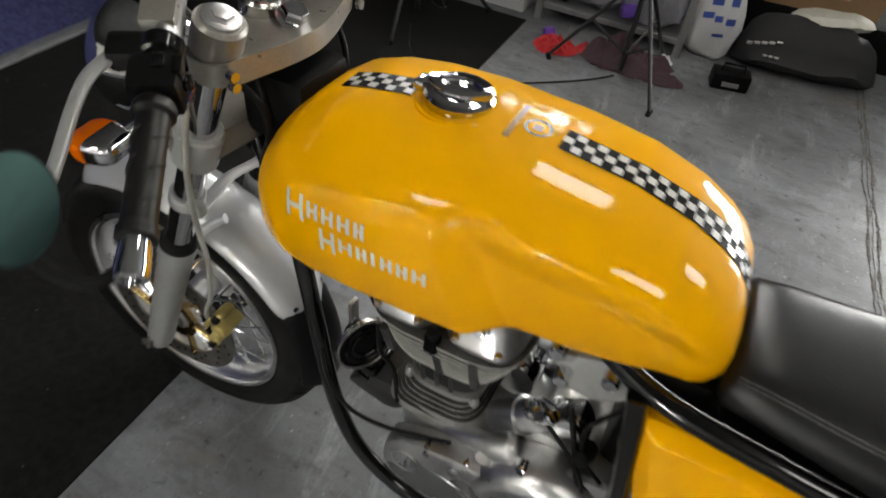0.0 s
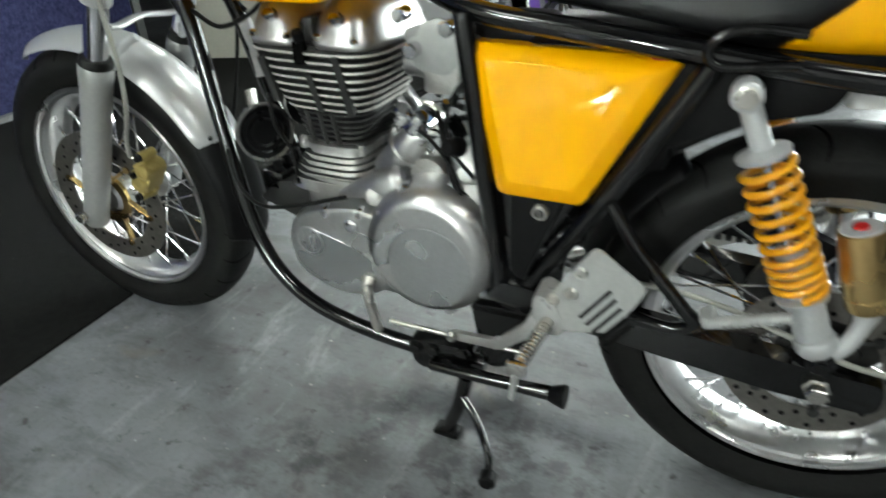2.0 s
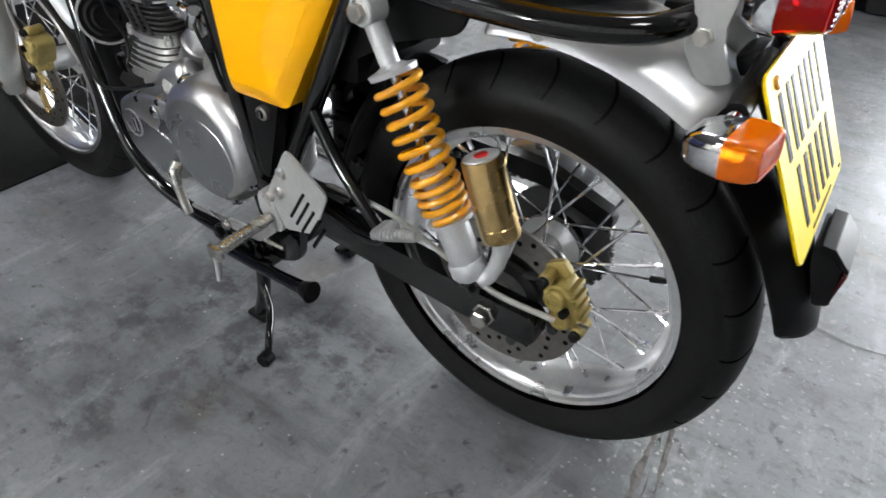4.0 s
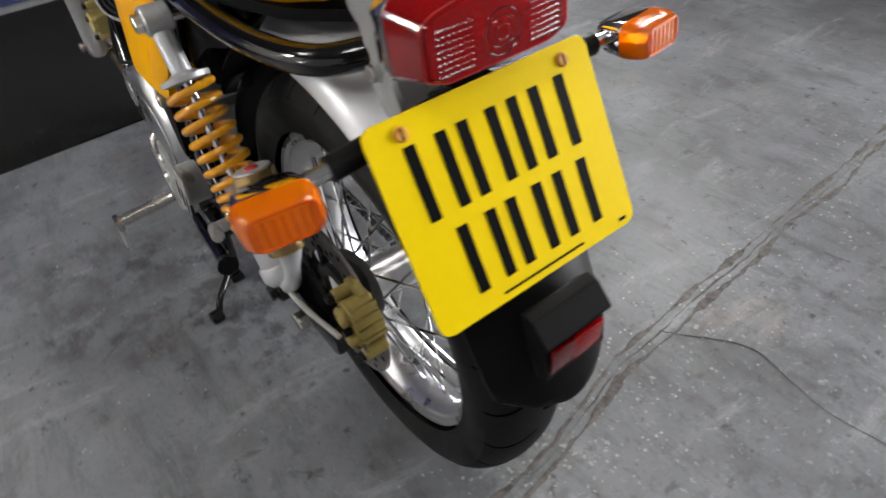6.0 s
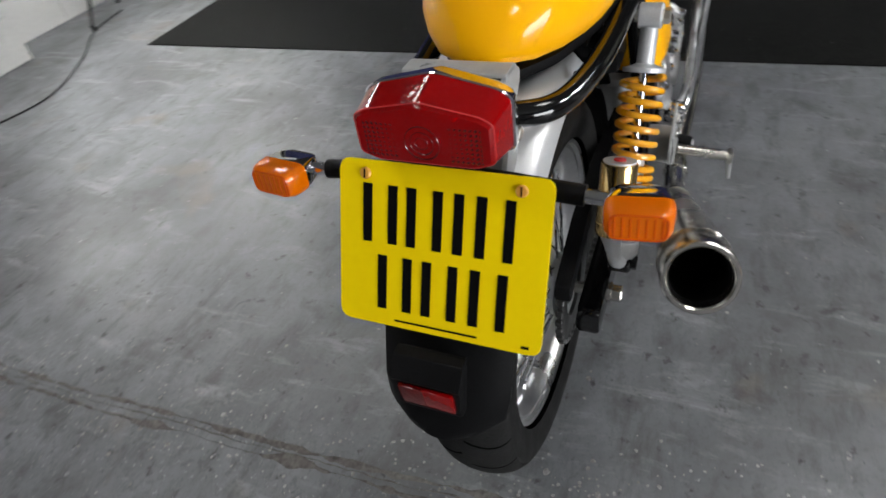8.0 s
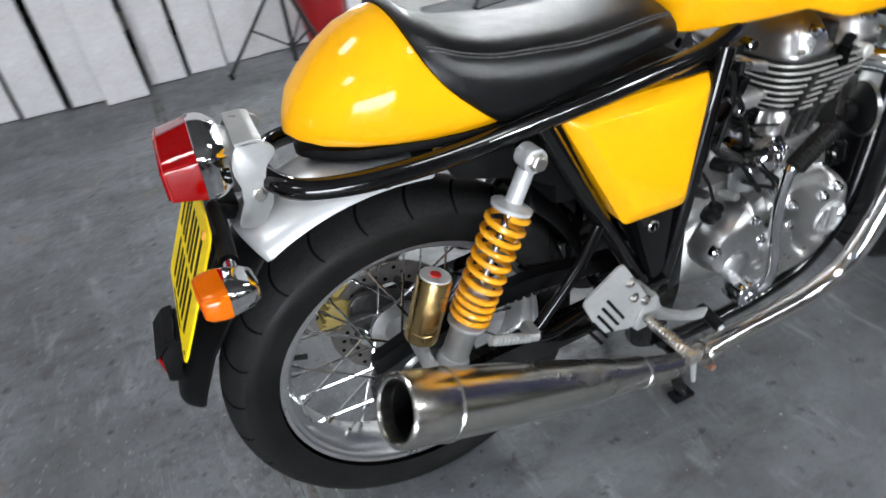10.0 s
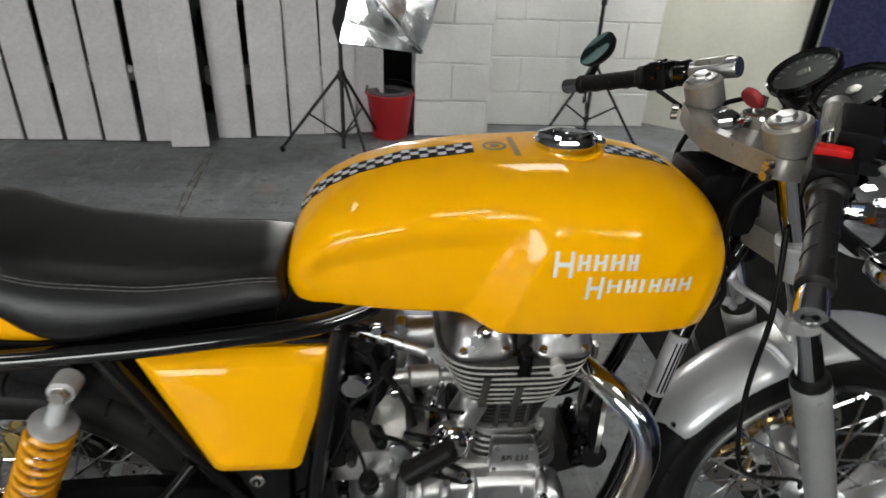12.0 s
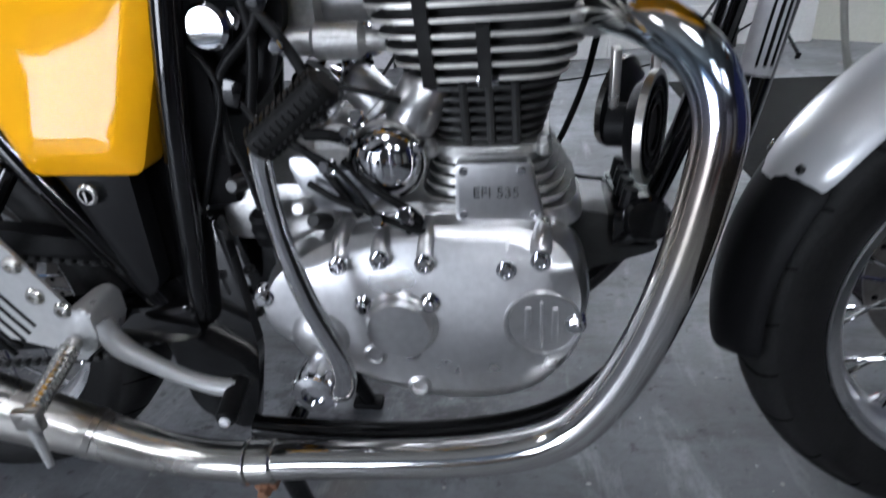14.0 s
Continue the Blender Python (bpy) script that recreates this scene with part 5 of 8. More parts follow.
# end cap, band and terminal of the starter motor
bm = bmesh.new()
add_lathe(bm, [(0.0365, 0.02), (0.0385, 0.02), (0.0385, 0.008), (0.0365, 0.008)], (0.672, -0.112, 0.520), (0, 1, 0), 36, closed=True)
part("starter_band", bm, M_STEEL, engine)
for a in (0.4, 2.5, 4.6):
    bm = bmesh.new()
    hexbolt(bm, (0.672 + 0.034 * cos(a), -0.106, 0.520 + 0.034 * sin(a)), (0, -1, 0), 0.0045, 0.005)
    part("starter_bolt", bm, M_CHROME, engine)
for k in (-1, 0, 1):
    bm = bmesh.new()
    add_box(bm, (0.672 + 0.009 * k, -0.1215 + 0.0022 * abs(k), 0.523), (0.0028, 0.008, 0.026), bevel=0.0012)
    part("starter_rib", bm, M_CHROME, engine)
bm = bmesh.new()
add_lathe(bm, [(0, 0), (0.024, 0), (0.026, 0.006), (0.026, 0.04), (0.020, 0.05), (0, 0.052)], (0.690, -0.075, 0.545), (0.5, 0.2, 0.85), 22)
part("starter_solenoid", bm, M_ALLOY, engine)
for pts, r in (([(0.598, -0.120, 0.505), (0.625, -0.128, 0.492), (0.66, -0.132, 0.478), (0.69, -0.128, 0.462), (0.71, -0.12, 0.452)], 0.0038),
               ([(0.60, -0.115, 0.535), (0.63, -0.125, 0.520), (0.655, -0.135, 0.492), (0.668, -0.132, 0.465)], 0.003),
               ([(0.60, -0.11, 0.55), (0.625, -0.12, 0.552), (0.645, -0.118, 0.545)], 0.006)):
    bm = bmesh.new()
    add_tube(bm, pts, r, 8, smooth=6)
    part("starter_lead", bm, M_CABLE, engine)
for x, y, z, d in ((0.640, -0.118, 0.548, (0.3, -0.6, 0.7)), (0.655, -0.120, 0.565, (0, -0.8, 0.6)), (0.622, -0.118, 0.520, (-0.4, -0.8, 0.3)), (0.665, -0.128, 0.470, (0, -1, 0.3)), (0.690, -0.126, 0.474, (0.2, -1, 0.3))):
    bm = bmesh.new()
    hexbolt(bm, (x, y, z), d, 0.007, 0.012)
    part("terminal", bm, M_CHROME, engine)

# cylinder foot: flange, flared casting and fins
bm = bmesh.new()
add_loft(bm, [rsq(CX + 0.012, 0.086, 0.090, 0.440), rsq(CX + 0.008, 0.074, 0.086, 0.462), rsq(CX + 0.004, 0.062, 0.080, 0.490), rsq(CX, 0.054, 0.074, 0.512), rsq(CX, 0.062, 0.080, 0.514), rsq(CX, 0.062, 0.080, 0.524), rsq(CX, 0.056, 0.072, 0.526)])
cyl = part("cylinder", bm, M_CAST, bike, "finned cylinder, bright at foot and head, black barrel", sharp=30)
for k in range(5):
    z = 0.462 + 0.0105 * k
    hx, hy = 0.083 - 0.0050 * k, 0.094 - 0.0028 * k
    cx_ = CX + 0.008 - 0.0012 * k
    bm = bmesh.new()
    add_loft(bm, [rsq(cx_, hx - 0.010, hy - 0.010, z - 0.0024), rsq(cx_, hx, hy, z - 0.0010), rsq(cx_, hx, hy, z + 0.0010), rsq(cx_, hx - 0.010, hy - 0.010, z + 0.0024)])
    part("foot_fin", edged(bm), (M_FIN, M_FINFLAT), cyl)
for sx in (-1, 1):
    for sy in (-1, 1):
        bm = bmesh.new()
        add_cyl(bm, (CX + sx * 0.056, sy * 0.070, 0.512), (CX + sx * 0.056, sy * 0.070, 0.526), 0.0075, n=14, bevel=0.002)
        hexbolt(bm, (CX + sx * 0.056, sy * 0.070, 0.526), (0, 0, 1), 0.006, 0.006)
        part("flange_nut", bm, M_CAST, cyl)
bm = bmesh.new()
out_ = [(0.738, 0.518), (0.808, 0.518), (0.822, 0.458), (0.736, 0.458)]
add_prism(bm, rounded(out_, 0.006, 3), -0.108, -0.086, bevel=0.003)
plate_ = part("side_plate", bm, M_ALLOY, cyl, "alloy plate with cast characters")
for x, z in ((0.746, 0.510), (0.800, 0.510), (0.744, 0.466), (0.812, 0.466)):
    bm = bmesh.new()
    add_lathe(bm, [(0, 0), (0.0046, 0), (0.0040, 0.002), (0, 0.0024)], (x, -0.1078, z), (0, -1, 0), 12)
    part("plate_screw", bm, M_CHROME, plate_)
txt = bpy.data.curves.new("writing", "FONT")
txt.body, txt.size, txt.align_x, txt.align_y, txt.extrude = "EFI 535", 0.0150, "CENTER", "CENTER", 0.0008
tob = new("writing", txt)
tob.parent = plate_
tob.matrix_basis = pose(0.776, -0.1086, 0.488, 90, 0, 0)
tob.data.materials.append(M_FINFLAT)
# black barrel, narrower towards its foot
bm = bmesh.new()
add_loft(bm, [rsq(CX, 0.049, 0.062, 0.520), rsq(CX, 0.060, 0.074, 0.592)])
part("barrel", bm, M_BLACKENG, cyl)
for k in range(6):
    z = 0.531 + 0.0102 * k
    hx, hy = 0.057 + 0.0031 * k, 0.075 + 0.0027 * k
    bm = bmesh.new()
    add_loft(bm, [rsq(CX, hx - 0.002, hy - 0.002, z - 0.0022), rsq(CX, hx, hy, z - 0.0016), rsq(CX, hx, hy, z + 0.0016), rsq(CX, hx - 0.002, hy - 0.002, z + 0.0022)])
    part("barrel_fin", bm, M_BLACKENG, cyl)
for s in (1, -1):
    for dx in (-0.018, 0.006, 0.030):
        bm = bmesh.new()
        add_tube(bm, [(CX + dx, s * 0.074, 0.527), (CX + dx, s * 0.088, 0.588)], 0.0045, 8)
        part("fin_bridge", bm, M_BLACKENG, cyl)
# head: a funnel of bright-edged fins round a dark core
bm = bmesh.new()
add_loft(bm, [rsq(CX, hx, hy, z, 4.5) for z, hx, hy in ((0.586, 0.066, 0.080), (0.60, 0.069, 0.083), (0.66, 0.096, 0.104), (0.694, 0.107, 0.110))])
head = part("cylinder_head", bm, M_BLACKENG, bike, "finned cylinder head with black core and bright fin edges")


def head_half(z):
    f = min(1.0, max(0.0, (z - 0.590) / 0.092))
    return 0.079 + 0.039 * f ** 0.85, 0.093 + 0.032 * f ** 0.85


for k in range(8):
    z = 0.592 + 0.0133 * k
    hx, hy = head_half(z)
    bm = bmesh.new()
    add_loft(bm, [rsq(CX, hx - 0.005, hy - 0.005, z - 0.0026, 4.2), rsq(CX, hx, hy, z - 0.0018, 4.2), rsq(CX, hx, hy, z + 0.0018, 4.2), rsq(CX, hx - 0.005, hy - 0.005, z + 0.0026, 4.2)])
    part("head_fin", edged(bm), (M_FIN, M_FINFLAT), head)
for s, x0, z0, z1 in ((-1, 0.722, 0.588, 0.668), (-1, 0.773, 0.586, 0.642), (1, 0.757, 0.590, 0.655), (1, 0.703, 0.590, 0.686), (1, 0.836, 0.600, 0.676)):
    y0, y1 = head_half(z0)[1] + 0.001, head_half(z1)[1] + 0.001
    bm = bmesh.new()
    add_tube(bm, [(x0, s * (y0 - 0.006), z0), (x0, s * (y1 - 0.006), z1)], 0.0085, 4, flat=0.9)
    bmesh.ops.rotate(bm, verts=bm.verts, cent=((x0, s * (y0 + y1) / 2, (z0 + z1) / 2)), matrix=Matrix.Rotation(radians(45), 3, V(0, s * (y1 - y0), z1 - z0).normalized()))
    part("fin_bridge", bm, M_BLACKENG, head)
bm = bmesh.new()
add_lathe(bm, [(0, -0.01), (0.0115, -0.01), (0.0115, 0.004), (0.0095, 0.006), (0, 0.006)], (0.816, -0.1245, 0.682), (0, -1, 0), 22)
part("core_plug", bm, M_FIN, head)
bm = bmesh.new()
add_box(bm, (0.771, -0.088, 0.590), (0.020, 0.016, 0.009), bevel=0.002)
part("oil_union", bm, M_CHROME, head)
# two rocker covers with the plug recess between them
for x0, hx in ((0.711, 0.0545), (0.826, 0.0530)):
    bm = bmesh.new()
    add_loft(bm, [rsq(x0, hx, 0.114, 0.690, 4), rsq(x0, hx + 0.0015, 0.116, 0.694, 4), rsq(x0, hx + 0.0015, 0.116, 0.699, 4), rsq(x0, hx - 0.001, 0.112, 0.704, 4), rsq(x0, hx - 0.003, 0.108, 0.720, 3.5), rsq(x0, hx - 0.008, 0.096, 0.739, 3.2), rsq(x0, hx - 0.016, 0.078, 0.752, 2.8), rsq(x0, hx - 0.032, 0.050, 0.758, 2.4)])
    rc = part("rocker_cover", bm, M_ALLOY, head, "polished alloy rocker cover", sharp=40)
    for s in (1, -1):
        # black ring paints in the dark recess round the nut
        bm = bmesh.new()
        add_lathe(bm, [(0, -0.02), (0.0140, -0.02), (0.0140, 0.002), (0.011, 0.0035), (0.0, 0.0035)], (x0, s * 0.0985, 0.728), (0, s * 0.85, 0.5), 20)
        part("nut_seat", bm, M_BLACKENG, rc)
        bm = bmesh.new()
        add_lathe(bm, [(0, 0.002), (0.0092, 0.002), (0.0092, 0.013), (0.0065, 0.018), (0, 0.019)], (x0, s * 0.0985, 0.728), (0, s * 0.85, 0.5), 12)
        part("domed_nut", bm, M_CHROME, rc)
        for dx in (-0.030, 0.030):
            bm = bmesh.new()
            hexbolt(bm, (x0 + dx, s * 0.110, 0.7035), (0, s * 0.3, 1), 0.0055, 0.007)
            part("cover_bolt", bm, M_STEEL, rc)
bm = bmesh.new()
add_box(bm, (0.769, 0, 0.70), (0.018, 0.19, 0.06), bevel=0.004)
part("plug_recess", bm, M_BLACKENG, head)
for s in (1, -1):
    bm = bmesh.new()
    add_box(bm, (0.769, s * 0.119, 0.685), (0.020, 0.014, 0.034), bevel=0.003)
    part("plug_slot", bm, M_GROOVE, head)
    bm = bmesh.new()
    add_cyl(bm, (0.771, s * 0.104, 0.672), (0.767, s * 0.125, 0.716), 0.008, 0.009, 14)
    part("plug_cap", bm, M_BLACKM, head)
# exhaust port flange
bm = bmesh.new()
add_cyl(bm, (0.846, -0.024, 0.648), (0.868, -0.072, 0.647), 0.030, 0.028, 26, 0.004)
part("exhaust_flange", bm, M_CAST, head, "cast flange round the exhaust port")
# inlet: throttle body, manifold, air hose and fuel line
bm = bmesh.new()
add_cyl(bm, (0.648, 0, 0.66), (0.50, 0, 0.655), 0.026, 0.030, 24)
inlet = part("inlet_tract", bm, M_ALLOY, bike, "alloy throttle body and inlet pipe")
bm = bmesh.new()
add_box(bm, (0.575, 0.0, 0.658), (0.06, 0.095, 0.075), bevel=0.01)
part("throttle_body", bm, M_CAST, inlet)
bm = bmesh.new()
add_cyl(bm, (0.527, -0.075, 0.650), (0.527, -0.118, 0.650), 0.022, 0.021, 24, 0.004)
part("throttle_drum", bm, M_CHROME, inlet)
bm = bmesh.new()
add_lathe(bm, [(0, 0), (0.013, 0), (0.013, 0.030), (0.017, 0.034), (0.017, 0.075), (0.010, 0.082), (0.010, 0.10), (0, 0.10)], (0.575, -0.070, 0.628), (1, 0.1, -0.04), 18)
part("injector", bm, M_CAST, inlet)
bm = bmesh.new()
add_prism(bm, rounded([(0.62, 0.72), (0.56, 0.74), (0.51, 0.70), (0.55, 0.66), (0.60, 0.665)], 0.008), 0.070, 0.078, bevel=0.002)
part("head_steady", bm, M_GREYP, inlet, "grey head steady bracket")
for x, z in ((0.615, 0.742), (0.545, 0.728), (0.60, 0.695)):
    bm = bmesh.new()
    add_cyl(bm, (x, 0.07, z), (x, 0.10, z), 0.011, n=14, bevel=0.002)
    part("steady_bolt", bm, M_CHROME, inlet)
    bm = bmesh.new()
    add_cyl(bm, (x - 0.02, -0.07, z - 0.01), (x - 0.02, -0.095, z - 0.01), 0.010, n=14, bevel=0.002)
    part("steady_bolt", bm, M_CHROME, inlet)
pipe("inlet_clamp_rod", [(0.52, -0.075, 0.725), (0.63, -0.09, 0.69)], 0.009, M_ALLOY, inlet, 0)
bm = bmesh.new()
add_box(bm, (0.470, -0.03, 0.60), (0.09, 0.15, 0.26), bevel=0.02)
part("air_box", bm, M_BLACKM, bike, "black air box behind the frame upright")
# added black sheet: stands for the air box side and the shadow there
bm = bmesh.new()
add_prism(bm, rounded([(0.51, 0.735), (0.575, 0.72), (0.59, 0.66), (0.57, 0.60), (0.545, 0.57), (0.51, 0.56)], 0.014), -0.085, -0.070, bevel=0.004)
part("coil_panel", bm, M_BLACKM, bike, "black panel for the air box side and the shadow before it")
for pts in ([(0.515, -0.095, 0.72), (0.55, -0.102, 0.70), (0.56, -0.10, 0.64), (0.545, -0.10, 0.57)], [(0.53, -0.092, 0.70), (0.57, -0.10, 0.66), (0.60, -0.098, 0.61), (0.615, -0.10, 0.56)], [(0.58, -0.09, 0.71), (0.565, -0.10, 0.65), (0.52, -0.10, 0.60), (0.515, -0.10, 0.52)]):
    pipe("hose", pts, 0.0055, M_CABLE, bike, 6, n=8)
for c, sz in (((0.545, -0.098, 0.715), (0.026, 0.016, 0.018)), ((0.575, -0.096, 0.675), (0.018, 0.02, 0.03)), ((0.532, -0.098, 0.59), (0.02, 0.018, 0.026))):
    bm = bmesh.new()
    add_box(bm, c, sz, Matrix.Rotation(0.4, 3, "Y"), bevel=0.003)
    part("connector", bm, M_BLACKP, bike)
for c, r in (((0.56, -0.088, 0.735), 0.009), ((0.545, -0.098, 0.655), 0.008), ((0.585, -0.10, 0.63), 0.007)):
    bm = bmesh.new()
    hexbolt(bm, c, (0, -1, 0), r, 0.012)
    part("panel_bolt", bm, M_CHROME, bike)
# odd small castings, hoses and wires in the bay behind the cylinder
rw = random.Random(8)
for k, pts in enumerate((
        [(0.50, 0.075, 0.69), (0.545, 0.09, 0.62), (0.535, 0.10, 0.56), (0.50, 0.10, 0.52)],
        [(0.575, 0.06, 0.60), (0.545, 0.10, 0.555), (0.525, 0.105, 0.50), (0.49, 0.09, 0.48)],
        [(0.625, 0.07, 0.58), (0.57, 0.10, 0.57), (0.53, 0.11, 0.53), (0.51, 0.11, 0.47)],
        [(0.52, -0.09, 0.60), (0.56, -0.11, 0.555), (0.60, -0.11, 0.53), (0.645, -0.12, 0.47)],
        [(0.50, -0.09, 0.57), (0.53, -0.11, 0.52), (0.545, -0.12, 0.47), (0.56, -0.12, 0.45)],
        [(0.60, -0.08, 0.585), (0.64, -0.10, 0.59), (0.69, -0.095, 0.575)],
        [(0.63, -0.10, 0.52), (0.66, -0.12, 0.50), (0.70, -0.115, 0.465), (0.69, -0.12, 0.45)],
        [(0.47, -0.10, 0.66), (0.52, -0.105, 0.60), (0.50, -0.11, 0.53), (0.47, -0.11, 0.46)],
        [(1.02, 0.06, 0.72), (0.96, 0.07, 0.70), (0.90, 0.07, 0.72), (0.86, 0.06, 0.75)],
        [(0.98, 0.085, 0.50), (0.955, 0.105, 0.44), (0.90, 0.12, 0.41), (0.82, 0.125, 0.425), (0.72, 0.115, 0.455)],
        [(0.88, 0.07, 0.60), (0.87, 0.08, 0.55), (0.85, 0.07, 0.50), (0.83, 0.09, 0.45)])):
    pipe("hose", pts, rw.uniform(0.0028, 0.0048), M_CABLE, bike, 6, n=8)
for c, r, d, mat in (((0.535, 0.09, 0.56), 0.013, (0.2, 1, 0.3), M_BLACKM), ((0.52, -0.10, 0.50), 0.008, (0, -1, 0.2), M_BLACKENG), ((0.585, -0.105, 0.475), 0.008, (0, -1, 0.3), M_CAST),
                     ((0.62, 0.09, 0.60), 0.012, (-0.4, 0.6, 0.6), M_CHROME), ((0.56, -0.10, 0.54), 0.010, (0.3, -1, 0), M_BLACKM), ((0.60, -0.11, 0.46), 0.008, (0, -1, 0.5), M_BLACKENG), ((0.665, 0.10, 0.462), 0.016, (0, 1, 0.4), M_CAST), ((0.545, -0.115, 0.455), 0.014, (0, -0.4, 1), M_BLACKM)):
    bm = bmesh.new()
    d = V(*d).normalized()
    add_lathe(bm, [(0, -0.012), (r * 1.15, -0.012), (r * 1.2, 0.004), (r, 0.008), (r, 0.02), (r * 0.7, 0.024), (0, 0.024)], c, d, 14)
    part("casting_plug", bm, mat, bike)
bm = bmesh.new()
add_prism(bm, rounded([(0.575, 0.530), (0.605, 0.528), (0.650, 0.508), (0.668, 0.485), (0.640, 0.470), (0.590, 0.478)], 0.010), -0.112, -0.104, bevel=0.003)
part("engine_bracket", bm, M_SATIN, bike, "alloy engine mounting plate")
bm = bmesh.new()
add_prism(bm, rounded([(0.46, 0.515), (0.575, 0.50), (0.60, 0.47), (0.50, 0.455)], 0.012), 0.092, 0.102, bevel=0.003)
part("engine_bracket", bm, M_CAST, bike, "grey engine mounting plate")

# horn, regulator and front engine bracket
for c, d in (((0.882, -0.070, 0.540), (1, -0.42, 0.02)), ((0.938, 0.046, 0.522), (-1, 0.62, 0.12))):
    bm = bmesh.new()
    add_lathe(bm, [(0, 0), (0.02, 0), (0.02, 0.018), (0.038, 0.022), (0.046, 0.030), (0.051, 0.034), (0.051, 0.040), (0.046, 0.041), (0.044, 0.038), (0.03, 0.039), (0.018, 0.037), (0, 0.038)], c, d, 32)
    horn = part("horn", bm, M_BLACKM, bike, "black disc horn with a grey rim")
    for r in (0.0495, 0.036, 0.024):
        bm = bmesh.new()
        h_ = 0.034
        add_lathe(bm, [(r - 0.003, h_), (r + 0.002, h_), (r + 0.002, h_ + 0.007), (r - 0.003, h_ + 0.007)], c, d, 32, closed=True)
        part("horn_ring", bm, M_STEEL if r > 0.04 else M_BLACKP, horn)
    bm = bmesh.new()
    add_box(bm, V(*c) + V(0.002, 0, 0.03), (0.008, 0.02, 0.08), bevel=0.002)
    part("horn_bracket", bm, M_STEEL, horn)
bm = bmesh.new()
add_box(bm, (0.915, 0.0, 0.425), (0.05, 0.12, 0.045), bevel=0.012)
reg = part("regulator", bm, M_BLACKP, bike, "black regulator and brackets ahead of the engine")
for k in range(4):
    bm = bmesh.new()
    add_cyl(bm, (0.905, 0.045 - 0.03 * k, 0.44), (0.91, 0.045 - 0.03 * k, 0.465), 0.008, n=10)
    part("connector", bm, M_BLACKM, reg)
bm = bmesh.new()
add_cyl(bm, (0.925, -0.07, 0.44), (0.925, -0.03, 0.43), 0.024, n=20, bevel=0.004)
part("regulator_drum", bm, M_BLACKP, reg)
bm = bmesh.new()
add_prism(bm, rounded([(0.95, 0.39), (0.86, 0.36), (0.82, 0.40), (0.84, 0.44), (0.90, 0.43)], 0.012), -0.035, 0.060, bevel=0.003)
part("front_mount", bm, M_BLACKENG, bike)

# ---- exhaust ----
ex = pipe("exhaust_header", [(0.850, -0.03, 0.648), (0.874, -0.082, 0.646), (0.905, -0.128, 0.638), (0.936, -0.160, 0.613), (0.949, -0.176, 0.572), (0.945, -0.180, 0.520), (0.931, -0.182, 0.446), (0.907, -0.184, 0.366), (0.876, -0.186, 0.302), (0.833, -0.187, 0.254), (0.760, -0.188, 0.229), (0.666, -0.188, 0.217), (0.576, -0.188, 0.210), (0.515, -0.190, 0.205)], 0.0205, M_PIPE, bike, 6, "heat-tinted chrome exhaust header", n=24)
bm = bmesh.new()
add_cyl(bm, (0.532, -0.190, 0.2065), (0.503, -0.191, 0.205), 0.0240, 0.0240, 28, 0.002)
add_cyl(bm, (0.503, -0.191, 0.205), (0.499, -0.191, 0.205), 0.0262, 0.0262, 28, 0.001)
part("exhaust_clamp", bm, M_STEEL, ex)
bm = bmesh.new()
add_box(bm, (0.516, -0.192, 0.177), (0.026, 0.016, 0.014), bevel=0.003)
hexbolt(bm, (0.516, -0.200, 0.172), (0, -1, 0), 0.007, 0.010)
part("clamp_bolt", bm, material("rusty_bolt", (0.22, 0.10, 0.05), (0.12, 0.06, 0.035), rough=0.8, scale=60, bump=0.001), ex)
mp = [(0.505, -0.191, 0.205), (0.455, -0.194, 0.208), (0.415, -0.198, 0.219), (0.375, -0.203, 0.236), (0.33, -0.207, 0.257), (0.25, -0.217, 0.297), (0.15, -0.229, 0.346), (0.05, -0.242, 0.396), (-0.035, -0.253, 0.440)]
bm = bmesh.new()
add_tube(bm, mp, [0.022, 0.022, 0.0225, 0.0245, 0.0270, 0.0325, 0.0400, 0.0462, 0.0482], 36, smooth=5, caps=False)
ms = part("silencer", bm, M_STEEL, bike, "brushed steel megaphone silencer, heat-stained", sharp=60)
d_ = (V(-0.035, -0.253, 0.440) - V(0.05, -0.242, 0.395)).normalized()
bm = bmesh.new()
add_lathe(bm, [(0.0482, -0.002), (0.0490, 0.0), (0.0492, 0.066), (0.0480, 0.074), (0.0455, 0.0765), (0.0420, 0.0765), (0.0395, 0.074), (0.0385, 0.066), (0.0385, -0.10), (0.0, -0.10)], V(-0.035, -0.253, 0.440), d_, 44)
part("end_cap", bm, M_STEEL, ms, "brushed end cap with a rolled lip", sharp=30)
bm = bmesh.new()
add_lathe(bm, [(0.0, -0.095), (0.0380, -0.095), (0.0380, 0.056), (0.0370, 0.056), (0.0370, -0.09), (0, -0.09)], V(-0.035, -0.253, 0.440), d_, 32)
part("bore", bm, M_BLACKD, ms, "black silencer bore")
bm = bmesh.new()
add_lathe(bm, [(0.0484, -0.003), (0.0503, -0.001), (0.0503, 0.003), (0.0488, 0.005)], V(-0.035, -0.253, 0.440), d_, 40)
part("cap_bead", bm, M_STEEL, ms, "weld bead round the end cap")
bm = bmesh.new()
add_cyl(bm, V(0.344, -0.2055, 0.2505), V(0.336, -0.2065, 0.2545), 0.0275, 0.028, 28, 0.001)
part("silencer_band", bm, M_STEEL, ms)

# ---- forks and front end ----
STEER = V(-0.309, 0, 0.736).normalized()


def fork_at(z, y=0.1):
    return V(1.3600, y, 0.284) + STEER * ((z - 0.284) / STEER.z)


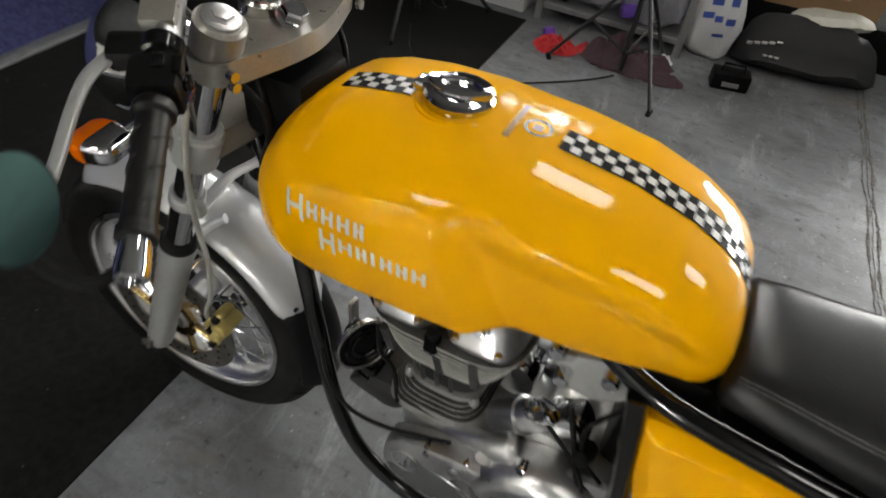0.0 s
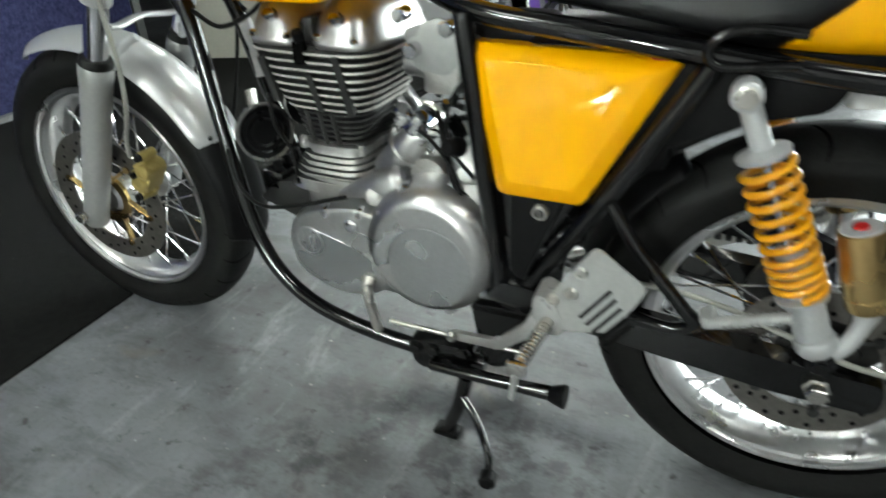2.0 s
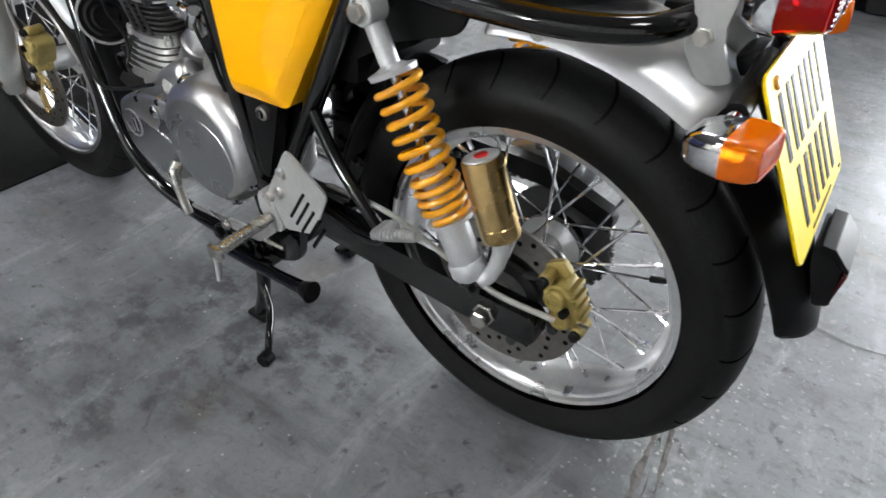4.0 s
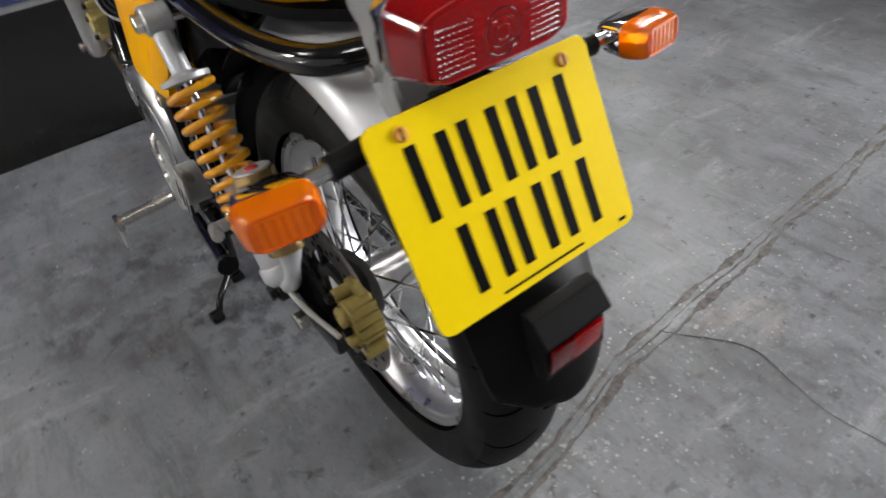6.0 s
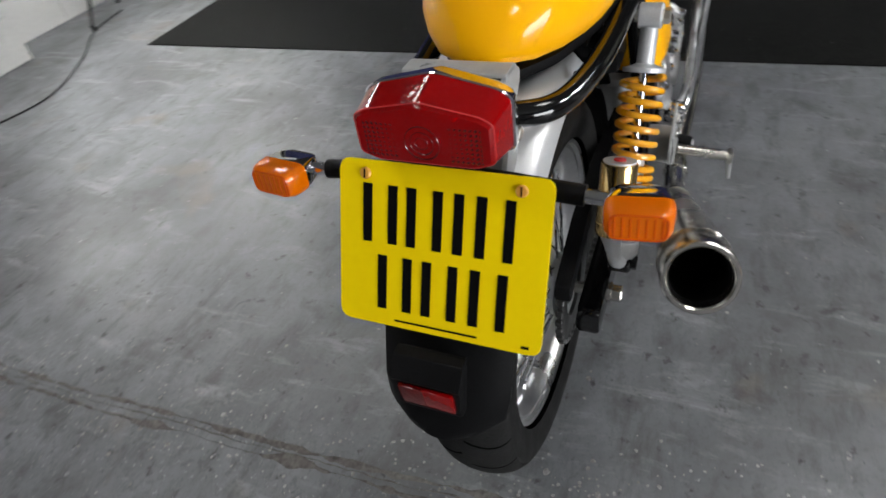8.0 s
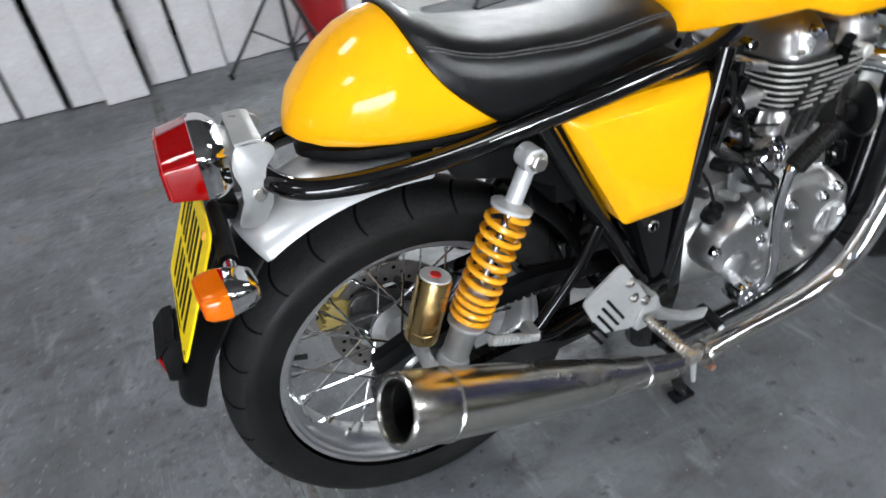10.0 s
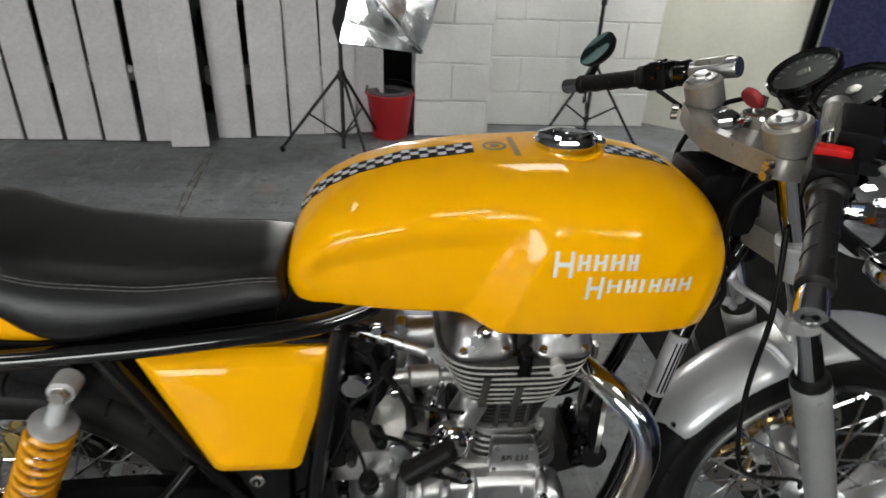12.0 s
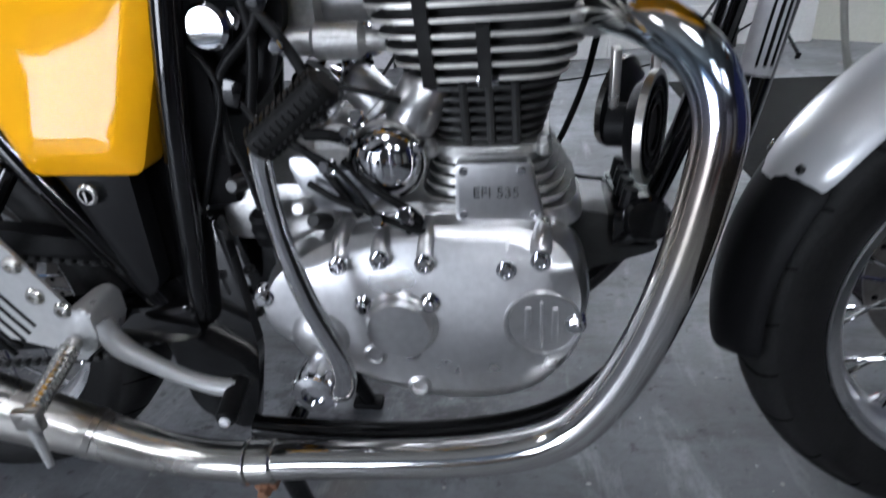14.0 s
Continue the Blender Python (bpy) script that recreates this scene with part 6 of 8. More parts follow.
for s in (1, -1):
    y = s * 0.100
    bm = bmesh.new()
    add_cyl(bm, fork_at(0.58, y), fork_at(1.012, y), 0.0205, n=28)
    leg = part("fork_leg", bm, M_CHROME, bike, "telescopic fork leg with grey lower slider")
    bm = bmesh.new()
    L = (fork_at(0.625, y) - fork_at(0.275, y)).length
    add_lathe(bm, [(0, 0), (0.022, 0), (0.025, 0.01), (0.0255, 0.05), (0.027, L * 0.55), (0.0285, L - 0.03), (0.0300, L - 0.025), (0.0300, L - 0.004), (0.028, L), (0.0, L)], fork_at(0.275, y), STEER, 30)
    part("slider", bm, M_GREYP, leg, "grey painted fork slider")
    bm = bmesh.new()
    add_lathe(bm, [(0.0205, 0), (0.0295, 0), (0.0295, 0.006), (0.026, 0.014), (0.0205, 0.015)], fork_at(0.626, y), STEER, 28)
    part("dust_seal", bm, M_RUBBER, leg)
    # clamp band that carries the mudguard bridge
    bm = bmesh.new()
    add_cyl(bm, fork_at(0.733, y), fork_at(0.752, y), 0.0255, n=26, bevel=0.002)
    add_box(bm, fork_at(0.742, y) + V(-0.028, s * 0.012, 0), (0.024, 0.016, 0.022), bevel=0.003)
    part("clamp_band", bm, M_GREYP, leg)
    bm = bmesh.new()
    add_cyl(bm, fork_at(0.825, y), fork_at(0.880, y), 0.0310, n=28, bevel=0.003)
    part("lower_clamp", bm, M_GREYP, leg)
    bm = bmesh.new()
    add_cyl(bm, (1.357, s * 0.095, 0.303), (1.357, s * 0.140, 0.303), 0.009, n=14)
    hexbolt(bm, (1.357, s * 0.132, 0.303), (0, s, 0), 0.012, 0.01)
    part("axle_end", bm, M_STEEL, leg)
    # clip-on clamp over the top yoke
    bm = bmesh.new()
    add_cyl(bm, fork_at(1.000, y), fork_at(1.040, y), 0.0285, n=32, bevel=0.004)
    cl = part("clip_on_clamp", bm, M_YOKE, bike, "cast alloy clip-on handlebar clamp")
    bm = bmesh.new()
    add_lathe(bm, [(0, 0), (0.021, 0), (0.021, 0.003), (0.016, 0.005), (0, 0.005)], fork_at(1.040, y), STEER, 28)
    hexbolt(bm, fork_at(1.044, y), STEER, 0.012, 0.006)
    part("fork_cap", bm, M_ALLOY, cl)
    a, b = (V(1.096, 0.118, 1.056), V(0.922, 0.378, 0.962)) if s > 0 else (V(1.096, -0.118, 1.056), V(0.922, -0.378, 0.945))
    d = (b - a).normalized()
    bm = bmesh.new()
    add_box(bm, a + d * 0.028, (0.05, 0.036, 0.034), d.to_track_quat("X", "Z").to_matrix(), bevel=0.006)
    part("clamp_lug", bm, M_YOKE, cl)
    LN = (b - a).length
    bm = bmesh.new()
    add_lathe(bm, [(0, 0), (0.009, 0), (0.0150, 0.0), (0.0160, 0.002), (0.0160, 0.075), (0.0115, 0.078), (0.0115, LN - 0.01), (0, LN - 0.01)], a - d * 0.008, d, 24)
    hb = part("handlebar", bm, M_ALLOY, bike, "alloy clip-on handlebar")
    g0, g1 = LN - 0.160, LN - 0.034
    bm = bmesh.new()
    add_lathe(bm, [(0.0115, g0 - 0.016), (0.0185, g0 - 0.016), (0.0200, g0 - 0.012), (0.0200, g0 - 0.004), (0.0155, g0), (0.0148, g0 + 0.01), (0.0148, g1 - 0.012), (0.0170, g1 - 0.010), (0.0170, g1), (0.0115, g1 + 0.001)], a, d, 28)
    part("grip", bm, M_GRIP, hb, "black rubber grip with angled ribs")
    q0 = d.to_track_quat("Z", "X").to_matrix()
    for k in range(9):
        bm = bmesh.new()
        pts = []
        for j in range(7):
            an = 2 * pi * (k % 3) / 3 + 0.35 + 0.22 * j
            pts.append(a + d * (g0 + 0.018 + 0.032 * (k // 3) + 0.0022 * j) + q0 @ V(0.0149 * cos(an), 0.0149 * sin(an), 0))
        add_tube(bm, pts, 0.0013, 6)
        part("grip_rib", bm, M_GRIP, hb)
    bm = bmesh.new()
    add_lathe(bm, [(0, g1 + 0.001), (0.0125, g1 + 0.001), (0.0130, g1 + 0.006), (0.0145, g1 + 0.03), (0.0135, g1 + 0.036), (0.008, g1 + 0.037), (0.006, g1 + 0.032), (0, g1 + 0.032)], a, d, 28)
    part("bar_end", bm, M_CHROME, hb, "chrome bar-end weight")
    # switch gear
    bm = bmesh.new()
    c = a + d * (g0 - 0.042)
    add_box(bm, c, (0.044, 0.048, 0.046), d.to_track_quat("X", "Z").to_matrix(), bevel=0.010)
    sw = part("switch_gear", bm, M_BLACKM, hb, "black plastic switch housing")
    up = V(0, 0, 1)
    side = d.cross(up).normalized() * (1 if s > 0 else -1)  # towards the front wheel
    fwd = -side if side.x < 0 else side
    if s > 0:
        for o_, sz in ((V(0, 0, 0.024) - fwd * 0.006, (0.016, 0.012, 0.008)), (V(0, 0, 0.018) - fwd * 0.022, (0.022, 0.010, 0.014)), (V(0, 0, 0.002) - fwd * 0.026, (0.014, 0.012, 0.012))):
            bm = bmesh.new()
            add_box(bm, c + o_, sz, d.to_track_quat("X", "Z").to_matrix(), bevel=0.003)
            part("switch_button", bm, M_BLACKP, sw)
    else:
        bm = bmesh.new()
        add_box(bm, c + V(0, 0, 0.027) - fwd * 0.004, (0.012, 0.036, 0.012), d.to_track_quat("X", "Z").to_matrix(), bevel=0.004)
        part("kill_switch", bm, M_RED, sw, "red engine stop switch")
    # lever perch and lever ahead of the grip
    bm = bmesh.new()
    p = a + d * (g0 - 0.085)
    add_cyl(bm, p - d * 0.012, p + d * 0.012, 0.021, n=20, bevel=0.003)
    add_box(bm, p + fwd * 0.030, (0.034, 0.040, 0.026), d.to_track_quat("X", "Z").to_matrix(), bevel=0.007)
    pr = part("lever_perch", bm, M_BLACKP, hb, "black lever bracket")
    bm = bmesh.new()
    add_tube(bm, [p + fwd * 0.042, p + fwd * 0.062 + d * 0.03, p + fwd * 0.070 + d * 0.07, p + fwd * 0.074 + d * 0.13, p + fwd * 0.080 + d * 0.19, p + fwd * 0.086 + d * 0.215], [0.009, 0.0085, 0.0075, 0.007, 0.0065, 0.0075], 12, smooth=5, flat=0.62)
    part("lever", bm, M_GREYP, hb, "grey alloy hand lever")
    if s < 0:
        bm = bmesh.new()
        add_box(bm, a + d * 0.095 + V(0.02, 0, 0.028), (0.06, 0.042, 0.036), d.to_track_quat("X", "Z").to_matrix(), bevel=0.006)
        part("brake_reservoir", bm, M_BLACKM, bike, "black front brake fluid reservoir")

# yokes
bm = bmesh.new()
o = rounded([(1.09, 0.045), (1.085, 0.135), (1.035, 0.140), (1.022, 0.10), (1.005, 0.045), (0.998, 0.0), (1.005, -0.045), (1.022, -0.10), (1.035, -0.140), (1.085, -0.135), (1.09, -0.045)], 0.018, 4)
add_prism(bm, o, 0.971, 1.000, "xy", 0.005, 2)
yoke = part("top_yoke", bm, M_YOKE, bike, "grey cast top yoke")
bm = bmesh.new()
add_lathe(bm, [(0, 0), (0.022, 0), (0.022, 0.004), (0.017, 0.006), (0, 0.006)], (1.035, 0, 1.0), STEER, 28)
add_lathe(bm, [(0, 0.005), (0.0175, 0.005), (0.0175, 0.014), (0.015, 0.018), (0, 0.019)], (1.035, 0, 1.0), STEER, 6)
part("stem_nut", bm, M_CHROME, yoke)
for s in (1, -1):
    for dz in (0.977, 0.990):
        bm = bmesh.new()
        add_cyl(bm, (1.025, s * 0.128, dz), (1.016, s * 0.130, dz), 0.006, n=12)
        part("pinch_bolt", bm, M_STEEL, yoke)
bm = bmesh.new()
add_lathe(bm, [(0, 0), (0.026, 0), (0.026, 0.018), (0.023, 0.022), (0.018, 0.022), (0.018, 0.018), (0, 0.018)], (1.082, 0.0, 0.998), (-0.15, 0, 1), 28)
ign = part("ignition_switch", bm, M_STEEL, yoke)
bm = bmesh.new()
add_box(bm, (1.078, 0, 1.030), (0.004, 0.016, 0.026), bevel=0.001)
part("key", bm, M_STEEL, ign)
bm = bmesh.new()
add_cyl(bm, (1.062, 0.006, 1.034), (1.070, 0.008, 1.041), 0.0165, n=24, bevel=0.002)
part("key_fob", bm, M_DARKRED, bike, "red round rubber key fob")
bm = bmesh.new()
add_prism(bm, rounded([(1.16, 0.06), (1.155, 0.135), (1.10, 0.135), (1.085, 0.05), (1.08, 0), (1.085, -0.05), (1.10, -0.135), (1.155, -0.135), (1.16, -0.06)], 0.02, 4), 0.835, 0.872, "xy", 0.005, 2)
part("bottom_yoke", bm, M_YOKE, bike, "grey cast bottom yoke")
bm = bmesh.new()
add_box(bm, (1.05, 0, 0.90), (0.10, 0.11, 0.10), bevel=0.02)
part("wiring_cover", bm, M_BLACKM, bike, "black wiring cover behind the steering head")
for pts, r, mat in (([(1.06, 0.11, 0.98), (1.02, 0.09, 0.93), (1.03, 0.08, 0.84), (1.06, 0.06, 0.76), (1.03, 0.06, 0.70)], 0.0045, M_CABLE), ([(1.06, -0.11, 0.98), (1.02, -0.09, 0.92), (1.03, -0.08, 0.83), (1.06, -0.06, 0.75), (1.0, -0.06, 0.70)], 0.0045, M_CABLE),
                    ([(1.06, 0.05, 0.96), (1.04, 0.06, 0.88), (1.07, 0.05, 0.80)], 0.006, M_CABLE), ([(1.06, -0.05, 0.96), (1.035, -0.05, 0.88), (1.07, -0.05, 0.80)], 0.006, M_CABLE),
                    ([(1.02, 0.20, 1.00), (1.07, 0.16, 0.975), (1.11, 0.13, 1.00), (1.13, 0.09, 1.02)], 0.004, M_CABLE), ([(1.02, -0.20, 0.99), (1.07, -0.16, 0.965), (1.11, -0.13, 0.99)], 0.004, M_CABLE),
                    ([(1.10, 0.13, 0.93), (1.105, 0.148, 0.85), (1.125, 0.140, 0.74), (1.135, 0.130, 0.64), (1.155, 0.125, 0.55), (1.185, 0.118, 0.49), (1.20, 0.110, 0.45)], 0.0042, M_CABLEG),
                    ([(1.08, -0.12, 0.90), (1.085, -0.14, 0.78), (1.09, -0.135, 0.66), (1.11, -0.125, 0.55), (1.14, -0.12, 0.46), (1.19, -0.11, 0.42), (1.27, -0.105, 0.40), (1.30, -0.09, 0.36)], 0.0040, M_CABLE)):
    pipe("cable", pts, r, mat, bike, 6, n=8)

# mudguard bridge
bm = bmesh.new()
add_tube(bm, [fork_at(0.69, 0.095) + V(-0.01, 0, 0), V(1.19, 0.06, 0.685), V(1.195, 0, 0.692), V(1.19, -0.06, 0.685), fork_at(0.69, -0.095) + V(-0.01, 0, 0)], 0.011, 10, smooth=5, flat=0.5)
part("mudguard_bridge", bm, M_SILVER, bike, "silver mudguard bridge between the fork legs")
for s in (1, -1):
    bm = bmesh.new()
    add_tube(bm, [fork_at(0.64, s * 0.085) + V(-0.02, 0, 0), V(1.17, s * 0.068, 0.66), V(1.155, s * 0.06, 0.668)], 0.008, 10, smooth=4)
    part("bridge_stay", bm, M_SILVER, bike)

# front brake caliper
def caliper(name, c, tilt, s, label, size=0.86, paint=None):
    """A twin-piston floating caliper: ribbed body, piston lobes, slide pins and rubber boots."""
    paint = paint or M_CALIPER
    m = Matrix.Translation(c) @ Matrix.Rotation(radians(tilt), 4, "Y") @ Matrix.Scale(size, 4)
    bm = bmesh.new()
    add_prism(bm, rounded([(-0.040, -0.022), (0.036, -0.026), (0.043, 0.004), (0.030, 0.020), (-0.030, 0.024), (-0.044, 0.008)], 0.009), s * -0.026, s * 0.022, bevel=0.006)
    cal = part(name, bm, paint, bike, label, at=m)
    for x in (-0.022, 0.016):
        bm = bmesh.new()
        add_lathe(bm, [(0, 0), (0.0195, 0), (0.0195, 0.010), (0.0165, 0.014), (0.010, 0.0145), (0.009, 0.012), (0, 0.012)], (x, s * 0.020, -0.004), (0, s, 0), 22)
        part("piston_lobe", bm, paint, cal)
    for x, z in ((0.050, -0.016), (-0.052, 0.016)):
        bm = bmesh.new()
        add_cyl(bm, (x, s * -0.018, z), (x, s * 0.026, z), 0.0115, n=16, bevel=0.003)
        lug = part("pin_lug", bm, paint, cal)
        bm = bmesh.new()
        add_lathe(bm, [(0, 0), (0.010, 0), (0.007, 0.004), (0.0095, 0.008), (0.006, 0.012), (0, 0.013)], (x, s * 0.026, z), (0, s, 0), 14)
        part("rubber_boot", bm, M_RUBBER, lug)
    bm = bmesh.new()
    add_prism(bm, rounded([(0.026, -0.030), (0.066, -0.026), (0.072, 0.010), (0.044, 0.020)], 0.008), s * -0.016, s * -0.004, bevel=0.002)
    part("caliper_bracket", bm, paint, cal)
    for k in range(4):
        bm = bmesh.new()
        add_box(bm, (-0.028 + 0.018 * k, s * -0.002, 0.022), (0.007, 0.046, 0.014), bevel=0.0025)
        part("cooling_rib", bm, paint, cal)
    bm = bmesh.new()
    add_cyl(bm, (-0.004, s * 0.026, 0.010), (-0.004, s * 0.040, 0.010), 0.008, n=6)
    part("banjo_bolt", bm, M_BLACKM, cal)
    bm = bmesh.new()
    add_cyl(bm, (-0.030, s * 0.018, 0.022), (-0.034, s * 0.026, 0.042), 0.004, 0.003, 10)
    part("bleed_nipple", bm, M_STEEL, cal)
    return cal


caliper("front_caliper", V(1.195, 0.084, 0.405), 55, 1, "gold front brake caliper")
caliper("rear_caliper", V(-0.098, 0.100, 0.368), -68, 1, "dull gold rear brake caliper", 0.78, M_CALIPERD)
pipe("brake_hose", [(-0.10, 0.135, 0.36), (-0.02, 0.150, 0.375), (0.06, 0.150, 0.40), (0.16, 0.140, 0.42), (0.28, 0.135, 0.42)], 0.004, M_CABLEG, bike, 6, n=8)
bm = bmesh.new()
add_prism(bm, rounded([(0.045, 0.31), (0.04, 0.37), (-0.01, 0.40), (-0.07, 0.41), (-0.09, 0.35), (-0.05, 0.30)], 0.02), 0.058, 0.070, bevel=0.004)
part("caliper_plate", bm, M_BLACKENG, bike, "black caliper carrier plate")

# headlamp, gauges, front indicators
bm = bmesh.new()
add_lathe(bm, [(0, 0), (0.03, 0.004), (0.062, 0.03), (0.082, 0.075), (0.088, 0.10), (0.090, 0.118), (0.086, 0.126), (0.080, 0.122), (0.0, 0.120)], (1.195, 0, 0.885), (1, 0, -0.06), 44)
hl = part("headlamp", bm, M_CHROME, bike, "round chrome headlamp")
bm = bmesh.new()
add_lathe(bm, [(0.081, 0.121), (0.06, 0.134), (0.0, 0.141), (0, 0.137), (0.06, 0.130)], (1.195, 0, 0.885), (1, 0, -0.06), 40)
part("headlamp_glass", bm, M_GLASS, hl)
for s in (1, -1):
    gx = V(1.150, s * 0.052, 1.045)
    ax = V(-0.62, 0, 0.78)
    bm = bmesh.new()
    add_lathe(bm, [(0, -0.055), (0.030, -0.055), (0.040, -0.04), (0.044, 0.0), (0.050, 0.006), (0.0505, 0.016), (0.047, 0.019), (0.044, 0.017), (0.043, 0.008), (0, 0.008)], gx, ax, 40)
    g = part("gauge", bm, M_BLACKP, bike, "round black instrument with white dial marks")
    bm = bmesh.new()
    add_lathe(bm, [(0, 0.0085), (0.0425, 0.0085), (0.0425, 0.0095), (0, 0.0098)], gx, ax, 36)
    part("dial", bm, material("dial_grey", (0.022, 0.022, 0.023), rough=0.4), g)
    R_ = basis(ax)
    for k in range(14):
        an = radians(-40 + 20 * k)
        bm = bmesh.new()
        add_box(bm, gx + R_ @ V(0.036 * cos(an), 0.036 * sin(an), 0.0102), (0.007, 0.0014, 0.0006), R_ @ Matrix.Rotation(an, 3, "Z"))
        part("dial_mark", bm, M_CABLEG, g)
    bm = bmesh.new()
    add_lathe(bm, [(0, 0.010), (0.009, 0.010), (0.009, 0.013), (0, 0.0135)], gx, ax, 20)
    part("hub_cap", bm, M_STEEL, g)
    bm = bmesh.new()
    add_lathe(bm, [(0, 0.0165), (0.044, 0.0165), (0.044, 0.0175), (0, 0.0175)], gx, ax, 36)
    gl = part("gauge_glass", bm, M_GLASS, g)
    gl.visible_shadow = False


def indicator(c, d, s, label, stem_to):
    """A boxy indicator whose lens looks along d."""
    d = V(*d).normalized()
    Rq = d.to_track_quat("X", "Z").to_matrix()
    base = new("indicator")
    base.parent = bike
    base.matrix_basis = Matrix.Translation(c) @ Rq.to_4x4()
    base["label"] = label
    bm = bmesh.new()
    o = rounded([(-0.031, -0.0165), (0.031, -0.0165), (0.031, 0.0165), (-0.031, 0.0165)], 0.011, 5)
    add_loft(bm, [[V(x, y * f, z * f) for y, z in o] for x, f in ((-0.034, 0.55), (-0.032, 0.68), (-0.022, 0.88), (-0.004, 1.0), (0.0, 1.0))])
    part("shell", bm, M_CHROME, base)
    bm = bmesh.new()
    add_loft(bm, [[V(x, y * f, z * f) for y, z in o] for x, f in ((0.0, 1.03), (0.010, 1.03), (0.020, 0.97), (0.026, 0.85), (0.027, 0.5))])
    part("lens", bm, M_AMBER, base, "ribbed amber lens")
    bm = bmesh.new()
    add_tube(bm, [V(0.0262, y * 0.80, z * 0.78) for y, z in o], 0.0012, 6, closed=True)
    part("lens_border", bm, M_AMBERD, base)
    for k in range(7):
        bm = bmesh.new()
        add_box(bm, (0.0268, -0.021 + 0.007 * k, 0), (0.0016, 0.0022, 0.021), bevel=0.0006, seg=1)
        part("lens_rib", bm, M_AMBERD, base)
    bm = bmesh.new()
    add_lathe(bm, [(0, 0), (0.012, 0), (0.010, 0.012), (0, 0.013)], (-0.012, 0, 0), (1, 0, 0), 16)
    part("reflector", bm, M_CHROME, base)
    bm = bmesh.new()
    inv = base.matrix_basis.inverted()
    a_, b_ = inv @ V(*c) + V(-0.012, 0, 0), inv @ V(*stem_to)
    dd = (b_ - a_).normalized()
    add_cyl(bm, a_, a_ + dd * 0.052, 0.0075, n=14)
    part("stem", bm, M_CHROME, base)
    bm = bmesh.new()
    add_cyl(bm, a_ + dd * 0.050, b_, 0.011, n=14)
    part("stem_sleeve", bm, M_BLACKM, base)


indicator((-0.243, 0.196, 0.678), (-1, 0.12, 0.1), 1, "boxy rear indicator with chrome shell", (-0.225, 0.02, 0.690))
indicator((-0.240, -0.195, 0.681), (-1, -0.12, 0.1), -1, "boxy rear indicator with chrome shell", (-0.225, -0.02, 0.690))
indicator((1.205, 0.180, 0.865), (1, 0.1, 0), 1, "boxy front indicator with chrome shell", (1.19, 0.085, 0.875))
indicator((1.205, -0.180, 0.865), (1, -0.1, 0), -1, "boxy front indicator with chrome shell", (1.19, -0.085, 0.875))

# mirrors on arms from the bar ends
def mirror(c, n, long, arm, label):
    n = V(*n).normalized()
    long = (V(*long) - n * n.dot(V(*long))).normalized()
    Rq = Matrix((long.cross(n), long, n)).transposed()
    base = new("mirror")
    base.parent = bike
    base["label"] = label
    base.matrix_basis = Matrix.Translation(c) @ Rq.to_4x4()
    o = [(0.032 * cos(2 * pi * k / 32), 0.044 * sin(2 * pi * k / 32)) for k in range(32)]
    bm = bmesh.new()
    add_loft(bm, [[V(x * f, y * f, z) for x, y in o] for z, f in ((-0.018, 0.35), (-0.015, 0.7), (-0.006, 0.95), (0.002, 1.02), (0.005, 1.02), (0.005, 0.97))])
    part("shell", bm, M_BLACKM, base)
    bm = bmesh.new()
    add_loft(bm, [[V(x * f, y * f, z) for x, y in o] for z, f in ((0.003, 0.97), (0.0056, 0.965), (0.0058, 0.02))])
    part("mirror_glass", bm, M_MIRROR, base, "green-tinted mirror glass")
    inv = base.matrix_basis.inverted()
    bm = bmesh.new()
    add_tube(bm, [inv @ V(*p) for p in arm], 0.006, 10, smooth=5)
    part("arm", bm, M_BLACKM, base)


mirror((0.984, 0.406, 1.026), (-0.86, -0.10, 0.50), (0.57, -0.655, 0.37), [(0.929, 0.370, 0.965), (0.945, 0.398, 0.962), (0.978, 0.409, 0.977), (0.991, 0.412, 1.008)], "oval bar-end mirror with black shell")
mirror((1.045, -0.425, 0.905), (-0.75, -0.35, 0.35), (0.35, 0, 0.75), [(0.928, -0.372, 0.945), (0.955, -0.408, 0.928), (1.0, -0.425, 0.905), (1.05, -0.422, 0.905)], "oval bar-end mirror with black shell")

# the bars are turned a little to the left: everything that steers swings about the head
turn_ = Matrix.Translation((1.066, 0, 0.90)) @ Matrix.Rotation(radians(1.2), 4, STEER) @ Matrix.Translation((-1.066, 0, -0.90)) @ Matrix.Translation((0.012, 0, 0))
for o_ in list(bike.children):
    kind_ = o_.name.split(".")[0]
    if kind_ in ("front_wheel", "front_mudguard", "fork_leg", "clip_on_clamp", "handlebar", "brake_reservoir", "top_yoke", "key_fob", "bottom_yoke", "mudguard_bridge", "bridge_stay", "front_caliper", "front_axle", "headlamp", "gauge", "mirror", "cable", "indicator") and (kind_ != "indicator" or o_.matrix_basis.translation.x > 0.5):
        o_.matrix_basis = turn_ @ o_.matrix_basis
        if kind_ == "gauge":
            o_.matrix_basis = Matrix.Translation((0.020, 0, 0.010)) @ o_.matrix_basis
        if kind_ in ("fork_leg", "clip_on_clamp"):
            side_ = 1 if o_.data.vertices[0].co.y > 0 else -1
            o_.matrix_basis = Matrix.Translation((0, side_ * 0.008, 0)) @ o_.matrix_basis

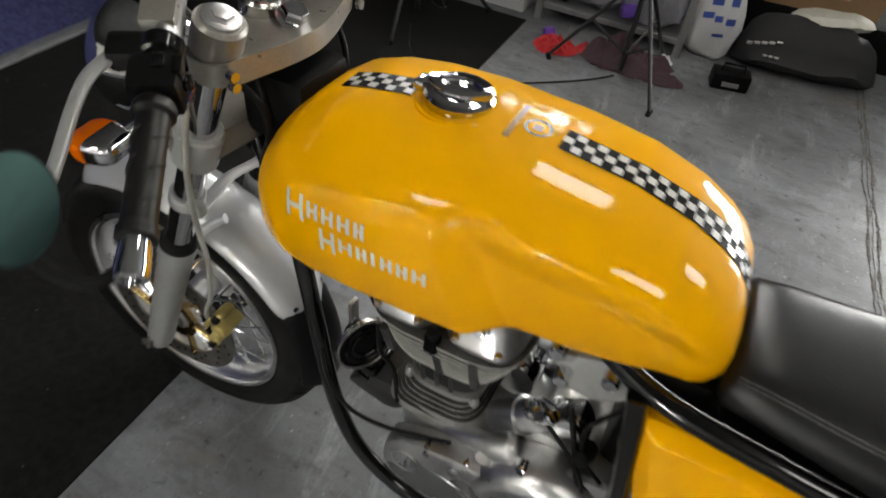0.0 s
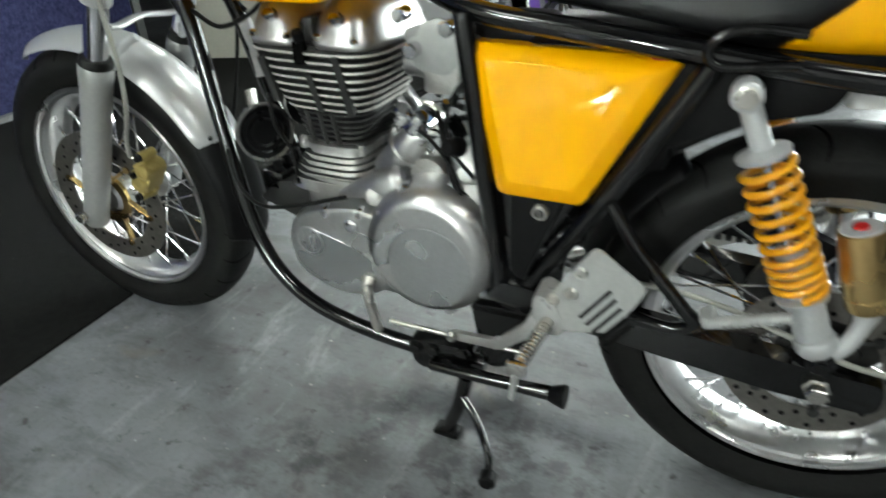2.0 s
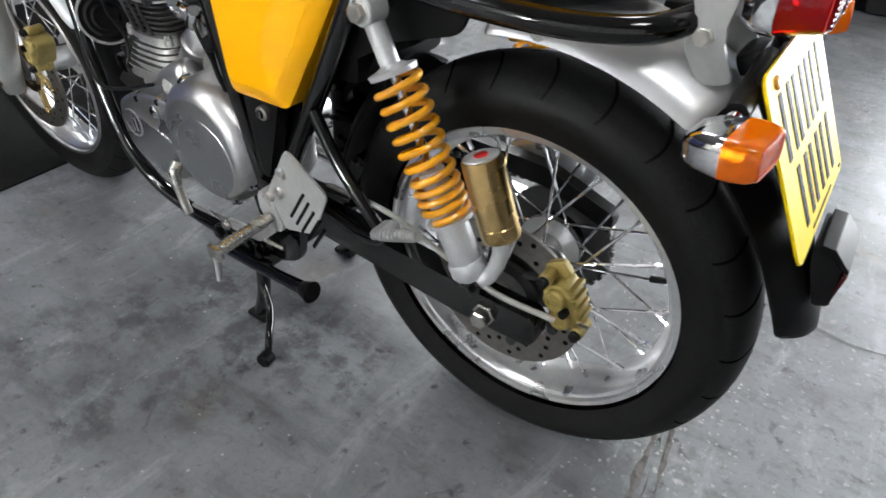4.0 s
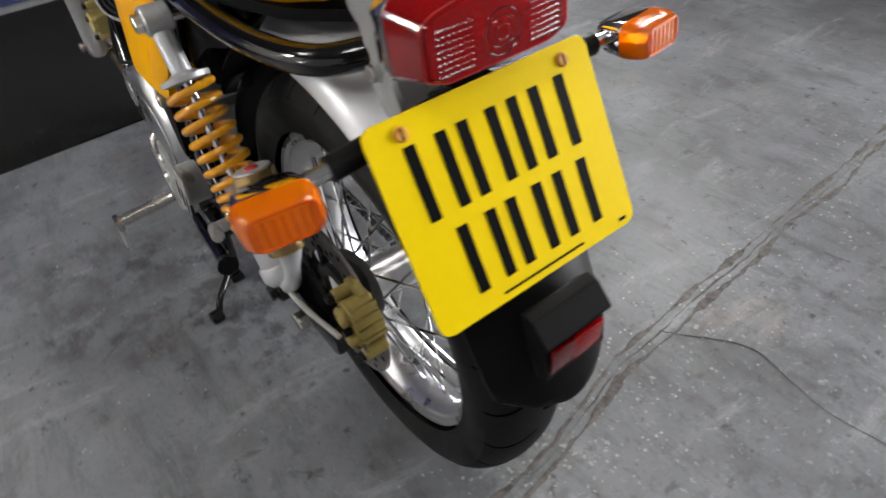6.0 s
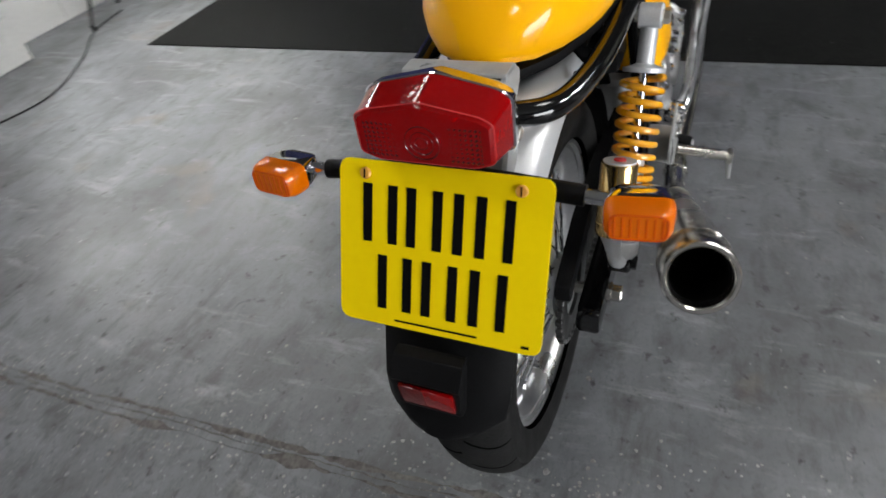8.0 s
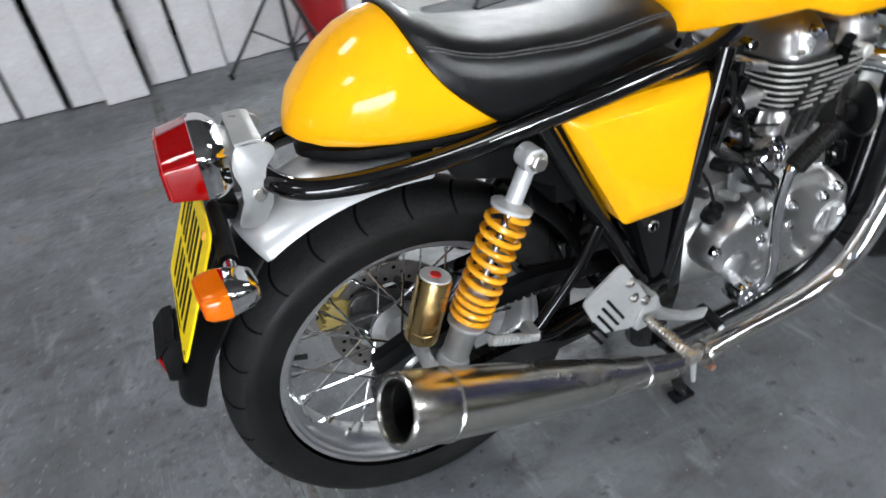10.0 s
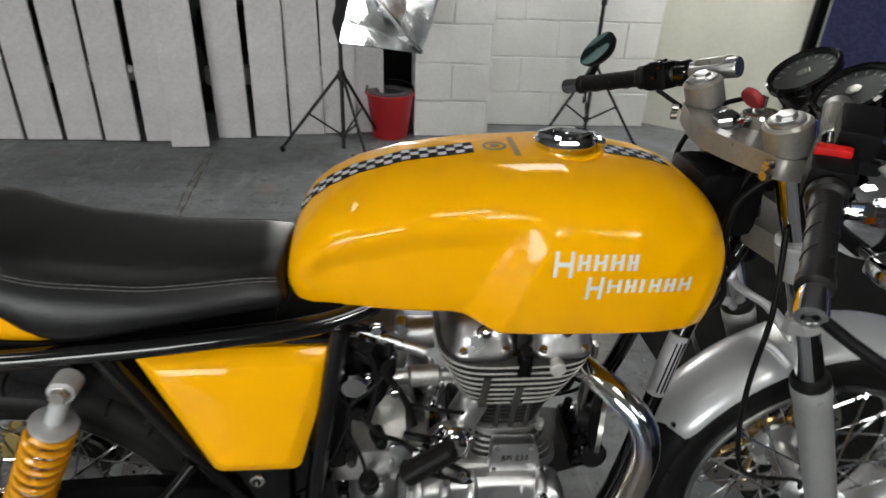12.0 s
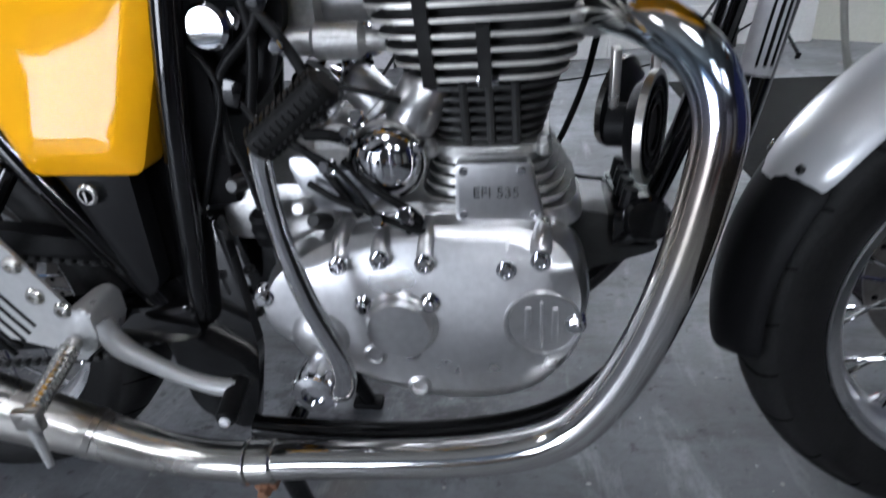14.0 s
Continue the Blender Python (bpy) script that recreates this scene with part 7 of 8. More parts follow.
# ---- rear shocks ----
for s in (1, -1):
    y = s * 0.148
    top, bot = V(0.166, y, 0.696), V(0.013, y, 0.376)
    ax = (top - bot)
    L = ax.length
    ax.normalize()
    base = new("shock_absorber")
    base.parent = bike
    base["label"] = "yellow-sprung shock absorber with gold gas reservoir"
    bm = bmesh.new()
    add_cyl(bm, bot + ax * 0.11, top, 0.006, n=14)
    part("rod", bm, M_CHROME, base)
    bm = bmesh.new()
    add_lathe(bm, [(0, 0.280), (0.029, 0.280), (0.030, 0.286), (0.018, 0.289), (0.0122, 0.292), (0.0122, L - 0.022), (0.012, L - 0.016), (0, L - 0.016)], bot, ax, 28)
    part("upper_body", bm, M_SHOCK, base, "grey upper spring seat and sleeve")
    bm = bmesh.new()
    add_cyl(bm, top + V(0, -0.016, 0), top + V(0, 0.016, 0), 0.017, n=24, bevel=0.002)
    part("top_eye", bm, M_SHOCK, base)
    bm = bmesh.new()
    hexbolt(bm, top + V(0, s * 0.014, 0), (0, s, 0), 0.011, 0.012)
    add_cyl(bm, V(top.x, s * 0.115, top.z), V(top.x, y, top.z), 0.009, n=12)
    part("top_bolt", bm, M_STEEL, base)
    bm = bmesh.new()
    add_lathe(bm, [(0, 0.02), (0.017, 0.02), (0.021, 0.03), (0.0215, 0.088), (0.029, 0.090), (0.030, 0.095), (0.019, 0.098), (0.017, 0.16), (0, 0.16)], bot, ax, 28)
    part("lower_body", bm, M_SHOCK, base)
    bm = bmesh.new()
    add_cyl(bm, bot + V(0, -0.016, 0), bot + V(0, 0.016, 0), 0.017, n=24, bevel=0.002)
    hexbolt(bm, bot + V(0, s * 0.014, 0), (0, s, 0), 0.011, 0.012)
    part("bottom_eye", bm, M_BLACKP, base)
    bm = bmesh.new()
    Rz = basis(ax)
    turns, pts = 10.6, []
    zz = 0.0
    for k in range(int(turns * 22) + 1):
        f = k / (turns * 22)
        pitch_f = ip(f, [0, 0.35, 1.0], [0, 0.27, 1.0])
        an = 2 * pi * turns * f * s
        pts.append(bot + Rz @ V(0.0275 * cos(an), 0.0275 * sin(an), 0.100 + 0.176 * pitch_f))
    add_tube(bm, pts, 0.0047, 9)
    part("spring", bm, M_SPRING, base, "bright yellow coil spring")
    # gas reservoir behind the shock
    rt, rb = V(0.017, y - s * 0.009, 0.555), V(-0.018, y - s * 0.009, 0.457)
    rax = (rt - rb).normalized()
    RL = (rt - rb).length
    bm = bmesh.new()
    add_lathe(bm, [(0, 0), (0.0235, 0), (0.0250, 0.004), (0.0250, 0.018), (0.0242, 0.019), (0.0242, 0.020), (0.0250, 0.021), (0.0250, RL - 0.003), (0.0244, RL), (0.022, RL + 0.001), (0, RL + 0.001)], rb, rax, 32)
    res_ = part("gas_reservoir", bm, M_GOLD, base, "gold anodised gas reservoir", sharp=25)
    bm = bmesh.new()
    add_lathe(bm, [(0, RL), (0.0225, RL), (0.0222, RL + 0.003), (0, RL + 0.003)], rb, rax, 28)
    part("reservoir_cap", bm, M_SHOCK, base)
    bm = bmesh.new()
    add_lathe(bm, [(0, RL), (0.009, RL), (0.008, RL + 0.005), (0, RL + 0.005)], rb, rax, 18)
    part("red_plug", bm, M_RED, base)
    bm = bmesh.new()
    side_ = rax.cross(V(0, 1, 0)).normalized()
    pc_ = rb + rax * 0.040 + V(0, s * 0.0225, 0)
    add_cyl(bm, pc_ - V(0, s * 0.003, 0), pc_ + V(0, s * 0.0006, 0), 0.0045, n=20)
    part("maker_dot", bm, M_RED if s > 0 else M_BLACKD, base)
    for k in range(5):
        bm = bmesh.new()
        an = radians(150 + 0 * k)
        dd = rax * (0.040) + (Matrix.Rotation(radians(s * (28 + 11 * k)), 3, rax) @ V(0, s, 0)) * 0.0224
        add_box(bm, rb + dd, (0.0028, 0.0012, 0.009), (Matrix.Rotation(radians(s * (28 + 11 * k)), 3, rax) @ basis(rax)), bevel=0.0003, seg=1)
        part("maker_bar", bm, M_BLACKD, base)
    # cast foot: a collar under the body and a curved arm to the reservoir
    bm = bmesh.new()
    add_lathe(bm, [(0, 0.004), (0.018, 0.006), (0.0245, 0.016), (0.0250, 0.030), (0.0235, 0.034), (0.0215, 0.035)], bot, ax, 28)
    add_tube(bm, [bot + V(-0.004, 0, 0.006), bot.lerp(rb, 0.35) + V(-0.012, 0, -0.006), bot.lerp(rb, 0.7) + V(-0.010, 0, -0.004), rb - rax * 0.006, rb + rax * 0.002], [0.014, 0.0105, 0.0105, 0.015, 0.020], 14, smooth=5)
    part("reservoir_bridge", bm, M_SHOCK, base, "cast alloy foot that carries spring and reservoir")
    # passenger peg, folded
    bm = bmesh.new()
    pg = V(0.149, s * 0.165, 0.411)
    add_box(bm, pg, (0.018, 0.030, 0.017), Matrix.Rotation(0.5, 3, "Y"), bevel=0.003)
    pp = part("pillion_peg", bm, M_GREYP, bike, "folded grey passenger footpeg")
    bm = bmesh.new()
    e1 = V(0.066, s * 0.196, 0.456)
    add_cyl(bm, pg + V(0, s * 0.02, 0.004), e1, 0.0072, 0.0070, 14)
    part("peg_bar", bm, M_GREYP, pp)
    for k in range(9):
        bm = bmesh.new()
        f = 0.2 + 0.085 * k
        p = (pg + V(0, s * 0.02, 0.004)).lerp(e1, f)
        dd = (e1 - pg).normalized()
        add_cyl(bm, p - dd * 0.0018, p + dd * 0.0018, 0.0086, n=12)
        part("peg_ridge", bm, M_GREYP, pp)

# ---- tail: lamp, plate, flap ----
lamp = new("tail_lamp")
lamp.parent = bike
lamp["label"] = "red faceted tail lamp with chrome rim on an alloy bracket"
lamp.matrix_basis = Matrix.Translation((-0.222, 0.0, 0.751)) @ V(-1, 0, 0.04).to_track_quat("X", "Z").to_matrix().to_4x4() @ Matrix.Diagonal((1, 1.04, 1.03, 1))
o = rounded([(-0.052, -0.031), (0.052, -0.031), (0.073, -0.022), (0.073, 0.028), (0.060, 0.036), (0.0, 0.049), (-0.060, 0.036), (-0.073, 0.028), (-0.073, -0.022)], 0.006, 3)
bm = bmesh.new()
add_loft(bm, [[V(x, y * f, z * f) for y, z in o] for x, f in ((-0.030, 0.78), (-0.018, 0.95), (-0.010, 1.0), (0.002, 1.02), (0.003, 1.0))])
part("chrome_rim", bm, M_CHROME, lamp)
bm = bmesh.new()
add_loft(bm, [[V(x, y * f, (z - 0.002) * g + 0.002) for y, z in o] for x, f, g in ((0.002, 0.99, 0.99), (0.040, 0.93, 0.78), (0.045, 0.88, 0.70), (0.0465, 0.2, 0.15))])
part("lens", bm, M_REDLENS, lamp, "translucent red lens with fine prisms", sharp=14)
# pale moulded edge along the front face, prism patches at its sides and rings between them
bm = bmesh.new()
add_tube(bm, [V(0.0415, y * 0.925, (z - 0.002) * 0.77 + 0.002) for y, z in o], 0.0007, 6, closed=True)
part("lens_edge", bm, M_REDPALE, lamp)
for side in (-1, 1):
    bm = bmesh.new()
    add_loft(bm, [[V(0.0449 + 0.0016 * (i % 2) * (j % 2), side * (0.026 + 0.0024 * i), -0.0180 + 0.0023 * j) for j in range(17)] for i in range(14)], close_ring=False)
    part("prism_patch", bm, M_REDDARK, lamp, "grid of small moulded prisms", sharp=10)
for r in (0.006, 0.0115, 0.017):
    bm = bmesh.new()
    add_lathe(bm, [(r - 0.0012, 0.0450), (r, 0.0470), (r + 0.0012, 0.0450)], (0, 0, 0), (1, 0, 0), 28)
    part("lens_ring", bm, M_REDDARK, lamp)
bm = bmesh.new()
add_lathe(bm, [(0, 0), (0.012, 0.004), (0.020, 0.016), (0.022, 0.022)], (0.008, 0, 0.0), (1, 0, 0), 24)
part("reflector_bowl", bm, M_CHROME, lamp)
bm = bmesh.new()
add_loft(bm, [[V(x, y * f, z * f) for y, z in o] for x, f in ((-0.060, 0.40), (-0.052, 0.52), (-0.035, 0.60), (-0.028, 0.70))])
part("lamp_housing", bm, M_GREYP, lamp)
for s in (1, -1):
    bm = bmesh.new()
    add_prism(bm, rounded([(-0.132, 0.760), (-0.146, 0.775), (-0.180, 0.778), (-0.192, 0.748), (-0.184, 0.712), (-0.206, 0.670), (-0.174, 0.662), (-0.150, 0.698), (-0.158, 0.735)], 0.010), s * 0.050, s * 0.056, bevel=0.002)
    br = part("lamp_bracket", bm, M_GREYP, bike, "cast alloy lamp bracket")
    bm = bmesh.new()
    hexbolt(bm, (-0.168, s * 0.056, 0.708), (0, s, 0), 0.008, 0.008)
    part("bracket_bolt", bm, M_STEEL, br)

bm = bmesh.new()
add_prism(bm, rounded([(-0.146, 0.776), (-0.156, 0.780), (-0.180, 0.780), (-0.180, 0.775), (-0.156, 0.775), (-0.147, 0.771)], 0.002), -0.056, 0.056, bevel=0.001, seg=1)
part("lamp_strap", bm, M_GREYP, bike, "grey alloy strap over the lamp housing")

# plate: two lines of black bars on yellow
pu = (V(-0.242, 0, 0.701) - V(-0.3225, 0, 0.542)).normalized()
plate = new("number_plate")
plate.parent = bike
plate["label"] = "yellow rear plate with black bars and two screw caps"
pn = V(0, 1, 0).cross(pu).normalized()
pn = pn if pn.x < 0 else -pn
plate.matrix_basis = Matrix.Translation((-0.2785, 0.0, 0.6225)) @ Matrix((V(0, -1, 0), pu, pn)).transposed().to_4x4() @ Matrix.Diagonal((1.04, 1.04, 1, 1))
bm = bmesh.new()
add_prism(bm, rounded([(-0.114, -0.089), (0.114, -0.089), (0.114, 0.089), (-0.114, 0.089)], 0.012, 4), -0.0015, 0.0015, "xy", 0.0006, 1)
part("plate_sheet", bm, M_PLATE, plate)
for row_z, hh, xs in ((0.034, 0.062, (-0.066, -0.016, 0.021, 0.059)), (-0.040, 0.060, (-0.048, 0.003, 0.056))):
    for i, x in enumerate(xs):
        for dx in (0.0,) if (row_z > 0 and i == 2) else (-0.0145, 0.0145):
            bm = bmesh.new()
            add_box(bm, (x + dx, row_z, 0.002), (0.0105, hh, 0.0008))
            part("plate_bar", bm, M_BLACKD, plate)
bm = bmesh.new()
add_box(bm, (0.0, -0.0815, 0.002), (0.094, 0.0020, 0.0006))
part("small_print_bar", bm, M_BLACKD, plate)
bm = bmesh.new()
add_box(bm, (0.098, -0.0815, 0.002), (0.008, 0.003, 0.0006))
part("small_print_bar", bm, M_BLACKD, plate)
M_CAPY = material("orange_screw_cap", (0.75, 0.36, 0.06), rough=0.35)
for x in (-0.083, 0.083):
    bm = bmesh.new()
    add_lathe(bm, [(0, 0), (0.0062, 0), (0.0062, 0.002), (0.005, 0.0035), (0, 0.0036)], (x, 0.075, 0.0012), (0, 0, 1), 18)
    sc_ = part("screw_cap", bm, M_CAPY, plate)
    bm = bmesh.new()
    add_box(bm, (x, 0.075, 0.0049), (0.0014, 0.009, 0.0006))
    part("screw_slot", bm, M_BLACKD, sc_)
bm = bmesh.new()
add_prism(bm, rounded([(-0.10, 0.084), (0.10, 0.084), (0.07, -0.07), (-0.07, -0.07)], 0.01), -0.012, -0.0035, "xy", 0.002)
part("plate_backing", bm, M_BLACKM, plate)
bm = bmesh.new()
add_box(bm, (-0.212, 0, 0.684), (0.030, 0.060, 0.024), Matrix.Rotation(0.5, 3, "Y"), bevel=0.008)
part("plate_carrier", bm, M_BLACKM, bike, "black carrier behind the plate")
# black flap under the plate, with red reflector
flap_pts = [(-0.180, 0.660, 0.052), (-0.231, 0.610, 0.076), (-0.283, 0.555, 0.082), (-0.324, 0.50, 0.082), (-0.352, 0.442, 0.080), (-0.362, 0.416, 0.075), (-0.365, 0.405, 0.064), (-0.366, 0.401, 0.045)]
bm = bmesh.new()
rings = []
for x, z, w in flap_pts:
    fr = [V(x + 0.030 * abs(f) ** 2.5, w * f, z + 0.006 * abs(f) ** 2.5) for f in np.linspace(-1, 1, 13)]
    bk = [p + V(0.005, 0, 0) for p in fr[::-1]]
    rings.append(fr + bk)
add_loft(bm, rings)
flap = part("rear_flap", bm, M_BLACKM, bike, "black plastic mudguard flap under the plate", sharp=50)
bm = bmesh.new()
add_prism(bm, rounded([(-0.326, 0.522), (-0.340, 0.519), (-0.358, 0.503), (-0.363, 0.456), (-0.348, 0.450), (-0.330, 0.50)], 0.003), -0.037, 0.039, bevel=0.002)
part("reflector_box", bm, M_BLACKM, flap)
bm = bmesh.new()
add_prism(bm, rounded([(-0.332, 0.527), (-0.346, 0.526), (-0.365, 0.506), (-0.364, 0.501), (-0.346, 0.518), (-0.332, 0.520)], 0.0015), -0.040, 0.042, bevel=0.0008, seg=1)
part("reflector_hood", bm, M_BLACKM, flap)
for y, w, mat in ((0.020, 0.029, M_REDDARK), (-0.0125, 0.036, M_REDLENS)):
    bm = bmesh.new()
    add_box(bm, (-0.3620, y, 0.4775), (0.005, w, 0.036), Matrix.Rotation(radians(-6), 3, "Y"), bevel=0.0012)
    part("reflector", bm, mat, flap, "red rectangular reflector")

# ---- footrests, levers, stands ----
def mirrored(pts, s):
    return [V(x, s * y, z) for x, y, z in pts]


for s in (1, -1):
    o = rounded([(0.361, 0.393), (0.297, 0.497), (0.226, 0.447), (0.263, 0.368), (0.328, 0.351)], 0.010, 4)
    bm = bmesh.new()
    add_prism(bm, o, s * 0.186, s * 0.190, bevel=0.0012, seg=1)
    hp = part("heel_plate", bm, M_GREYP, bike, "slotted grey alloy heel plate")
    # slots cut as dark recesses along the plate
    dirn = V(0.290 - 0.358, 0, 0.500 - 0.398).normalized()
    perp = V(0.222 - 0.290, 0, 0.455 - 0.500).normalized()
    p0 = V(0.335, 0, 0.380)
    for k in range(5):
        bm = bmesh.new()
        c = p0 + perp * (0.022 + 0.0135 * k) + dirn * (0.048 - 0.004 * k)
        Rm = Matrix((dirn, V(0, 1, 0), dirn.cross(V(0, 1, 0)))).transposed()
        add_box(bm, V(c.x, s * 0.1885, c.z), (0.066 - 0.003 * k, 0.0042, 0.0062), Rm, bevel=0.001, seg=1)
        part("slot", bm, M_BLACKD, hp)
    for x, z in ((0.313, 0.453), (0.323, 0.418), (0.348, 0.402)):
        bm = bmesh.new()
        add_lathe(bm, [(0, 0), (0.0095, 0), (0.0095, 0.002), (0.007, 0.005), (0.0035, 0.0052), (0.003, 0.003), (0, 0.003)], (x, s * 0.190, z), (0, s, 0), 16)
        part("plate_bolt", bm, M_STEEL, hp)
    bm = bmesh.new()
    add_prism(bm, rounded([(0.375, 0.405), (0.345, 0.40), (0.325, 0.352), (0.345, 0.335), (0.375, 0.36)], 0.010), s * 0.140, s * 0.192, bevel=0.006)
    part("peg_hanger", bm, M_GREYP, bike, "grey cast footrest hanger")
    bm = bmesh.new()
    pa, pb = V(0.350, s * 0.195, 0.366), V(0.366, s * 0.292, 0.350)
    add_cyl(bm, pa, pb, 0.0085, 0.0085, 14)
    add_box(bm, pb + V(0, -s * 0.004, 0), (0.026, 0.010, 0.022), bevel=0.003)
    peg = part("footpeg", bm, M_STEEL, bike, "knurled grey alloy footpeg")
    bm = bmesh.new()
    add_cyl(bm, pb + V(0, -s * 0.004, -0.008), pb + V(0.004, 0, -0.052), 0.0055, 0.0035, 10)
    part("feeler", bm, M_GREYP, peg)
    for k in range(11):
        bm = bmesh.new()
        p = pa.lerp(pb, 0.12 + 0.07 * k)
        add_cyl(bm, p - V(0, 0.0018, 0), p + V(0, 0.0018, 0), 0.0102, n=12)
        part("peg_ridge", bm, M_STEEL, peg)
bm = bmesh.new()
add_prism(bm, rounded([(0.362, 0.370), (0.378, 0.370), (0.392, 0.328), (0.434, 0.284), (0.513, 0.279), (0.517, 0.269), (0.508, 0.264), (0.427, 0.268), (0.382, 0.306), (0.364, 0.345)], 0.005, 3), 0.160, 0.169, bevel=0.003)
gear = part("gear_lever", bm, M_CAST, bike, "flat cast alloy gear lever")
for x, z in ((0.371, 0.358), (0.508, 0.272)):
    bm = bmesh.new()
    add_lathe(bm, [(0, 0), (0.010, 0), (0.010, 0.004), (0.006, 0.009), (0, 0.009)], (x, 0.170, z), (0, 1, 0), 14)
    part("lever_pivot", bm, M_STEEL, gear)
pipe("gear_rod", [(0.385, 0.155, 0.263), (0.628, 0.155, 0.256)], 0.0042, M_STEEL, bike, 0)
pipe("gear_arm", [(0.674, 0.136, 0.320), (0.672, 0.150, 0.306), (0.664, 0.154, 0.267), (0.653, 0.155, 0.228)], [0.0125, 0.011, 0.0085, 0.0085], M_STEEL, bike, 4, "cast steel gear arm")
bm = bmesh.new()
for x, z in ((0.588, 0.201), (0.555, 0.205), (0.528, 0.185), (0.502, 0.214)):
    hexbolt(bm, (x, 0.142, z), (0, 1, 0), 0.010, 0.008)
add_prism(bm, rounded([(0.605, 0.216), (0.485, 0.226), (0.495, 0.165), (0.59, 0.160)], 0.012), 0.115, 0.142, bevel=0.004)
part("stand_bracket", bm, M_BLACKP, bike, "black stand bracket with bolts")
st = pipe("side_stand", mirrored([(0.555, 0.150, 0.180), (0.48, 0.158, 0.190), (0.40, 0.162, 0.198), (0.335, 0.164, 0.204)], 1), [0.011, 0.011, 0.011, 0.013], M_BLACKP, bike, 4, "folded black side stand")
bm = bmesh.new()
add_cyl(bm, (0.345, 0.164, 0.203), (0.318, 0.165, 0.206), 0.013, 0.020, 16, 0.002)
part("stand_tip", bm, M_BLACKM, st)
cs = pipe("centre_stand", [(0.50, 0.125, 0.150), (0.515, 0.125, 0.075), (0.535, 0.13, 0.014)], [0.014, 0.013, 0.013], M_BLACKP, bike, 4, "black centre stand, set down on the floor")
pipe("stand_leg", [(0.50, -0.125, 0.150), (0.515, -0.125, 0.075), (0.535, -0.13, 0.014)], [0.014, 0.013, 0.013], M_BLACKP, cs, 4)
pipe("stand_cross_tube", [(0.50, -0.125, 0.150), (0.50, 0.125, 0.150)], 0.013, M_BLACKP, cs, 0)
for s in (1, -1):
    bm = bmesh.new()
    add_box(bm, (0.535, s * 0.13, 0.008), (0.05, 0.03, 0.012), bevel=0.004)
    part("stand_foot", bm, M_BLACKM, cs)
pipe("stand_pedal_arm", [(0.510, 0.130, 0.110), (0.47, 0.150, 0.075), (0.435, 0.190, 0.05), (0.428, 0.205, 0.020)], 0.007, M_BLACKP, cs, 5)
bm = bmesh.new()
add_cyl(bm, (0.428, 0.200, 0.016), (0.424, 0.225, 0.016), 0.015, 0.015, 18, 0.003)
part("stand_pedal", bm, M_BLACKM, cs)
# kick starter and brake pedal on the right
ks = pipe("kick_starter", [(0.600, -0.150, 0.302), (0.617, -0.180, 0.306), (0.627, -0.190, 0.330), (0.624, -0.194, 0.365), (0.606, -0.198, 0.430), (0.595, -0.200, 0.500), (0.594, -0.203, 0.560), (0.600, -0.205, 0.574)], [0.016, 0.015, 0.0120, 0.0105, 0.0095, 0.009, 0.009, 0.010], M_CHROME, bike, 6, "chrome kick starter with black rubber pedal", n=16)
bm = bmesh.new()
add_cyl(bm, (0.595, -0.207, 0.570), (0.661, -0.207, 0.620), 0.0150, 0.0150, 16, 0.004)
kp = part("kick_pedal", bm, M_RUBBER, ks)
bm = bmesh.new()
kd = (V(0.661, 0, 0.620) - V(0.595, 0, 0.570)).normalized()
for a in range(6):
    up_ = Matrix.Rotation(2 * pi * a / 6, 3, kd) @ V(0, -1, 0)
    for k in range(11):
        p = V(0.601, -0.207, 0.5745).lerp(V(0.655, -0.207, 0.6155), k / 10)
        add_box(bm, p + up_ * 0.0150, (0.0034, 0.0075, 0.0030), Matrix((kd, up_.cross(kd), up_)).transposed())
part("pedal_tread", bm, M_RUBBER, ks, "moulded rubber studs")
bm = bmesh.new()
add_lathe(bm, [(0, 0), (0.026, 0), (0.027, 0.008), (0.024, 0.034), (0.022, 0.040), (0.013, 0.042), (0.012, 0.036), (0, 0.036)], (0.593, -0.150, 0.303), (-0.05, -1, 0), 26)
kb = part("kick_boss", bm, M_CHROME, ks)
for k in range(10):
    a = 2 * pi * k / 10
    bm = bmesh.new()
    add_box(bm, (0.591 + 0.0235 * cos(a), -0.176, 0.303 + 0.0235 * sin(a)), (0.004, 0.026, 0.007), Matrix.Rotation(-a, 3, "Y"), bevel=0.001, seg=1)
    part("boss_spline", bm, M_CHROME, kb)
bp_ = pipe("brake_pedal", [(0.372, -0.178, 0.380), (0.386, -0.180, 0.352), (0.415, -0.181, 0.332), (0.450, -0.180, 0.312), (0.480, -0.179, 0.301), (0.502, -0.178, 0.299)], [0.012, 0.012, 0.0095, 0.0085, 0.0095, 0.009], M_GREYP, bike, 5, "grey cast brake pedal")
bm = bmesh.new()
add_cyl(bm, (0.500, -0.165, 0.300), (0.503, -0.215, 0.287), 0.011, 0.011, 16, 0.002)
part("toe_peg", bm, M_BLACKM, bp_)
bm = bmesh.new()
add_lathe(bm, [(0, 0), (0.006, 0), (0.005, 0.003), (0, 0.0035)], (0.503, -0.2155, 0.287), (0, -1, -0.2), 14)
part("toe_peg_cap", bm, M_WHITEPLASTIC, bp_)
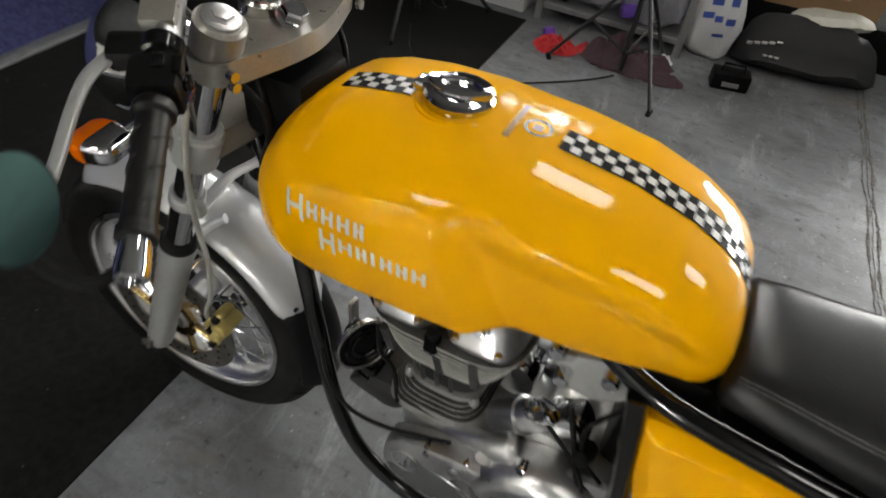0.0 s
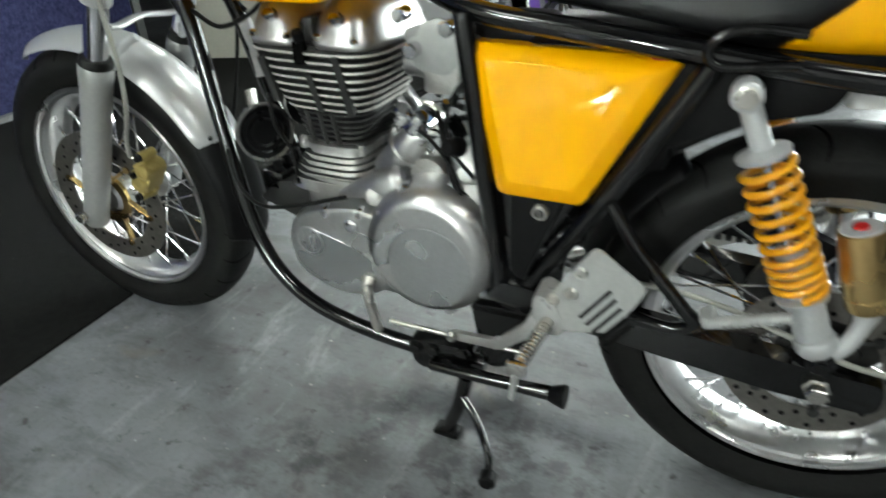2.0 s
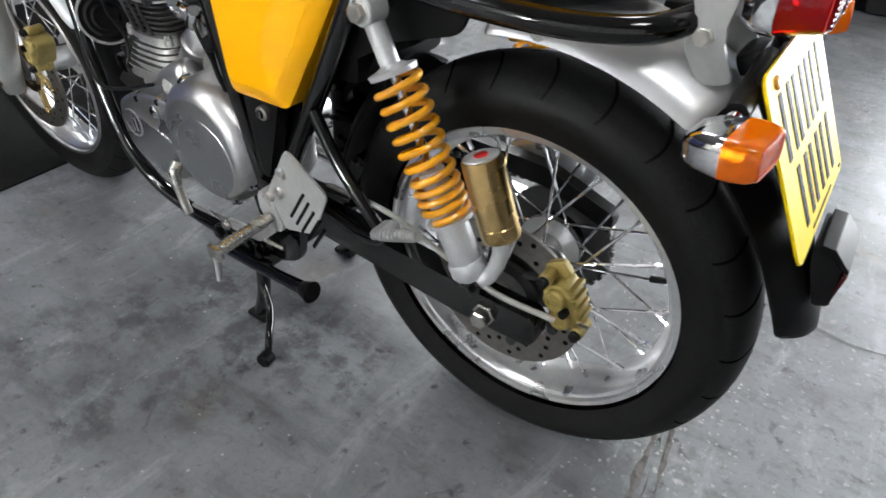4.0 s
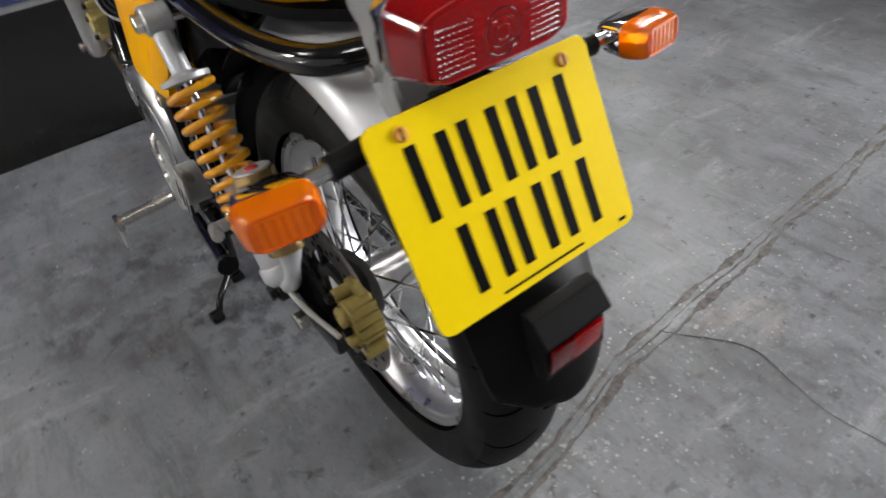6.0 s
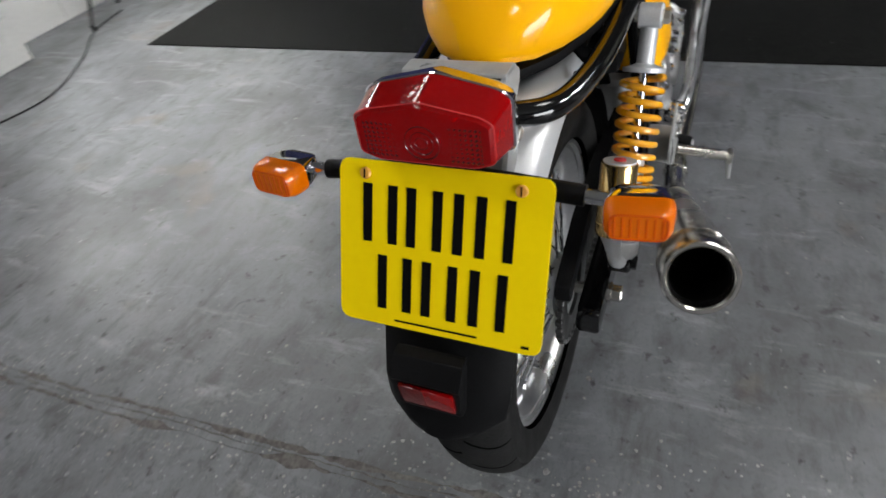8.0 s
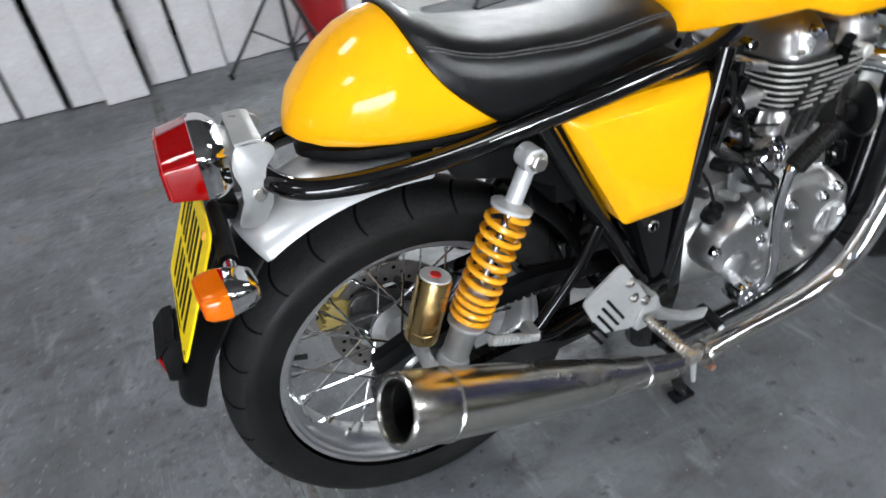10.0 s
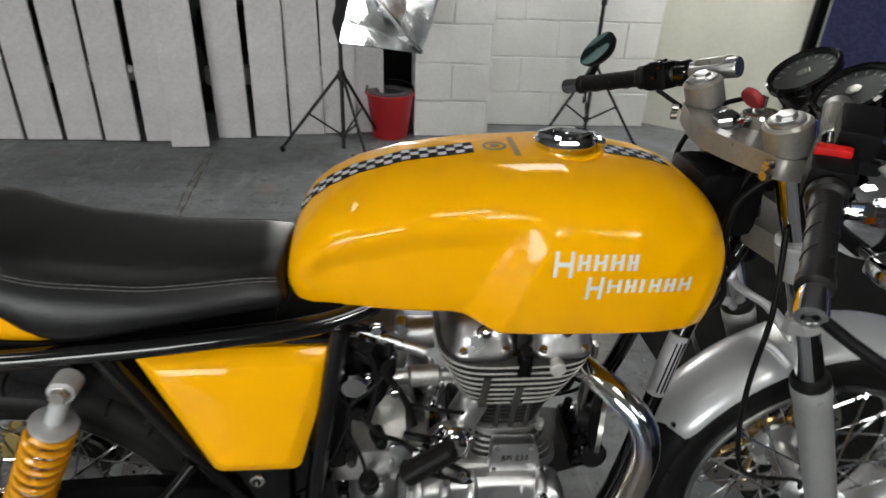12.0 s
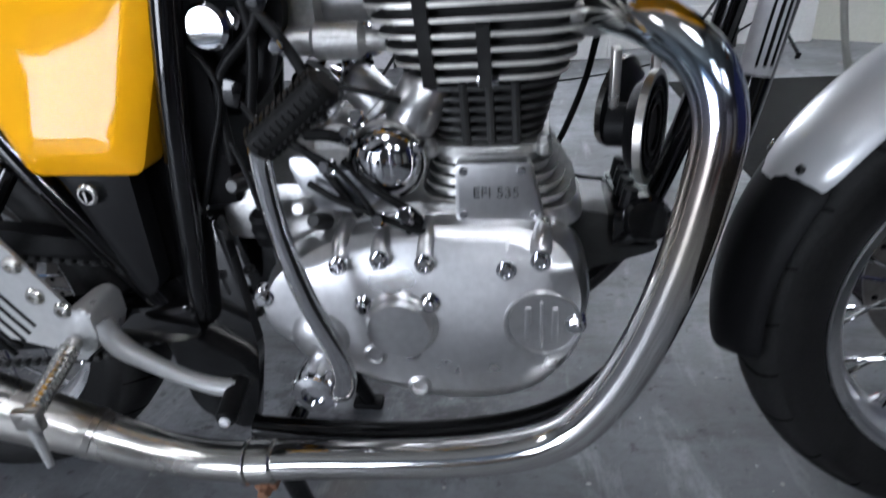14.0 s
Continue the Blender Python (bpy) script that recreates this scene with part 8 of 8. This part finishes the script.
# chain, sprocket and guard on the right
bm = bmesh.new()
add_lathe(bm, [(0.05, -0.003), (0.092, -0.003), (0.092, 0.003), (0.05, 0.003)], (0, -0.078, AXZ), (0, 1, 0), 44, closed=True)
sp = part("rear_sprocket", bm, M_BLACKENG, rear_wheel, "dark rear sprocket")
chain = []
for k in range(17):
    chain.append((0.092 * cos(pi / 2 + pi * k / 16), 0.092 * sin(pi / 2 + pi * k / 16) + AXZ))
chain = [(0.50, 0.385), (0.25, 0.398)] + chain + [(0.25, 0.252), (0.50, 0.33)]
cm = bmesh.new()
add_box(cm, (0, 0, 0), (0.011, 0.012, 0.009), bevel=0.002, seg=1)
base_c = [V(a, -0.078, b) for a, b in chain]
link = None
for a, b in zip(base_c, base_c[1:]):
    n = max(1, int((b - a).length / 0.0155))
    for k in range(n):
        p = a.lerp(b, (k + 0.5) / n)
        m_ = Matrix.Translation(p) @ (b - a).to_track_quat("X", "Z").to_matrix().to_4x4()
        if link is None:
            chain_ob = part("drive_chain", cm, M_BLACKENG, bike, "dark oily drive chain", at=m_)
            link = chain_ob.data
        else:
            o_ = new("chain_link", link)
            o_.parent = chain_ob
            o_.matrix_basis = chain_ob.matrix_basis.inverted() @ m_
bm = bmesh.new()
add_prism(bm, rounded([(0.40, 0.42), (0.20, 0.445), (0.03, 0.438), (-0.085, 0.395), (-0.085, 0.365), (0.03, 0.405), (0.20, 0.415), (0.40, 0.395)], 0.01), -0.094, -0.070, bevel=0.004)
part("chain_guard", bm, M_BLACKM, bike, "black chain guard")
for s in (1, -1):
    bm = bmesh.new()
    add_prism(bm, rounded([(0.27, 0.722), (0.06, 0.708), (0.075, 0.672), (0.17, 0.645), (0.25, 0.60)], 0.012), s * 0.096, s * 0.104, bevel=0.002)
    part("under_seat_panel", bm, M_BLACKM, bike, "black panel under the seat rail")
# inner rear mudguard in black, ahead of the wheel, and grab loop by the seat
part("inner_mudguard", guard(RA, 0.352, 12, 50, 0.075, 0.03), M_BLACKM, bike, "black inner mudguard", sharp=55)
for s in (1, -1):
    bm = bmesh.new()
    add_lathe(bm, [(0.0, 0), (0.010, 0), (0.010, 0.006), (0, 0.0065)], (-0.012, s * 0.083, 0.690), (0, s, 0), 14)
    part("guard_bolt", bm, M_STEEL, bike)
pipe("hook_loop", [(0.12, 0.130, 0.758), (0.175, 0.132, 0.760), (0.205, 0.134, 0.750), (0.214, 0.134, 0.733), (0.200, 0.134, 0.719), (0.16, 0.132, 0.722), (0.12, 0.130, 0.726)], 0.006, M_BLACKP, bike, 5)
bm = bmesh.new()
add_cyl(bm, (-0.172, 0.002, 0.372), (-0.205, 0.002, 0.382), 0.005, 0.004, 10)
part("tyre_valve", bm, M_BLACKM, rear_wheel)
bm = bmesh.new()
add_box(bm, (0.262, 0.112, 0.724), (0.026, 0.014, 0.016), bevel=0.004)
part("red_connector", bm, M_RED, bike)
# frame label on the right down tube
bm = bmesh.new()
pa, pb = V(1.0240, -0.0600, 0.690), V(1.0035, -0.0690, 0.582)
add_tube(bm, [pa, pa.lerp(pb, 0.5) + V(-0.001, -0.001, 0), pb], 0.0152, 14)
lab = part("tube_label", bm, material("grey_white_paper", (0.42, 0.41, 0.42), (0.3, 0.3, 0.31), rough=0.5, scale=40), bike, "white paper label round the down tube")
for k in (-1, 0, 1):
    bm = bmesh.new()
    o_ = V(0.0060 * k, -0.0150 + 0.0018 * abs(k), 0)
    add_tube(bm, [pa + o_ + (pb - pa) * 0.08, pa.lerp(pb, 0.5) + V(-0.001, -0.001, 0) + o_, pb + o_ - (pb - pa) * 0.08], 0.0016, 6)
    part("label_line", bm, M_BLACKD, lab)
# ---- clutter along the far side ----
def crumple(bm, amp, scale, seed):
    o = V(seed * 3.1, seed * 1.7, 0)
    for v in bm.verts:
        n = noise.noise_vector(v.co * scale + o)
        v.co += n * amp
    for v in bm.verts:
        v.co.z = max(v.co.z, 0.002)


def sack(rings, seed, amp, scale, K=28):
    """A soft closed shape from rings of (z, half x, half y, offset x, offset y)."""
    bm = bmesh.new()
    R = []
    for z, hx, hy, ox, oy in rings:
        R.append([V(ox + hx * math.copysign(abs(cos(a)) ** 0.75, cos(a)), oy + hy * math.copysign(abs(sin(a)) ** 0.75, sin(a)), z) for a in (2 * pi * k / K for k in range(K))])
    add_loft(bm, R)
    bmesh.ops.subdivide_edges(bm, edges=[e for e in bm.edges], cuts=1, use_grid_fill=True)
    crumple(bm, amp, scale, seed)
    crumple(bm, amp * 0.55, scale * 3.1, seed + 5)
    return bm


def cloth(name, c, w, d, h, mat, label, seed):
    bm = bmesh.new()
    n = 22
    g = [[None] * (n + 1) for _ in range(n + 1)]
    for i in range(n + 1):
        for j in range(n + 1):
            u, v = -1 + 2 * i / n, -1 + 2 * j / n
            r = math.hypot(u, v)
            k = max(0, 1 - r ** 2)
            ed = 1 + 0.25 * noise.noise(V(atan2(v, u) * 1.3, seed, 0))
            z = h * (0.35 * k + 0.9 * k ** 0.5 * abs(noise.noise(V(u * 2.3, v * 2.3, seed))) + 0.25 * k ** 0.5 * abs(noise.noise(V(u * 6, v * 6, seed + 4))))
            g[i][j] = bm.verts.new(V(c[0] + u * w * ed, c[1] + v * d * ed, 0.003 + z))
    for i in range(n):
        for j in range(n):
            m_ = math.hypot(-1 + 2 * (i + 0.5) / n, -1 + 2 * (j + 0.5) / n)
            if m_ < 1.03:
                bm.faces.new((g[i][j], g[i + 1][j], g[i + 1][j + 1], g[i][j + 1]))
    return tagged(part(name, bm, mat, sharp=80), label, "clothing")


def crate(name, m, size, mat, label, category, bevel=0.006):
    bm = bmesh.new()
    add_box(bm, (0, 0, size[2] / 2), size, bevel=bevel)
    ob = thing(name, m, label, category)
    return ob, part("body", bm, mat, ob)


# cream board and white cabinet
bm = bmesh.new()
add_box(bm, (0, 0, 0.6), (0.55, 0.03, 1.2), bevel=0.003)
tagged(part("leaning_board", bm, M_CREAM, at=pose(2.81, -2.06, 0, 2, 0, 24)), "cream painted board standing on edge", "board")
cab, body_ = crate("cabinet", pose(1.97, -2.74, 0, 0, 0, -2), (0.86, 0.5, 1.1), M_WHITEPLASTIC, "white painted cabinet with two plain doors", "cabinet")
for x in (-0.215, 0.215):
    bm = bmesh.new()
    add_box(bm, (x, 0.254, 0.56), (0.41, 0.014, 1.02), bevel=0.003)
    dr = part("door", bm, M_WHITEPLASTIC, cab)
    bm = bmesh.new()
    add_cyl(bm, (x * 0.25, 0.261, 0.62), (x * 0.25, 0.285, 0.62), 0.012, n=14, bevel=0.003)
    part("knob", bm, M_STEEL, dr)
box_, b2 = crate("wooden_crate", pose(2.50, -2.42, 0, 0, 0, 10), (0.30, 0.25, 0.42), M_WOOD, "brown wooden crate beside the cabinet", "crate")
for z in (0.09, 0.21, 0.33):
    bm = bmesh.new()
    add_box(bm, (0, 0.130, z), (0.30, 0.014, 0.10), bevel=0.002, seg=1)
    part("slat", bm, M_WOOD, box_)

# steel shelf unit
shelf = thing("shelf_unit", pose(0, 0, 0), "galvanised steel shelf unit half full of bags", "shelf")
for x in (0.745, 1.462):
    for y in (-2.47, -2.90):
        bm = bmesh.new()
        add_box(bm, (x, y, 0.9), (0.036, 0.003, 1.8))
        add_box(bm, (x + (0.0165 if x < 1 else -0.0165), y - 0.018, 0.9), (0.003, 0.036, 1.8))
        part("upright", bm, M_GREYMETAL, shelf)
for z in (0.07, 0.62, 1.2):
    bm = bmesh.new()
    add_box(bm, (1.10, -2.69, z), (0.70, 0.42, 0.028), bevel=0.002, seg=1)
    part("shelf", bm, M_GREYMETAL, shelf)
sp_, b3 = crate("loudspeaker", pose(1.40, -2.62, 0.086, 0, 0, 4), (0.10, 0.16, 0.20), M_BLACKM, "small black loudspeaker box on the low shelf", "loudspeaker")
bm = bmesh.new()
add_box(bm, (0.005, 0.0815, 0.085), (0.035, 0.003, 0.04))
part("paper_label", bm, M_WHITE, sp_)
M_CLEARBAG = material("cloudy_plastic_bag", (0.34, 0.34, 0.37), (0.24, 0.24, 0.28), rough=0.25, scale=9, fine=60)
tagged(part("plastic_sack", sack([(0.0, 0.10, 0.08, 0, 0), (0.05, 0.15, 0.12, 0, 0), (0.18, 0.16, 0.13, 0.01, 0), (0.30, 0.13, 0.10, 0, 0), (0.38, 0.05, 0.04, 0.02, 0), (0.44, 0.07, 0.05, 0.03, 0)], 3, 0.03, 9), M_CLEARBAG, at=pose(1.20, -2.66, 0.09)), "cloudy plastic sack full of small things", "bag")
tagged(part("plastic_sack", sack([(0.0, 0.10, 0.08, 0, 0), (0.04, 0.15, 0.11, 0, 0), (0.15, 0.15, 0.12, 0.01, 0), (0.25, 0.10, 0.09, 0, 0), (0.30, 0.03, 0.03, 0.02, 0)], 6, 0.03, 9), M_CLEARBAG, at=pose(0.93, -2.60, 0.09)), "cloudy plastic sack with pale folds", "bag")
for x, y, z, s in ((1.19, -2.50, 0.30, 0.05), (1.02, -2.46, 0.16, 0.035), (1.08, -2.55, 0.36, 0.045), (1.34, -2.30, 0.03, 0.028), (1.08, -2.28, 0.04, 0.025)):
    bm = bmesh.new()
    add_box(bm, (0, 0, 0), (s * 2, s * 1.5, s * 1.7), bevel=s * 0.4, seg=2)
    tagged(part("plastic_tub", bm, M_PURPLE, at=pose(x, y, z if z > 0.1 else s * 0.85, 10, 5, 30 * x)), "small purple plastic tub", "tub", "purple tubs")

cloth("garment", (1.27, -2.20), 0.11, 0.08, 0.07, M_REDCLOTH, "crumpled bright red cloth on the floor", 2)
cloth("garment", (1.13, -2.27), 0.06, 0.05, 0.05, M_REDCLOTH, "small crumpled red cloth on the floor", 5)
cloth("garment", (0.95, -2.27), 0.22, 0.13, 0.12, M_DARKCLOTH, "heap of dark clothes on the floor", 9)
cloth("garment", (0.78, -2.20), 0.13, 0.07, 0.05, M_DARKCLOTH, "dark crumpled garment on the floor", 12)
cloth("paper_scrap", (0.79, -2.37), 0.05, 0.045, 0.05, M_WHITEPLASTIC, "crumpled white paper on the floor", 15)

# white carrier bag with blue print
bag = thing("carrier_bag", pose(0.635, -2.64, 0, 0, 0, 8), "white plastic carrier bag with blue print", "bag")
part("bag_body", sack([(0.0, 0.075, 0.06, 0, 0), (0.03, 0.11, 0.09, 0, 0), (0.14, 0.125, 0.10, 0, 0), (0.26, 0.115, 0.075, 0.01, 0), (0.35, 0.085, 0.045, 0.02, 0), (0.40, 0.04, 0.02, 0.03, 0)], 21, 0.026, 8), M_WHITEPLASTIC, bag, sharp=70)
for k, (x, z, w, h) in enumerate(((0.03, 0.285, 0.05, 0.04), (-0.045, 0.29, 0.035, 0.035), (0.05, 0.215, 0.05, 0.028), (0.0, 0.205, 0.035, 0.028), (-0.055, 0.20, 0.04, 0.03), (-0.02, 0.13, 0.05, 0.014))):
    bm = bmesh.new()
    add_box(bm, (x, 0.112, z), (w, 0.003, h), Matrix.Rotation(0.12, 3, "Y"))
    part("print_bar", bm, M_BLUEINK, bag)

# long black bag with white marks
lb = thing("duffel_bag", pose(0.19, -2.72, 0, 0, 0, 8), "long black nylon bag with white marks, half open", "bag")
bm = bmesh.new()
R = []
for i in range(15):
    u = -1 + 2 * i / 14
    e = sqrt(max(0.02, 1 - abs(u) ** 5))
    R.append([V(0.33 * u, (0.155 * e) * cos(a) * (1.1 if sin(a) < 0 else 0.85), max(0.003, 0.105 * e + 0.115 * e * sin(a) + 0.03 * (u > -0.5) * max(0, sin(a)))) for a in (2 * pi * k / 22 for k in range(22))])
add_loft(bm, R)
crumple(bm, 0.018, 7, 31)
part("bag_body", bm, M_BAGCLOTH, lb, sharp=70)
for k in range(6):
    bm = bmesh.new()
    add_box(bm, (0.285 - 0.032 * k, 0.137 - 0.006 * k, 0.135 + 0.004 * k), (0.024, 0.004, 0.022), Matrix.Rotation(-0.75, 3, "X"))
    part("mark_bar", bm, M_WHITE, lb)
for k in range(3):
    bm = bmesh.new()
    add_box(bm, (0.20 - 0.026 * k, 0.148, 0.095), (0.018, 0.004, 0.016), Matrix.Rotation(-0.75, 3, "X"))
    part("mark_bar", bm, M_WHITE, lb)
bm = sack([(0.0, 0.15, 0.05, 0, 0), (0.03, 0.18, 0.07, 0, 0), (0.055, 0.12, 0.05, 0, 0)], 40, 0.014, 9)
part("lining", bm, M_CREAM, lb, "cream lining that shows at the opening", at=pose(-0.05, -0.04, 0.215, 0, 4, 0))

# small black case
cs_, b4 = crate("tool_case", pose(0.475, -2.335, 0, 0, 0, 12), (0.165, 0.10, 0.075), M_BLACKM, "small black plastic tool case", "case", 0.010)
bm = bmesh.new()
add_tube(bm, [(-0.05, 0.0, 0.07), (-0.045, 0.0, 0.105), (0.045, 0.0, 0.105), (0.05, 0.0, 0.07)], 0.007, 8)
part("handle", bm, M_BLACKM, cs_)
bm = bmesh.new()
add_box(bm, (0, 0.0505, 0.03), (0.075, 0.002, 0.022))
part("label_bar", bm, material("grey_label", (0.25, 0.25, 0.25), rough=0.5), cs_)

# bench with cartons and a suitcase behind
bn, b5 = crate("low_bench", pose(0.10, -3.18, 0), (1.10, 0.5, 0.20), M_BLACKM, "low black bench under the cartons", "bench")
for x in (-0.5, 0.5):
    bm = bmesh.new()
    add_box(bm, (x, 0.2, 0.10), (0.05, 0.05, 0.2), bevel=0.004)
    part("bench_leg", bm, M_BLACKM, bn)
ct, b6 = crate("carton", pose(0.22, -3.12, 0.205, 0, 0, 6), (0.52, 0.36, 0.24), M_CARD, "brown cardboard carton with a red label", "carton", 0.004)
for y, r in ((0.18, 35), (-0.18, -40)):
    bm = bmesh.new()
    add_box(bm, (0, 0.09 if y > 0 else -0.09, 0), (0.515, 0.18, 0.004))
    part("flap", bm, M_CARD, ct, at=pose(0, y, 0.242, r, 0, 0))
bm = bmesh.new()
add_box(bm, (-0.08, 0.1815, 0.14), (0.05, 0.003, 0.12))
part("red_label", bm, material("red_and_white_label", (0.6, 0.06, 0.04), (0.75, 0.6, 0.55), rough=0.5, scale=60), ct)
sc2, b7 = crate("suitcase", pose(-0.42, -3.02, 0, 0, 0, 4), (0.46, 0.28, 0.62), M_BAGCLOTH, "black upright fabric suitcase", "suitcase", 0.05)
bm = bmesh.new()
add_tube(bm, [(-0.08, 0.0, 0.61), (-0.07, 0.0, 0.655), (0.07, 0.0, 0.655), (0.08, 0.0, 0.61)], 0.010, 8, smooth=4)
part("handle", bm, M_BLACKM, sc2)

# cable on the floor by the stands
bm = bmesh.new()
add_tube(bm, [(1.95, -2.0, 0.005), (1.78, -1.72, 0.005), (1.5, -1.62, 0.005), (1.28, -1.78, 0.005), (1.05, -1.98, 0.005), (0.95, -2.1, 0.005)], 0.004, 6, smooth=8)
tagged(part("power_cable", bm, M_CABLE), "thin black power cable lying on the floor", "cable")
# dark machines that show through the gaps between the boards
for x in (-2.2, -1.2, -0.2):
    o_, b_ = crate("stored_motorcycle", pose(x, 3.45, 0, 0, 0, 10), (0.75, 0.22, 0.30), M_BLACKM, "dark stored motorcycle behind the boards", "motorcycle", 0.05)
    b_.location.z = 0.38
    for dx in (-0.42, 0.42):
        bm = bmesh.new()
        add_lathe(bm, [(0.20, -0.05), (0.27, -0.045), (0.30, 0), (0.27, 0.045), (0.20, 0.05)], (dx, 0, 0.30), (0, 1, 0), 28, closed=True)
        part("tyre", bm, M_RUBBER, o_)
    bm = bmesh.new()
    add_box(bm, (0, 0, 0.25), (0.75, 0.10, 0.12), bevel=0.03)
    part("engine", bm, M_CAST, o_)

# no piece lies deeper than thing, part and sub-part
for o_ in list(scene.objects):
    while o_.parent and o_.parent.parent and o_.parent.parent.parent:
        o_.matrix_basis = o_.parent.matrix_basis @ o_.matrix_basis
        o_.parent = o_.parent.parent
